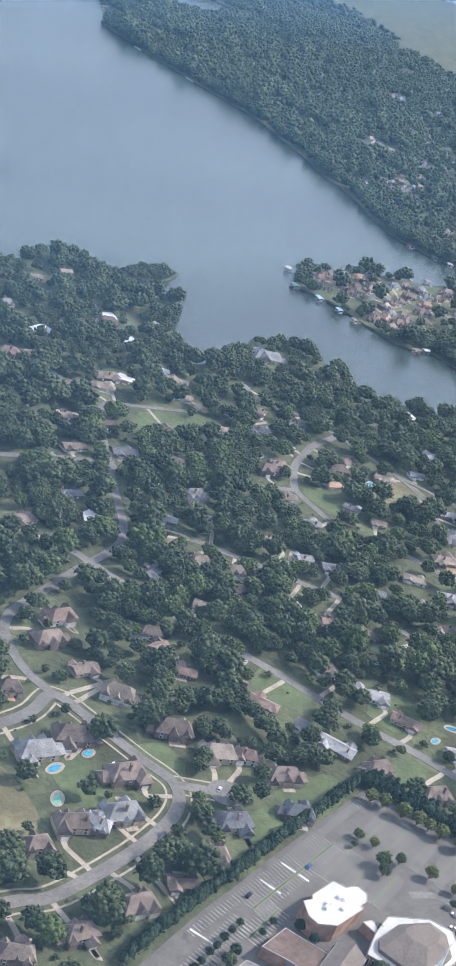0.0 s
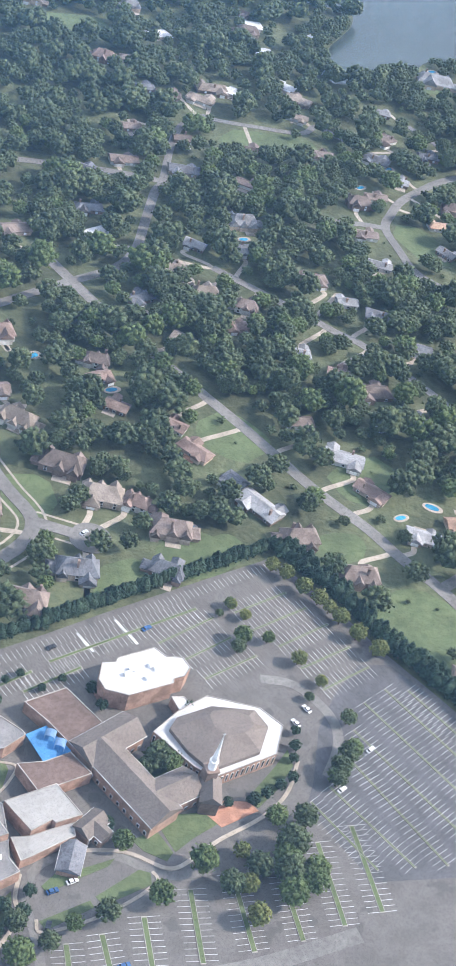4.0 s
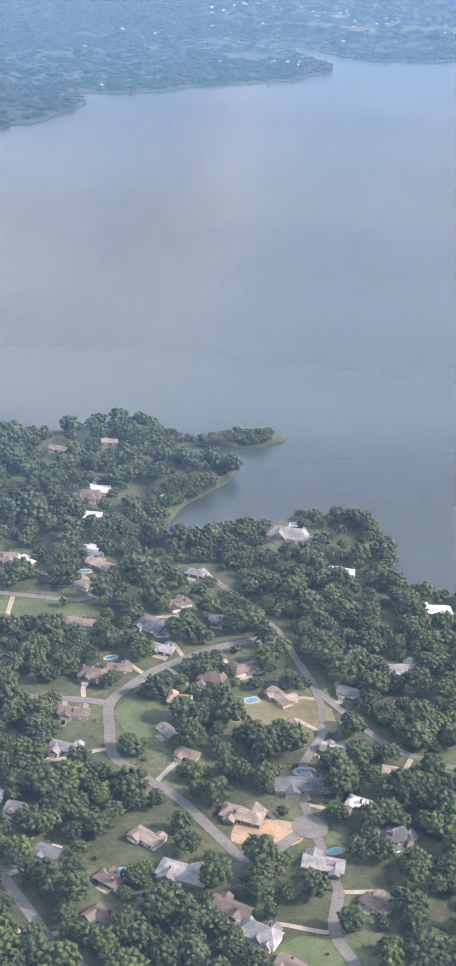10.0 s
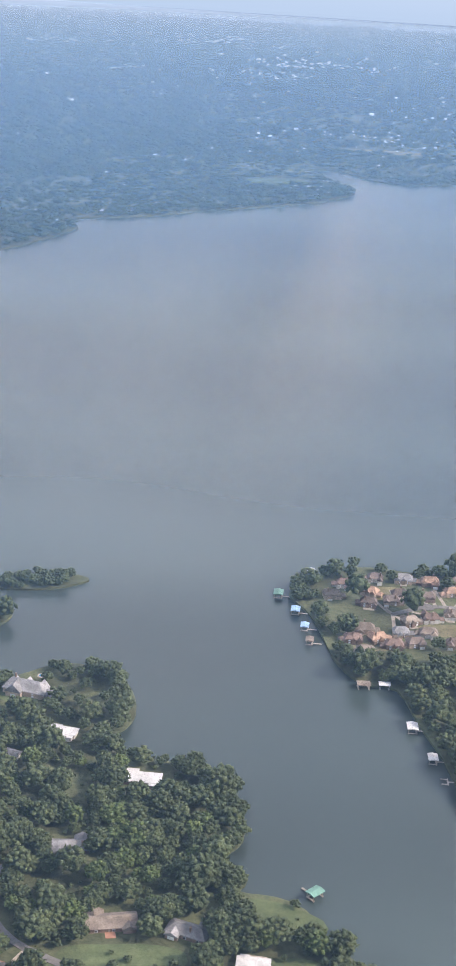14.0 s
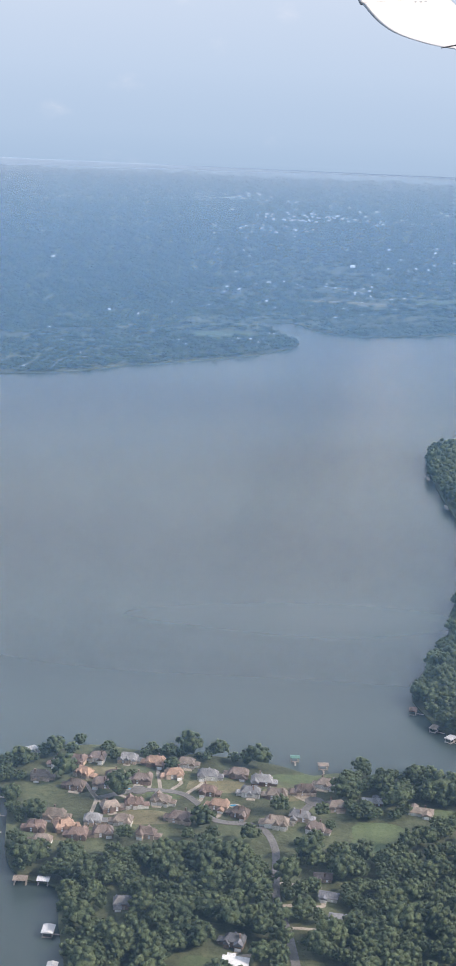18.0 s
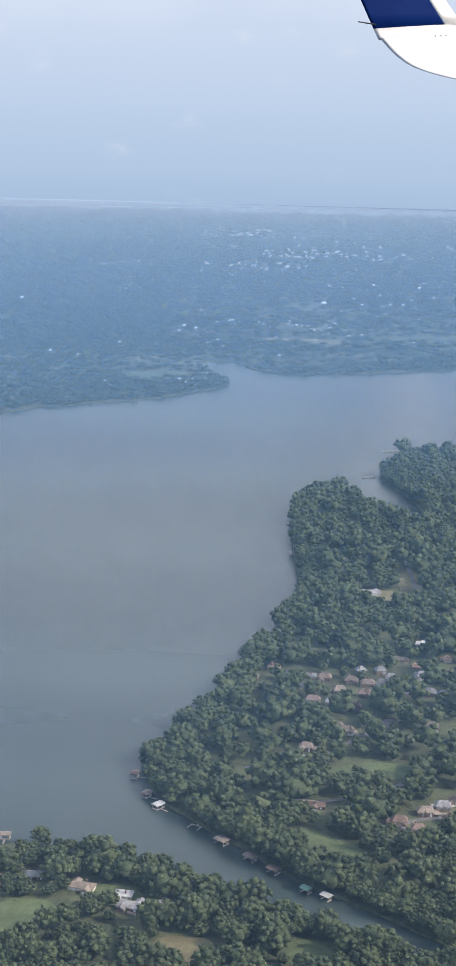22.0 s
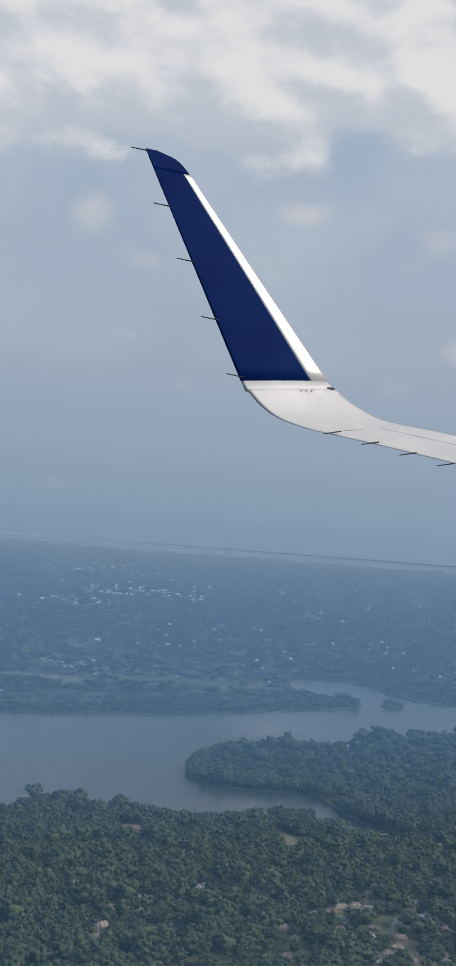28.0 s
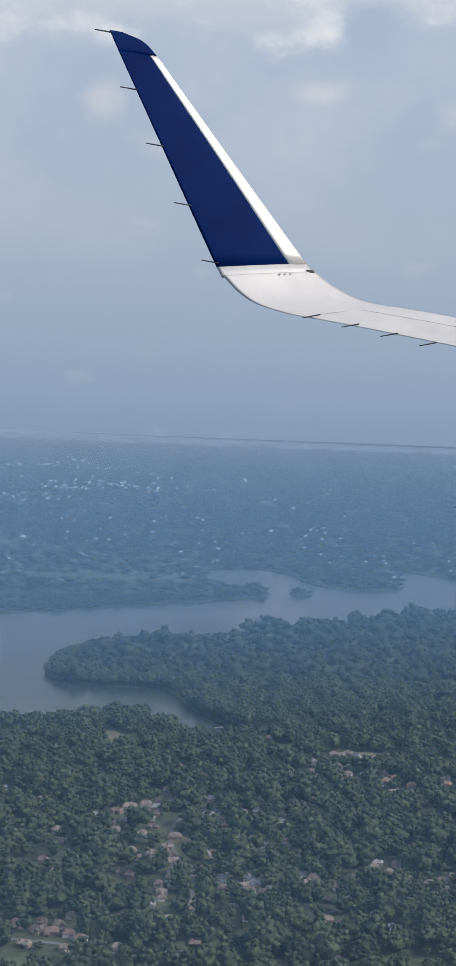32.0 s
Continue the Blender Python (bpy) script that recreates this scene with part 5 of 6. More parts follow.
houses("T", 2, "east", [(237, 738, 22, 9.6), (283, 826, 44, 9.5), (283, 806, 168, 7.9)])
houses("B", 1, "east", [(303, 695, 0, 5.3), (304, 720, 160, 5.0), (247, 662, 172, 4.2), (252, 651, 0, 5.7), (299, 660, 175, 5.1), (436, 861, 160, 5.6), (521, 774, 172, 4.6), (423, 788, 172, 4.7), (334, 865, 0, 5.5), (390, 986, 172, 5.7)])
houses("B", 2, "east", [(282, 673, 0, 4.9), (304, 729, 175, 5.0), (271, 642, 160, 5.4), (157, 609, 160, 4.3), (436, 905, 10, 4.6), (473, 877, 0, 4.7), (477, 867, 90, 4.3), (447, 813, 10, 4.5), (488, 767, 172, 5.7), (521, 788, 160, 5.8), (531, 777, 90, 4.3), (378, 994, 90, 5.3)])
houses("D", 1, "east", [(265, 704, 175, 4.2), (270, 711, 160, 4.6), (264, 672, 172, 5.1), (273, 666, 0, 5.5), (117, 631, 172, 5.7), (125, 616, 0, 5.2), (452, 878, 175, 5.8)])
houses("D", 2, "east", [(232, 678, 160, 5.7), (186, 610, 175, 4.9), (470, 890, 172, 5.3), (467, 914, 10, 5.7), (493, 873, 175, 5.6), (498, 769, 0, 4.3), (563, 1022, 160, 5.5), (562, 937, 0, 5.1)])
houses("G", 1, "east", [(250, 690, 10, 5.5), (270, 653, 10, 5.3), (171, 613, 175, 4.7), (450, 770, 10, 5.3), (522, 1010, 175, 4.5)])
houses("G", 2, "east", [(259, 696, 10, 4.5), (293, 719, 172, 4.6), (256, 643, 172, 4.4), (305, 673, 10, 4.6), (136, 597, 175, 5.6), (455, 906, 175, 4.6), (463, 869, 0, 4.7), (494, 894, 90, 5.1), (449, 788, 90, 5.7), (474, 782, 0, 5.2), (491, 818, 90, 5.1), (491, 777, 175, 5.7), (476, 960, 10, 5.2), (526, 974, 0, 5.1), (532, 1005, 160, 5.2), (335, 914, 90, 4.5), (402, 876, 10, 5.5)])
houses("R", 1, "east", [(313, 732, 0, 4.4), (244, 631, 175, 4.8), (483, 816, 160, 5.2), (411, 867, 175, 5.5)])
houses("R", 2, "east", [(281, 700, 175, 5.8), (296, 682, 10, 4.2), (299, 690, 160, 5.4), (299, 731, 0, 4.3), (151, 608, 175, 5.4), (469, 818, 175, 5.6), (521, 959, 0, 5.0), (549, 995, 160, 4.6), (413, 885, 160, 5.6)])
houses("T", 1, "east", [(254, 693, 90, 5.6), (245, 650, 175, 5.4), (119, 601, 90, 4.4), (473, 800, 160, 4.8), (526, 761, 172, 4.5), (529, 924, 175, 4.9)])
houses("T", 2, "east", [(272, 686, 90, 4.8), (268, 680, 160, 5.3), (261, 659, 175, 4.6), (305, 708, 0, 4.8), (314, 717, 10, 5.1), (140, 611, 10, 5.4), (436, 882, 90, 4.9), (444, 819, 90, 5.5), (470, 759, 175, 5.5), (513, 769, 172, 4.7), (476, 974, 90, 5.8), (531, 980, 160, 5.7), (548, 1025, 175, 5.3), (553, 1022, 160, 4.9), (558, 1028, 175, 5.4), (575, 1017, 160, 5.7), (543, 951, 10, 5.3), (548, 959, 175, 5.8), (415, 851, 175, 5.3), (506, 1061, 160, 5.6), (390, 781, 172, 4.9)])
houses("B", 1, "west", [(-252, 420, 140, 6.4), (-305, 353, 165, 8.0), (-264, 318, 165, 8.3), (-234, 329, 20, 8.1), (-298, 299, 140, 5.9), (-297, 249, 175, 8.3), (-269, 272, 165, 7.8), (-280, 131, 175, 8.0), (-219, 292, 20, 8.8)])
houses("B", 2, "west", [(-230, 286, 155, 7.2), (-323, 236, 155, 5.9), (-263, 289, 165, 7.3)])
houses("D", 1, "west", [(-312, 357, 175, 7.1), (-346, 303, 140, 8.7), (-244, 316, 140, 9.0), (-222, 319, 165, 6.9), (-352, 241, 20, 7.2), (-193, 335, 155, 5.9), (-175, 193, 20, 8.0)])
houses("D", 2, "west", [(-196, 216, 20, 8.1), (-169, 224, 20, 7.5)])
houses("G", 1, "west", [(-226, 348, 155, 5.9), (-327, 266, 140, 5.8), (-316, 216, 165, 6.8), (-272, 256, 155, 7.5), (-192, 279, 155, 6.1), (-202, 252, 155, 7.5), (-168, 207, 155, 6.4), (-183, 192, 175, 7.2)])
houses("G", 2, "west", [(-297, 417, 175, 6.0), (-308, 277, 175, 8.5)])
houses("R", 1, "west", [(-329, 228, 175, 7.0)])
houses("R", 2, "west", [(-320, 376, 155, 7.6)])
houses("T", 1, "west", [(-294, 351, 140, 8.9), (-256, 354, 140, 8.6), (-338, 255, 165, 7.1)])
houses("T", 2, "west", [(-333, 242, 175, 7.6)])
houses("W", 1, "west", [(-252, 410, 175, 7.8), (-294, 396, 20, 8.9), (-280, 356, 140, 6.5), (-258, 363, 140, 7.6)])
houses("B", 2, "east", [(194, 589, 20, 5.1), (179, 506, 30, 4.3)])
houses("G", 2, "east", [(211, 494, 175, 5.2), (204, 488, 30, 4.7)])
houses("R", 2, "east", [(208, 520, 20, 4.1), (162, 482, 175, 4.5), (174, 490, 0, 4.5)])
houses("T", 2, "east", [(203, 605, 0, 5.1), (216, 517, 30, 4.4), (224, 516, 175, 5.2), (202, 507, 0, 4.2), (257, 707, 30, 4.5)])

# homes scattered in small groups through the woods of the far slope
rs = random.Random(31)
for gx, gy, spread, count in ((470, 770, 22, 7), (520, 830, 26, 8), (560, 800, 22, 7), (500, 900, 26, 8), (560, 930, 24, 8), (600, 880, 22, 7), (540, 990, 26, 8), (600, 960, 22, 7), (410, 790, 24, 6), (370, 850, 26, 5), (450, 950, 26, 6), (620, 1040, 24, 6),
                              (390, 714, 10, 6), (411, 694, 9, 5), (440, 812, 10, 6), (456, 772, 10, 7), (482, 763, 10, 6), (494, 733, 10, 6), (526, 734, 12, 6), (419, 880, 12, 6), (467, 888, 11, 5), (515, 920, 12, 6), (552, 981, 12, 7), (586, 986, 12, 7), (604, 959, 12, 6),
                              (554, 829, 12, 6), (570, 791, 12, 6), (521, 826, 11, 5), (449, 983, 14, 5), (169, 633, 9, 5), (197, 649, 9, 5), (228, 675, 10, 5), (236, 713, 9, 4), (258, 740, 10, 4), (282, 769, 10, 4), (307, 800, 11, 4), (316, 760, 10, 4)):
    spots = []
    for _ in range(count):
        spot = (round(rs.gauss(gx, spread)), round(rs.gauss(gy, spread * 0.7)), rs.choice((0, 15, 90, 165, 175)), round(rs.uniform(4.2, 5.8), 1))
        if min(math.hypot(spot[0] - h[0], spot[1] - h[1]) for h in HOMES + [(*s[:2], 0) for s in spots] or [(0, 0, 0)]) > 7:
            spots.append(spot)
    houses(rs.choice("TGTBO"), rs.choice((1, 2, 2)), "east", spots)

# the homes farthest off are joined into one
far = bmesh.new()
far_mats = []
for _, home in sorted(FAR_HOMES, key=lambda pair: pair[0])[110:]:
    for ob in list(home.children_recursive):
        me = ob.data
        if me.materials[0] not in far_mats:
            far_mats.append(me.materials[0])
        start = len(far.verts)
        fstart = len(far.faces)
        far.from_mesh(me)
        far.verts.ensure_lookup_table()
        far.faces.ensure_lookup_table()
        bmesh.ops.transform(far, matrix=home.matrix_basis @ ob.matrix_basis, verts=far.verts[start:])
        for f in far.faces[fstart:]:
            f.material_index = far_mats.index(me.materials[0])
        bpy.data.objects.remove(ob)
        bpy.data.meshes.remove(me)
    bpy.data.objects.remove(home)
if far_mats:
    me = bpy.data.meshes.new("homes_far")
    far.to_mesh(me)
    for m in far_mats:
        me.materials.append(m)
    tagged(new("homes_far", me), "small brick and pale sided homes among far woods", "houses", kind="stuff")

# ---- pools ----
def pool(x, y, turn, size, water, shape):
    """A garden pool: pale deck, coping and water, and in some the curve of a kidney."""
    ob = thing("swimming_pool", "bright blue garden pool in a pale concrete deck" if water is POOL else "green garden pool in a pale concrete deck", "pool", (x, y, G), turn, "garden pools")
    ring = []
    for t in np.linspace(0, math.tau, 20, endpoint=False):
        r = 1.0 + 0.16 * shape * math.sin(2 * t + 0.6)
        p = 0.62 if shape < 0.5 else 1.0
        ring.append((size * r * abs(math.cos(t)) ** p * math.copysign(1, math.cos(t)), size * 0.55 * r * abs(math.sin(t)) ** p * math.copysign(1, math.sin(t))))
    part("deck", plate([(u * 1.5 + 0.2, v * 1.8) for u, v in ring], -0.1, 0.16), CONCRETE, ob)
    part("coping", plate([(u * 1.06, v * 1.09) for u, v in ring], 0.0, 0.20), STONE, ob)
    part("pool_water", plate(ring, 0.0, 0.225), water, ob)
    HOMES.append((x, y, size * 3.2))


for i, (x, y, turn, size) in enumerate([(-387, 219, 20, 1.7), (-417, 178.6, 10, 1.6), (-428, 176.5, 5, 2.0), (-433, 128, 20, 1.7), (-433, 167.5, 40, 2.0), (-371, 205, 0, 1.6), (-368, 157.5, -30, 1.5), (-305, 157, -40, 1.9),
                                        (-315, 154.5, 0, 1.5), (-335, 250, 0, 1.5), (-310, 270, 0, 1.6), (-257, 300, 10, 1.6), (-241, 312, 0, 1.8), (-261, 351, 0, 1.9), (-262, 209.5, 20, 1.5), (-220, 277, 15, 1.9),
                                        (-212, 244.5, 0, 2.3), (-211, 213.5, 0, 1.7), (-137, 262, 0, 1.6), (-210, 242, 0, 1.6), (-117, 234, -30, 1.9), (-186, 384, 0, 1.8), (-15, 436, 0, 1.5), (-52, 445.5, 0, 1.2), (-2, 455, 0, 1.2)]):
    pool(x, y, turn, size * 0.88, POOL_GREEN if i == 4 else POOL, (i % 3) / 2)

# ---- docks ----
def dock(x, y, turn, roof, size):
    """A boat dock: planked deck on piles, a roof on posts over the slip, and a gangway."""
    ob = thing("boat_dock", "covered boat dock on piles at the water's edge" if roof else "low open planked boat dock", "dock", (x, y, 0), turn, "boat docks")
    a, b = size, size * 0.72
    part("deck", boxed((-a, a, -b, -b + 0.5, 0.3, 0.42), (-a, -a + 0.5, -b + 0.5, b, 0.3, 0.42), (a - 0.5, a, -b + 0.5, b, 0.3, 0.42)), WOOD, ob)
    part("gangway", boxed((-0.3, 0.3, -b - 3.2, -b, 0.32, 0.42)), WOOD, ob)
    for px in (-a + 0.2, a - 0.2):
        for py in (-b + 0.2, b - 0.2):
            bm = bmesh.new()
            tube(bm, (px, py, -1.0), (px, py, 2.0 if roof else 0.7), 0.09, 0.09, 6)
            part("post", bm, WOOD, ob)
    if roof:
        bm = bmesh.new()
        gable(bm, -a, a, -b, b, 2.0, 0.35, over=0.25, thick=0.1)
        part("roof", bm, roof, ob)
    return ob


DW, DG, DB, DT = ROOFS["W"], GREEN_METAL, BLUE_METAL, ROOFS["T"]
for x, y, turn, roof, size in ((-89, 473, 30, DW, 2.0), (-103, 452, 80, DG, 2.2), (-98, 438, 80, DB, 2.0), (-96, 425, 80, DB, 1.8), (-95.5, 414, 80, DT, 1.7), (-81, 383, 180, DT, 2.0), (-74, 383, 175, DW, 1.7), (-69.5, 356, 85, DW, 2.1),
                               (-66.5, 338, 85, DW, 1.8), (-65, 327, 85, None, 1.6), (-62, 317, 85, DT, 1.3), (-57.5, 301, 85, DW, 1.3), (-110, 272, 220, DG, 1.9), (-131.5, 280, 120, DW, 1.8), (18, 468, 0, DT, 1.8), (8, 473.5, 0, DG, 1.5),
                               (58, 520, 80, ROOFS["R"], 1.9), (64, 504, 60, DT, 1.8), (69, 495, 50, DW, 2.0), (83, 481, 150, None, 2.2), (93, 470, 140, DT, 2.2), (103, 459, 140, DT, 2.1), (111, 451, 140, ROOFS["R"], 2.0), (121.5, 439, 140, DG, 1.6),
                               (128, 435, 140, DW, 1.6), (-229, 403, 100, DW, 1.8), (-237.5, 376, 60, DW, 1.7)):
    dock(x, y, turn, roof, size)
for x, y, turn, length in ((180, 1035, 20, 10), (203, 1128, 10, 12), (120, 900, 90, 8), (121, 830, 90, 8), (402, 1216, 0, 10), (436, 1200, 40, 8), (470, 1092, 30, 7), (372, 1220, 0, 7)):
    pier = part("pier", boxed((-length / 2, length / 2, -0.9, 0.9, 0.3, 0.7), (-length / 2, -length / 2 + 0.5, -0.6, 0.6, -1, 0.3), (length / 2 - 0.5, length / 2, -0.6, 0.6, -1, 0.3)), WOOD)
    pier.matrix_world = pose(x, y, 0, 0, 0, turn)
    tagged(pier, "pale jetty along the wooded shore", "pier", "piers")

# ---- cars ----
def car(x, y, turn, paint):
    ob = thing("car", f"parked {paint.name.split()[0]} car on asphalt", "car", (x, y, G + 0.08), turn, "parked cars")
    bm = bmesh.new()
    prof = [(-1.05, 0.14), (1.05, 0.14), (1.08, 0.36), (0.6, 0.42), (-0.95, 0.44), (-1.08, 0.36)]
    prism(bm, [(u, v) for u, v in prof], -0.42, 0.42)
    bmesh.ops.rotate(bm, verts=bm.verts, matrix=Matrix.Rotation(radians(90), 3, "X"))
    part("body", bm, paint, ob)
    bm = bmesh.new()
    prism(bm, [(-0.82, 0.42), (0.45, 0.42), (0.18, 0.66), (-0.6, 0.66)], -0.36, 0.36)
    bmesh.ops.rotate(bm, verts=bm.verts, matrix=Matrix.Rotation(radians(90), 3, "X"))
    part("cabin", bm, GLASS, ob)
    part("roof_panel", boxed((-0.58, 0.16, -0.34, 0.34, 0.655, 0.69)), paint, ob)
    for wx in (-0.66, 0.68):
        for wy in (-0.38, 0.38):
            bm = bmesh.new()
            tube(bm, (wx, wy - 0.07, 0.16), (wx, wy + 0.07, 0.16), 0.16, 0.16, 10)
            part("wheel", bm, TYRE, ob)


for x, y, turn, paint in ((-352.6, 93.2, 25, 0), (-362.5, 85.6, 25, 0), (-361.6, 104.9, 110, 0), (-365.3, 102, 110, 0), (-418.2, 77.3, 10, 0), (-414.3, 60.6, 5, 3), (-407.7, 128.0, 20, 1), (-387.1, 130.0, 20, 3), (-422, 76.2, 10, 3),
                          (-310.8, 118.2, -68, 0), (-309.6, 115.6, -68, 2), (-293, 120, 30, 0), (-301.5, 96.5, -62, 1), (-318, 86, 20, 1), (-413, 173.4, 10, 0), (-424.5, 70, 60, 1), (-392, 158, 30, 2), (-306, 187, 0, 0), (-305.5, 184.5, 10, 2)):
    car(x, y, turn, CARS[paint])


# ---- trees ----
def icosa():
    p = (1 + 5**0.5) / 2
    v = np.array([(-1, p, 0), (1, p, 0), (-1, -p, 0), (1, -p, 0), (0, -1, p), (0, 1, p), (0, -1, -p), (0, 1, -p), (p, 0, -1), (p, 0, 1), (-p, 0, -1), (-p, 0, 1)], float)
    f = [(0, 11, 5), (0, 5, 1), (0, 1, 7), (0, 7, 10), (0, 10, 11), (1, 5, 9), (5, 11, 4), (11, 10, 2), (10, 7, 6), (7, 1, 8), (3, 9, 4), (3, 4, 2), (3, 2, 6), (3, 6, 8), (3, 8, 9), (4, 9, 5), (2, 4, 11), (6, 2, 10), (8, 6, 7), (9, 8, 1)]
    return v / np.linalg.norm(v[0]), np.array(f)


ICO_V, ICO_F = icosa()
OCT_V = np.array([(1, 0, 0), (0, 1, 0), (-1, 0, 0), (0, -1, 0), (0, 0, 1), (0, 0, -1)], float)
OCT_F = np.array([(0, 1, 4), (1, 2, 4), (2, 3, 4), (3, 0, 4), (1, 0, 5), (2, 1, 5), (3, 2, 5), (0, 3, 5)])


def crown(seed, clumps, sprays, tall=1.0, pointed=False):
    """A unit crown, one metre in radius and two tall: clumps of foliage round a core, with loose sprays that break the outline."""
    rs = np.random.RandomState(seed)
    vs, fs = [], []

    def add(v, f):
        fs.append(f + sum(len(a) for a in vs))
        vs.append(v)

    def clump(c, r):
        """A ragged tuft of leaves, or the core when it is large."""
        base, faces = (ICO_V, ICO_F) if r > 0.5 else (OCT_V, OCT_F)
        v = base * (1 + rs.uniform(-0.3, 0.4, (len(base), 1))) * r
        q = np.linalg.qr(rs.normal(0, 1, (3, 3)))[0]
        q *= np.sign(np.linalg.det(q))
        add(v @ q.T + c, faces)

    clump(np.array([0, 0, 0.9 * tall]), 0.72 if clumps > 1 else 0.95)
    for i in range(clumps):
        t = (i + rs.uniform(0.1, 0.9)) / clumps
        if pointed:
            z, r = 0.25 + 1.6 * t, 0.62 * (1 - t) + 0.08
            a = i * 2.4
            clump(np.array([r * math.cos(a) * 0.8, r * math.sin(a) * 0.8, z * tall]), 0.16 + 0.24 * (1 - t))
        else:
            a, z = i * 2.4 + rs.uniform(-0.4, 0.4), 1.0 - 1.35 * t
            r = math.sqrt(max(0.05, 1 - z * z)) * rs.uniform(0.66, 0.86)
            clump(np.array([r * math.cos(a), r * math.sin(a), (0.95 + z * 0.76) * tall]), rs.uniform(0.19, 0.33) * (24 / (clumps + 6)) ** 0.3)
    for i in range(sprays):
        d = rs.normal(0, 1, 3)
        d[2] = abs(d[2]) * 0.9 - 0.15
        d /= np.linalg.norm(d)
        c = np.array([0, 0, 0.9 * tall]) + d * np.array([0.98, 0.98, 0.95 * tall]) * rs.uniform(0.86, 1.06)
        if pointed:
            z = rs.uniform(0.1, 1.9)
            a = rs.uniform(0, 6.28)
            c = np.array([math.cos(a) * (1.95 - z) * 0.5, math.sin(a) * (1.95 - z) * 0.5, z * tall])
        tri = rs.normal(0, 1, (3, 3))
        add(c + tri / np.linalg.norm(tri, axis=1)[:, None] * rs.uniform(0.12, 0.24), np.array([[0, 1, 2]]))
    return np.vstack(vs), np.vstack(fs)


def plant(name, spots, radii, heights, kinds, material, base, label, category="trees"):
    """Many trees joined into one stretch of wood."""
    verts, tris, n = [], [], 0
    rs = np.random.RandomState(len(spots) + 5)
    pick = rs.randint(0, len(kinds), len(spots))
    turn = rs.uniform(0, 6.28, len(spots))
    for k, (v, f) in enumerate(kinds):
        ids = np.nonzero(pick == k)[0]
        if not len(ids):
            continue
        c, s = np.cos(turn[ids])[:, None], np.sin(turn[ids])[:, None]
        x, y = c * v[:, 0] - s * v[:, 1], s * v[:, 0] + c * v[:, 1]
        r, h = radii[ids][:, None], heights[ids][:, None]
        pts = np.stack([x * r + spots[ids, 0:1], y * r + spots[ids, 1:2], base[ids][:, None] + v[None, :, 2] * h * 0.46 + h * 0.12], -1).reshape(-1, 3)
        tris.append((f[None] + (np.arange(len(ids)) * len(v))[:, None, None]).reshape(-1, 3) + n)
        verts.append(pts)
        n += len(pts)
    if n:
        ob = link(name, big_mesh(name, np.vstack(verts), np.vstack(tris), material, True))
        tagged(ob, label, category, kind="stuff")


def scatter(x0, x1, y0, y1, step, seed):
    rs = np.random.RandomState(seed)
    gx, gy = np.meshgrid(np.arange(x0, x1, step), np.arange(y0, y1, step))
    pts = np.c_[gx.ravel(), gy.ravel()]
    return pts + rs.uniform(-0.46, 0.46, pts.shape) * step, rs


def clear_of(pts, lawn=True, home=1.0, south=0.0, verge=1.5):
    """Which of the points lie clear of streets, drives, homes and lawns."""
    order = np.argsort(pts[:, 0])
    ranked = pts[order]
    ok = np.ones(len(pts), bool)

    def band(x0, x1):
        return slice(*np.searchsorted(ranked[:, 0], (x0, x1)))

    for gap, width, line in [(verge, w, line) for w, line in LINES.values()] + [(1.7, 0.0, line) for line in DRIVES]:
        b = band(line[:, 0].min() - 8, line[:, 0].max() + 8)
        ok[b] &= far_from(ranked[b], line) > width / 2 + gap
    for x, y, length in HOMES:
        # open round the house and on the garden side
        b = band(x - length - 12, x + length + 12)
        px, py = ranked[b, 0], ranked[b, 1]
        ok[b] &= np.hypot(px - x, py - y) > (length * 0.46 + 2.3) * home
        ok[b] &= np.hypot((px - x) / 1.1, (py - y + length * 0.42 + south * 0.5) / (1.0 + south * 0.08)) > (length * 0.40 + 1.6 + south * 0.22) * home
    if lawn:
        for x, y, a, b, turn, _ in PATCHES:
            c, s = math.cos(radians(turn)), math.sin(radians(turn))
            u, v = (ranked[:, 0] - x) * c + (ranked[:, 1] - y) * s, (ranked[:, 1] - y) * c - (ranked[:, 0] - x) * s
            ok &= (np.abs(u / (a + 0.8))) ** 2.4 + (np.abs(v / (b + 0.8))) ** 2.4 > 1
    clear = np.empty(len(pts), bool)
    clear[order] = ok
    return clear


def off_shore(pts, ring, gap):
    return inside(pts, ring) & (far_from(pts, ring + ring[:1]) > gap)


FULL = [crown(s, 32, 44) for s in range(6)]
HALF = [crown(20 + s, 18, 16) for s in range(6)]
LIGHT = [crown(40 + s, 10, 6) for s in range(5)]
PLAIN = [crown(60 + s, 2, 0) for s in range(5)]
SPIRES = [crown(80 + s, 22, 40, pointed=True) for s in range(3)]


def wood(name, pts, rs, size, kinds, label, material=None, vary=0.32, tall=1.55):
    r = size * np.exp(rs.normal(0, vary, len(pts))).clip(0.45, 1.75)
    h = r * 2 * tall / 1.55 * rs.uniform(0.75, 1.15, len(pts))
    plant(name, pts, r, h, kinds, material or LEAF, np.full(len(pts), G), label)


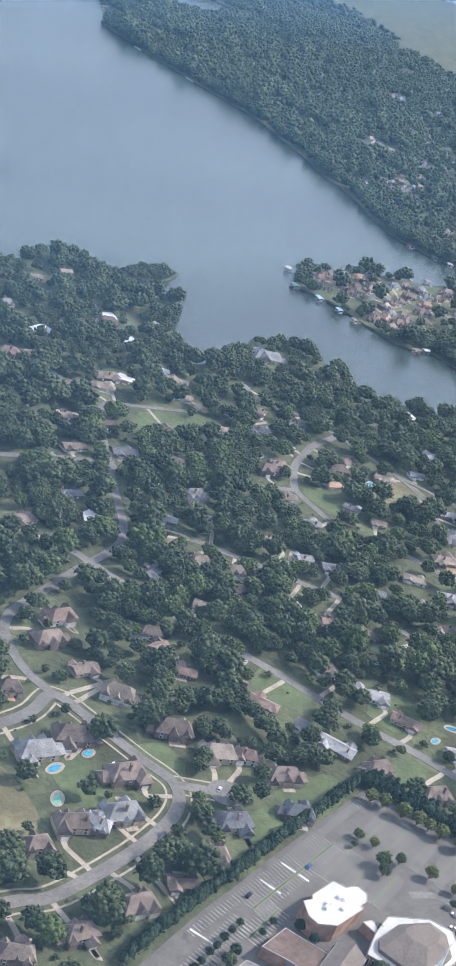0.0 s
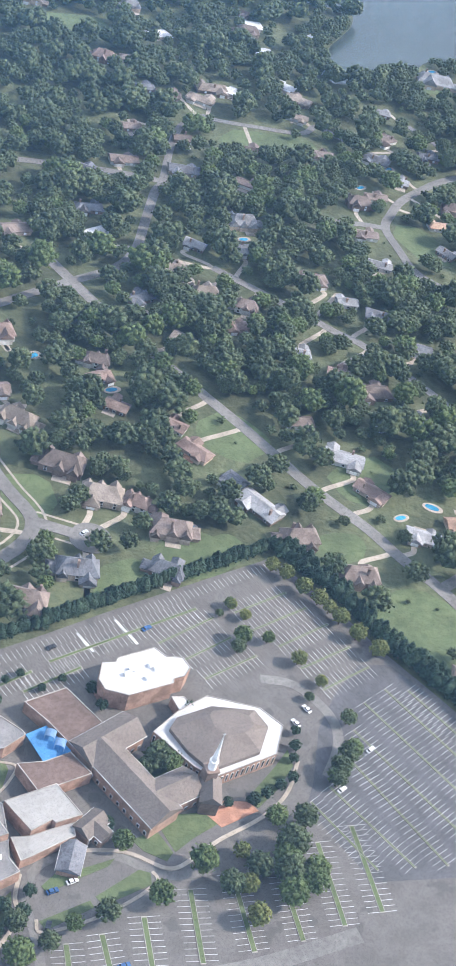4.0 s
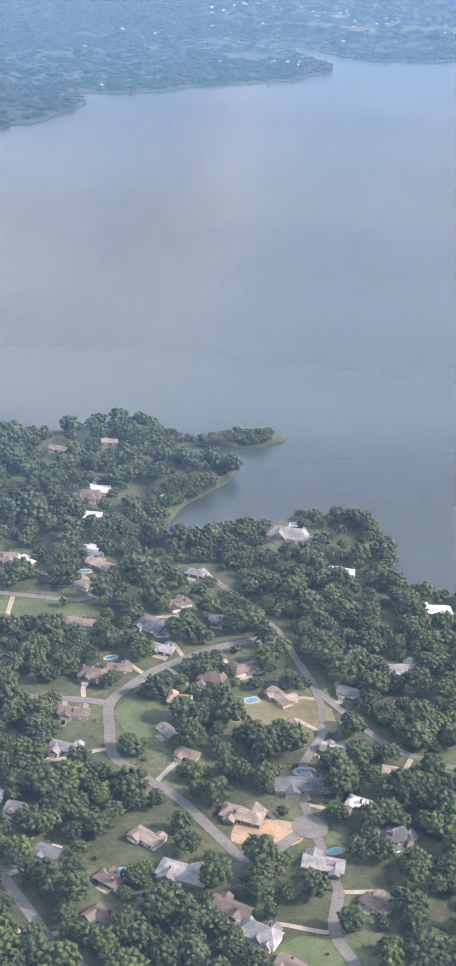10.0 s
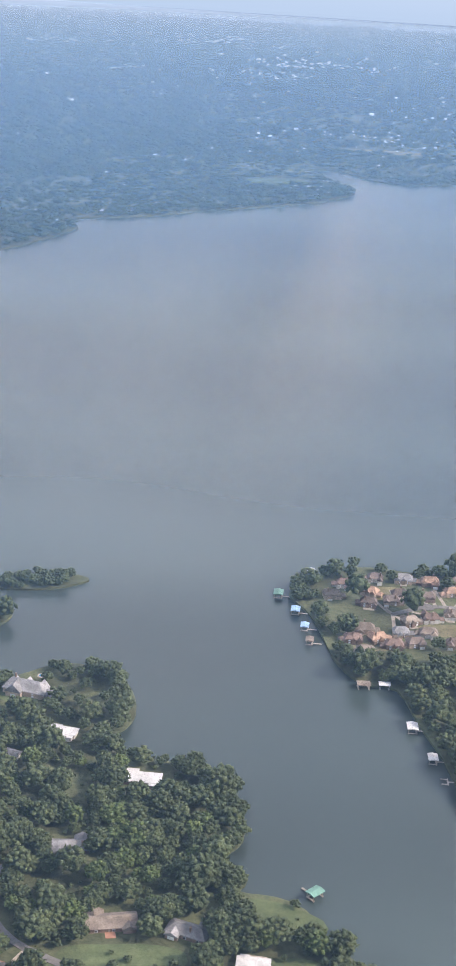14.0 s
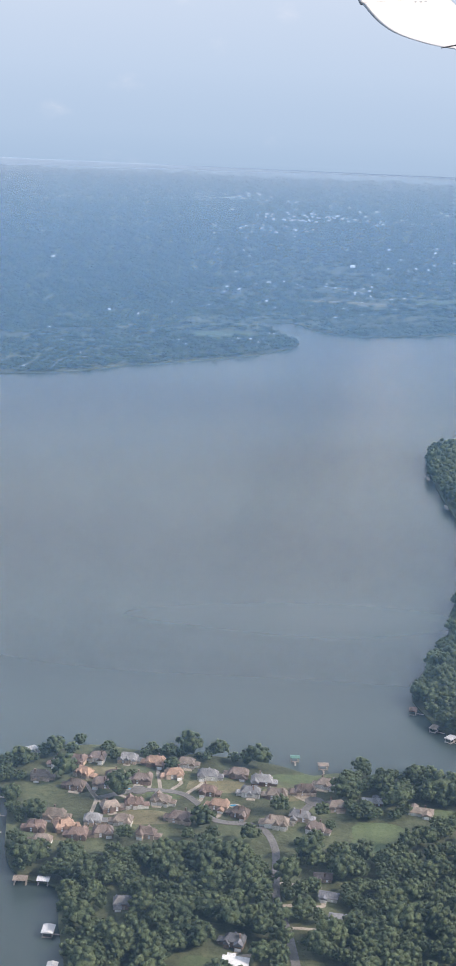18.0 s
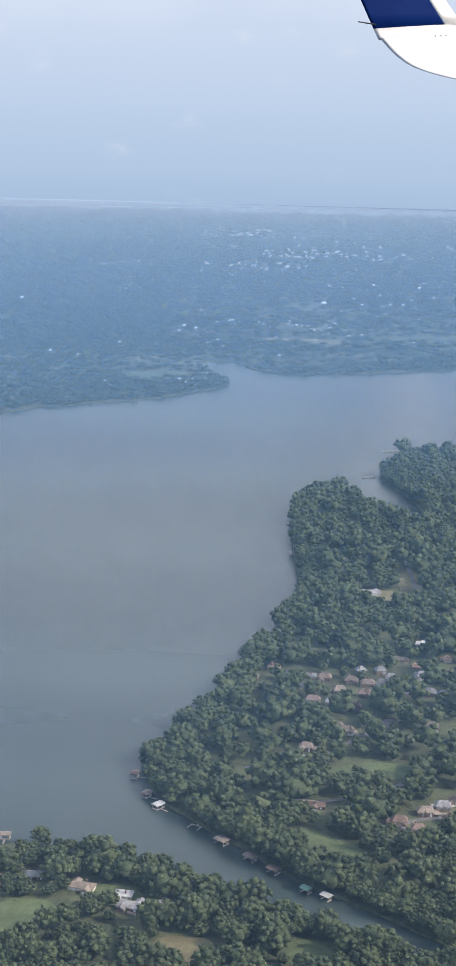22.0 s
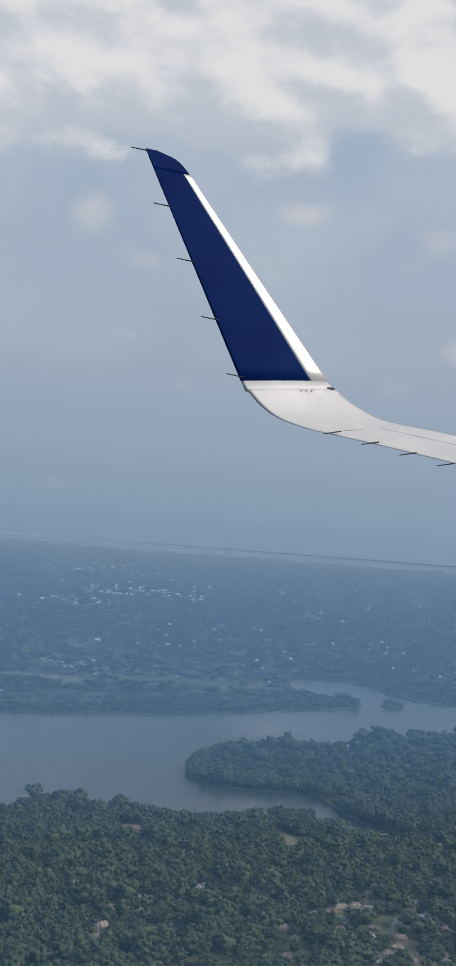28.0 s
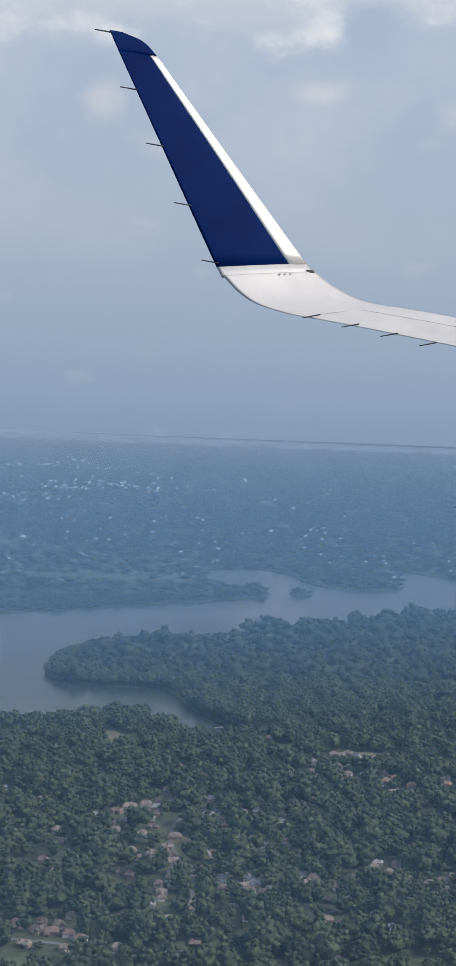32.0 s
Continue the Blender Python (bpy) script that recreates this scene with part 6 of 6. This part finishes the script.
# the suburb between the car park and the lake
pts, rs = scatter(-500, -95, 60, 475, 4.0, 1)
ok = off_shore(pts, WEST_RING, 0.8) & clear_of(pts, True, 0.82, 0.0, 1.7) & ~inside(pts, LOT) & (far_from(pts, LOT + LOT[:1]) > 6.5)
estate = inside(pts, [(-520, 60), (-434, 118), (-352, 146), (-356, 170), (-368, 195), (-376, 236), (-520, 250)])
park = inside(pts, [(-352, 146), (-325, 75), (-270, 60), (-225, 140), (-300, 180), (-350, 200)])
dense = waves(pts, 26, 3) * 0.55 + waves(pts, 9, 4) * 0.45
chance = np.where(estate, 0.52, np.where(park, 0.52, np.interp(pts[:, 1], (150, 215, 270, 330), (0.66, 0.60, 0.50, 0.44)) + 1.1 * (dense - 0.3)))
ok &= (rs.uniform(0, 1, len(pts)) < chance) & ~((pts[:, 1] < 118) & (pts[:, 0] < -352))
pts = pts[ok]
estate, park = estate[ok], park[ok]
near = (pts[:, 1] < 330)
small = near & (estate | park) & (rs.uniform(0, 1, len(pts)) < 0.65)
pale = near & ~small & (rs.uniform(0, 1, len(pts)) < 0.2)
wood("trees_garden", pts[small], rs, 2.1, FULL, "small garden trees round suburban homes", vary=0.4)
wood("trees_pale", pts[pale], rs, 2.5, FULL, "lighter green trees among darker ones", LEAF_LIGHT)
wood("trees_suburb", pts[near & ~small & ~pale], rs, 2.65, FULL, "broad green shade trees among suburban homes")
spit = (pts[:, 1] > 446) & (pts[:, 0] > -224)
wood("trees_lakeside", pts[~near & ~spit], rs, 2.45, HALF, "dense green trees along the lake shore")
pts, rs = scatter(-224, -174, 446, 472, 2.5, 41)
ok = off_shore(pts, WEST_RING, 0.5) & (rs.uniform(0, 1, len(pts)) < 0.7) & (pts[:, 0] < -180)
wood("trees_spit", pts[ok], rs, 1.6, HALF, "low bushy trees on a narrow spit", tall=1.25)
# small trees and bushes dotted over gardens and lawns
pts, rs = scatter(-470, -110, 62, 400, 5.2, 21)
ok = off_shore(pts, WEST_RING, 1.5) & clear_of(pts, False, 0.78, 0.0, 1.0) & ~inside(pts, LOT) & (far_from(pts, LOT + LOT[:1]) > 5) & (rs.uniform(0, 1, len(pts)) < 0.30) & (pts[:, 1] > 70)
pts = pts[ok]
bush = rs.uniform(0, 1, len(pts)) < 0.5
wood("garden_bushes", pts[bush], rs, 0.75, LIGHT, "rounded shrubs dotted over gardens and lawns", vary=0.4, tall=1.1)
wood("trees_young", pts[~bush], rs, 1.45, LIGHT, "young trees standing singly on lawns", vary=0.35)
# an outer belt of trees on the bank
for name, ring, box4, kinds, size, step, seed in (("trees_bank", WEST_RING, (-420, -95, 240, 475), HALF, 2.2, 3.0, 5), ("trees_point_bank", EAST_RING, (-105, 175, 290, 482), HALF, 2.1, 3.0, 6), ("trees_neck_bank", EAST_RING, (50, 500, 405, 1420), LIGHT, 3.0, 5.0, 7)):
    pts, rs = scatter(*box4, step, seed)
    edge = far_from(pts, ring)
    ok = inside(pts, ring) & (edge > 0.6) & (edge < (4.5 if step < 4 else 14)) & clear_of(pts, True, 0.8) & (waves(pts, 20, seed) > (0.42 if seed < 7 else 0.2)) & ~((pts[:, 1] > 446) & (pts[:, 1] < 475) & (pts[:, 0] > -224) & (pts[:, 0] < -160))
    wood(name, pts[ok], rs, size, kinds, "trees leaning over the lake bank")
# the wooded point
pts, rs = scatter(-100, 205, 260, 484, 4.2, 8)
ok = off_shore(pts, EAST_RING, 1.0) & clear_of(pts, True, 0.9, 4.0)
tip = (pts[:, 0] < 22) & (pts[:, 1] > 402 + 0.12 * pts[:, 0])
ok &= rs.uniform(0, 1, len(pts)) < np.where(tip, 0.30, 0.72 + 0.9 * (waves(pts, 18, 9) - 0.3))
wood("trees_point", pts[ok], rs, 2.9, HALF, "dense round-crowned woodland on the point")
# the neck and the hills behind it
pts, rs = scatter(55, 700, 484, 760, 5.6, 10)
ok = off_shore(pts, EAST_RING, 1.0) & clear_of(pts, True, 0.85, 4.0) & (rs.uniform(0, 1, len(pts)) < np.where((pts[:, 0] < 245) & (pts[:, 1] > 535) & (pts[:, 1] < 640) & (pts[:, 0] > 90), 0.58, 0.55 + 1.0 * (waves(pts, 24, 11) - 0.25))) & (pts[:, 0] < np.where(pts[:, 1] < 640, 300 + (pts[:, 1] - 484) * 1.6, 600))
wood("trees_neck", pts[ok], rs, 3.8, LIGHT, "woodland among streets on the neck of land")
pts, rs = scatter(110, 740, 760, 1240, 6.5, 12)
ok = off_shore(pts, EAST_RING, 1.5) & clear_of(pts, True, 0.85, 5.0) & (rs.uniform(0, 1, len(pts)) < 0.72 + 0.9 * (waves(pts, 40, 13) - 0.3)) & (pts[:, 0] < 610 + (pts[:, 1] - 700) * 0.2)
wood("trees_hills", pts[ok], rs, 4.2, LIGHT, "thick woodland on the far side of the neck")
pts, rs = scatter(320, 900, 1200, 1740, 10, 14)
ok = off_shore(pts, EAST_RING, 3) & clear_of(pts, True, 0.8) & (rs.uniform(0, 1, len(pts)) < 0.8) & (pts[:, 0] < 720 + (pts[:, 1] - 1100) * 0.2)
wood("trees_headland", pts[ok], rs, 5.6, PLAIN, "hazy woodland on the farther headland", LEAF_FAR, tall=1.2)
pts, rs = scatter(548, 574, 1724, 1738, 4.5, 44)
pts = pts[inside(pts, ISLET)]
wood("trees_islet", pts, rs, 3.0, LIGHT, "a few trees on a small islet", LEAF_FAR)
# beyond the lake the woods run on to the horizon
for k, (y0, y1, x0, x1, step, size) in enumerate(((1050, 1700, -420, 560, 8, 4.4), (1700, 2500, -450, 950, 12, 6.6), (2500, 3500, -600, 1100, 18, 10), (3500, 4900, -900, 1450, 28, 13))):
    pts, rs = scatter(x0, x1, y0, y1, step, 15 + k)
    ok = off_shore(pts, FAR_RING, size * 0.3) & clear_of(pts) & (rs.uniform(0, 1, len(pts)) < 0.55 + 0.9 * (waves(pts, 70 + 50 * k, 30 + k) - 0.2))
    wood("trees_far", pts[ok], rs, size, PLAIN, "hazy blue-green woods stretching to the horizon", LEAF_FAR, tall=0.62)


# pale roofs and clearings that glint through the far woods
bm_v, bm_f, n = [], [], 0
rs = np.random.RandomState(77)
UNIT = np.array([(-1, -1, 0), (1, -1, 0), (1, 1, 0), (-1, 1, 0), (-1, -1, 1), (1, -1, 1), (1, 1, 1), (-1, 1, 1), (-1, 0, 1.6), (1, 0, 1.6)], float)
UNIT_F = np.array([(0, 1, 5), (0, 5, 4), (1, 2, 6), (1, 6, 5), (2, 3, 7), (2, 7, 6), (3, 0, 4), (3, 4, 7), (4, 5, 9), (4, 9, 8), (6, 7, 8), (6, 8, 9), (5, 6, 9), (7, 4, 8)])
for cx, cy, spread, count, size in ((-245, 1095, 14, 10, 3), (-215, 1180, 12, 8, 3), (-160, 1236, 26, 14, 3), (-90, 1290, 26, 12, 3), (20, 1370, 22, 10, 3.5), (-120, 1330, 90, 26, 4), (60, 1500, 60, 14, 4), (20, 1440, 20, 8, 5), (130, 1760, 110, 34, 6), (280, 1820, 120, 26, 6),
                                    (-250, 1700, 250, 30, 6), (40, 1900, 26, 22, 6), (140, 1900, 50, 20, 6), (386, 2090, 60, 40, 6), (460, 1900, 40, 26, 6), (338, 1987, 50, 20, 6), (170, 1830, 30, 16, 6), (700, 2020, 50, 30, 7), (-164, 2720, 40, 14, 11), (93, 2776, 60, 44, 10), (170, 3080, 60, 34, 14), (300, 3020, 60, 24, 12), (52, 2660, 40, 40, 9),
                                    (147, 2953, 30, 30, 14), (-352, 3325, 60, 26, 15), (39, 3711, 90, 24, 18), (393, 4285, 160, 26, 24), (-300, 4300, 120, 16, 24), (3, 3527, 50, 18, 18), (100, 2500, 500, 60, 9), (380, 2350, 160, 40, 9), (560, 2700, 300, 40, 10), (200, 3300, 600, 50, 14), (700, 3400, 500, 40, 15), (800, 2100, 200, 24, 8), (-150, 3600, 300, 26, 16), (500, 4100, 900, 46, 20)):
    for _ in range(count):
        p = np.array([rs.normal(cx, spread), rs.normal(cy, spread * 0.8)])
        if not inside(p[None], FAR_RING)[0]:
            continue
        a, k = rs.uniform(0, 3.14), 0.21 * size * rs.uniform(0.35, 1.3)
        q = UNIT * np.array([k, k * rs.uniform(0.4, 0.7), k * 0.6])
        q = np.c_[q[:, 0] * math.cos(a) - q[:, 1] * math.sin(a) + p[0], q[:, 0] * math.sin(a) + q[:, 1] * math.cos(a) + p[1], q[:, 2] + G + size * 0.75]
        bm_v.append(q)
        bm_f.append(UNIT_F + n)
        n += len(q)
tagged(link("far_buildings", big_mesh("far_buildings", np.vstack(bm_v), np.vstack(bm_f), ROOFS["W"], False)), "pale far-off roofs among hazy woods", "buildings", kind="stuff")


# ---- single trees near the car park ----
def tree_kind(name, seed, kind, material, label, category="tree"):
    ob = thing(name, label, category, (-460, 40, G), 0, "trees by the car park")
    bm = bmesh.new()
    tube(bm, (0, 0, -0.1), (0, 0, 1.1), 0.17, 0.11, 7)
    rs = random.Random(seed)
    for a in range(4):
        t = a * 1.57 + rs.uniform(-0.4, 0.4)
        tube(bm, (0, 0, 0.7 + 0.1 * a), (0.8 * math.cos(t), 0.8 * math.sin(t), 1.5 + rs.uniform(0, 0.5)), 0.07, 0.03, 5)
    part("trunk", bm, BARK, ob)
    v, f = kind
    me = big_mesh("crown", v * np.array([1.55, 1.55, 1.55]) + np.array([0, 0, 0.45]), f, material)
    link("crown", me, ob)
    return ob


OAKS = [tree_kind("shade_tree", i, crown(100 + i, 60, 120), LEAF_LIGHT if i % 2 else LEAF, "round green shade tree beside the car park") for i in range(4)]
GOLD = [tree_kind("yellowing_tree", i, crown(120 + i, 50, 110), LEAF_YELLOW, "small tree turning yellow on a car park island") for i in range(2)]
PINES = [tree_kind("evergreen", i, crown(140 + i, 40, 90, pointed=True), LEAF_PINE, "dark dense evergreen in a tall screening hedge") for i in range(3)]
BUSH = [tree_kind("shrub", i, crown(160 + i, 30, 50), LEAF_PINE, "clipped dark green shrub by a wall", "shrub") for i in range(2)]
rs = random.Random(4)


def set_tree(kinds, x, y, size, tall=1.0):
    copy_thing(rs.choice(kinds), pose(x, y, G, 0, 0, rs.uniform(0, 360)) @ Matrix.Diagonal((size, size, size * tall, 1)))


for x, y, s in ((-395.5, 75.0, 1.5), (-404.9, 70.5, 1.3), (-414.7, 69.4, 1.2), (-420.6, 68.9, 0.9), (-378.2, 75, 1.7), (-361.8, 89.0, 1.25), (-373.5, 80, 1.3), (-431.2, 65.0, 1.5), (-354.9, 100.2, 0.95), (-358.8, 92.0, 1.2),
                (-363.3, 86.8, 1.0), (-363.1, 122.7, 0.8), (-360.4, 107.0, 0.6), (-370.5, 121.3, 0.9), (-370.7, 131.2, 0.5), (-367.7, 133.3, 0.7), (-368.6, 123.7, 1.1), (-392, 70, 1.3), (-386, 72, 1.4), (-381, 70, 1.6), (-376, 69, 1.4),
                (-430, 71, 1.1), (-436, 68, 1.2), (-425.5, 66.5, 1.0), (-396.4, 97.4, 1.5), (-394.2, 96.0, 1.2), (-399.5, 96.2, 1.0), (-380.4, 72.5, 1.5), (-382.3, 65.4, 1.6), (-378.7, 81.2, 1.2), (-377.5, 67, 1.5), (-408, 82, 1.1), (-447, 106.5, 1.1), (-425.5, 114.2, 0.9), (-452.5, 103.5, 1.3), (-464, 92, 1.4), (-463, 84, 1.2), (-357.7, 92.5, 1.2), (-363.5, 87.8, 0.9)):
    set_tree(OAKS, x, y, s * 1.18)
for x, y, s in ((-354.2, 142.2, 0.95), (-352.0, 139.4, 1.0), (-349.8, 134.9, 1.1), (-347.6, 131.3, 1.05), (-346.2, 128.6, 0.9), (-345.0, 125.4, 1.05), (-343.2, 120.6, 1.1), (-340.6, 115.6, 1.15), (-365.6, 129.5, 0.7), (-358.9, 116.2, 0.95), (-356.4, 110.1, 0.75),
                (-389.1, 69.4, 1.1), (-389.7, 63.2, 1.2), (-387.6, 76.1, 0.9), (-367.5, 132.8, 0.7)):
    set_tree(GOLD, x, y, s * 1.2)
# two screening hedges: one along the car park's side, one behind the gardens
for line, count, size, lanes in ((rounded([(-350.5, 148), (-342.8, 132.9), (-336.6, 117.1), (-330.2, 104.6), (-324.2, 91.6), (-318, 76.1), (-311, 58)], 8), 52, 1.25, 2), (rounded([(-446, 123.6), (-430, 128.4), (-417, 131.8), (-403, 135.4), (-390, 139.2), (-375, 142.8), (-362, 146.2), (-352, 149)], 8), 56, 1.0, 2)):
    for lane in range(lanes):
        for i in range(count):
            u = (i + 0.5 * lane) / count * (len(line) - 1)
            p = line[int(u)] * (1 - u % 1) + line[min(int(u) + 1, len(line) - 1)] * (u % 1)
            set_tree(PINES, p[0] + rs.uniform(-0.4, 0.4) + lane * 1.7, p[1] + rs.uniform(-0.4, 0.4) + lane * 0.7, size * rs.uniform(0.8, 1.2), rs.uniform(0.9, 1.15))
for x, y, s in ((-368.2, 96.2, 0.8), (-369.6, 93.6, 0.7), (-366.6, 99.6, 0.7), (-381.1, 86.0, 0.9), (-374.7, 88.2, 0.8), (-371.6, 89.4, 0.8), (-378, 87, 0.8), (-386, 86.6, 0.7), (-399.5, 107.5, 0.8), (-403.2, 116, 0.9), (-402.4, 112, 0.8), (-386, 108, 1.0), (-394, 100.5, 1.0),
                (-392.5, 101.5, 0.9), (-411, 84.6, 0.9), (-409.4, 86.4, 0.9), (-431, 74.8, 0.9), (-428, 73, 0.9), (-426, 76.5, 0.8), (-433, 70.4, 0.8), (-422, 116, 0.9), (-431, 111, 0.9), (-436, 115.0, 0.6), (-433.4, 115.8, 0.7), (-430.6, 116.8, 0.6), (-427.6, 117.9, 0.7), (-424.8, 118.8, 0.6), (-421.8, 119.9, 0.7), (-418.8, 120.9, 0.6), (-415.6, 122.0, 0.6), (-412.5, 118, 0.6), (-408, 119.5, 0.6)):
    set_tree(BUSH, x, y, s)
for ob in OAKS + GOLD + PINES + BUSH:
    for o in (*ob.children_recursive, ob):
        bpy.data.objects.remove(o)


# ---- the aircraft's wing tip ----
def aircraft_wing():
    """An upswept wing tip: sections along the span, each from trailing to leading edge with a rounded, tapering profile."""
    ob = thing("aircraft_wing", "white aircraft wing with upswept blue winglet against the sky", "aircraft wing", (408, 4780, 600))
    ob.scale = (322,) * 3
    # stations from tip to root: trailing edge, leading edge, thickness
    ST = [((-1.166, 2.325), (-1.042, 2.324), 0.01), ((-1.134, 2.256), (-0.839, 2.264), 0.02), ((-1.069, 2.124), (-0.688, 2.127), 0.03), ((-0.947, 1.88), (-0.465, 1.853), 0.04), ((-0.575, 1.14), (0.189, 1.049), 0.055), ((0.0, 0.0), (0.948, 0.11), 0.08), ((0.074, -0.091), (1.048, 0.027), 0.09), ((0.234, -0.247), (1.245, -0.111), 0.1), ((0.428, -0.36), (1.532, -0.235), 0.11), ((0.731, -0.443), (1.8, -0.288), 0.12), ((0.998, -0.483), (2.065, -0.316), 0.14), ((1.564, -0.567), (2.73, -0.404), 0.17), ((2.631, -0.741), (3.795, -0.552), 0.22), ((4.099, -0.989), (5.391, -0.768), 0.28), ((7.7, -1.80), (9.6, -1.74), 0.40)]
    fine = rounded([(*a, *b, c) for a, b, c in ST], 6)
    ring_n = 14

    def skin(rows, u0, u1, lift=1.0):
        """The skin over a run of stations, between two parts of the chord (0 trailing, 1 leading)."""
        bm = bmesh.new()
        rings = []
        for tx, tz, lx, lz, th in rows:
            ring = []
            chord = Vector((lx - tx, 0, lz - tz))
            flat = Vector((0, 1, 0))
            side = Vector((-chord.z, 0, chord.x)).normalized()
            out = (flat * 0.8 - side * 0.2).normalized()
            for k in range(ring_n):
                a = k / ring_n * math.tau
                u = u0 + (u1 - u0) * (0.5 - 0.5 * math.cos(a))
                v = math.sin(a) * th * 0.32 * lift * (math.sqrt(max(0.0, 1 - u) + 0.02) * (0.25 + u) * 1.5)
                ring.append(bm.verts.new(Vector((tx, 0, tz)) + chord * u + flat * chord.length * u * 0.6 + out * v))
            rings.append(ring)
        for a, b in zip(rings[:-1], rings[1:]):
            for k in range(ring_n):
                f = bm.faces.new((a[k], a[(k + 1) % ring_n], b[(k + 1) % ring_n], b[k]))
                f.smooth = True
        bm.faces.new(rings[0])
        bm.faces.new(rings[-1][::-1])
        return bm

    root, tip = 30, 12
    part("winglet_tip", skin(fine[0:tip + 1], 0.0, 1.0), WING_BLUE, ob, "deep blue rounded winglet tip")
    part("winglet_skin", skin(fine[tip:root + 1], 0.0, 0.80), WING_BLUE, ob, "deep blue painted winglet")
    part("winglet_edge", skin(fine[tip:root + 1], 0.802, 1.0), WING_BARE, ob, "bright bare metal leading edge")
    part("wing_skin", skin(fine[root:], 0.0, 1.0), WING_WHITE, ob, "white painted wing")
    part("flap_gap", skin(fine[58:], 0.592, 0.608, 1.06), WING_GAP, ob, "dark gap ahead of the aileron")
    part("lower_gap", skin([fine[58], fine[58] * 0.88 + fine[59] * 0.12], 0.08, 0.60, 1.05), WING_GAP, ob)
    part("tip_light", skin(fine[31:35], 0.93, 1.02, 1.7), WING_GAP, ob, "dark glazed navigation light")
    for i, (x, z) in enumerate(((-1.165, 2.312), (-0.889, 1.754), (-0.607, 1.203), (-0.308, 0.621), (-0.005, 0.052), (1.05, -0.46), (1.45, -0.54), (1.85, -0.62), (2.25, -0.70))):
        bm = bmesh.new()
        tube(bm, (x - 0.15, 0.0, z + 0.012 if i < 5 else z - 0.02), (x + 0.03, 0.0, z - 0.012 if i < 5 else z + 0.02), 0.006, 0.008, 6)
        part("static_wick", bm, WING_GAP, ob)
    for row in range(3):
        for i in range(12):
            tx, tz, lx, lz, th = fine[31 + i]
            u = 0.62 + 0.06 * row
            chord = Vector((lx - tx, 0, lz - tz))
            rivet = part("rivet", boxed((-0.0016, 0.0016, -0.012, 0.012, -0.0016, 0.0016)), WING_WHITE, ob)
            rivet.location = Vector((tx, 0, tz)) + chord * u + Vector((0, chord.length * u * 0.6 - 0.05, 0))
    return ob


aircraft_wing()
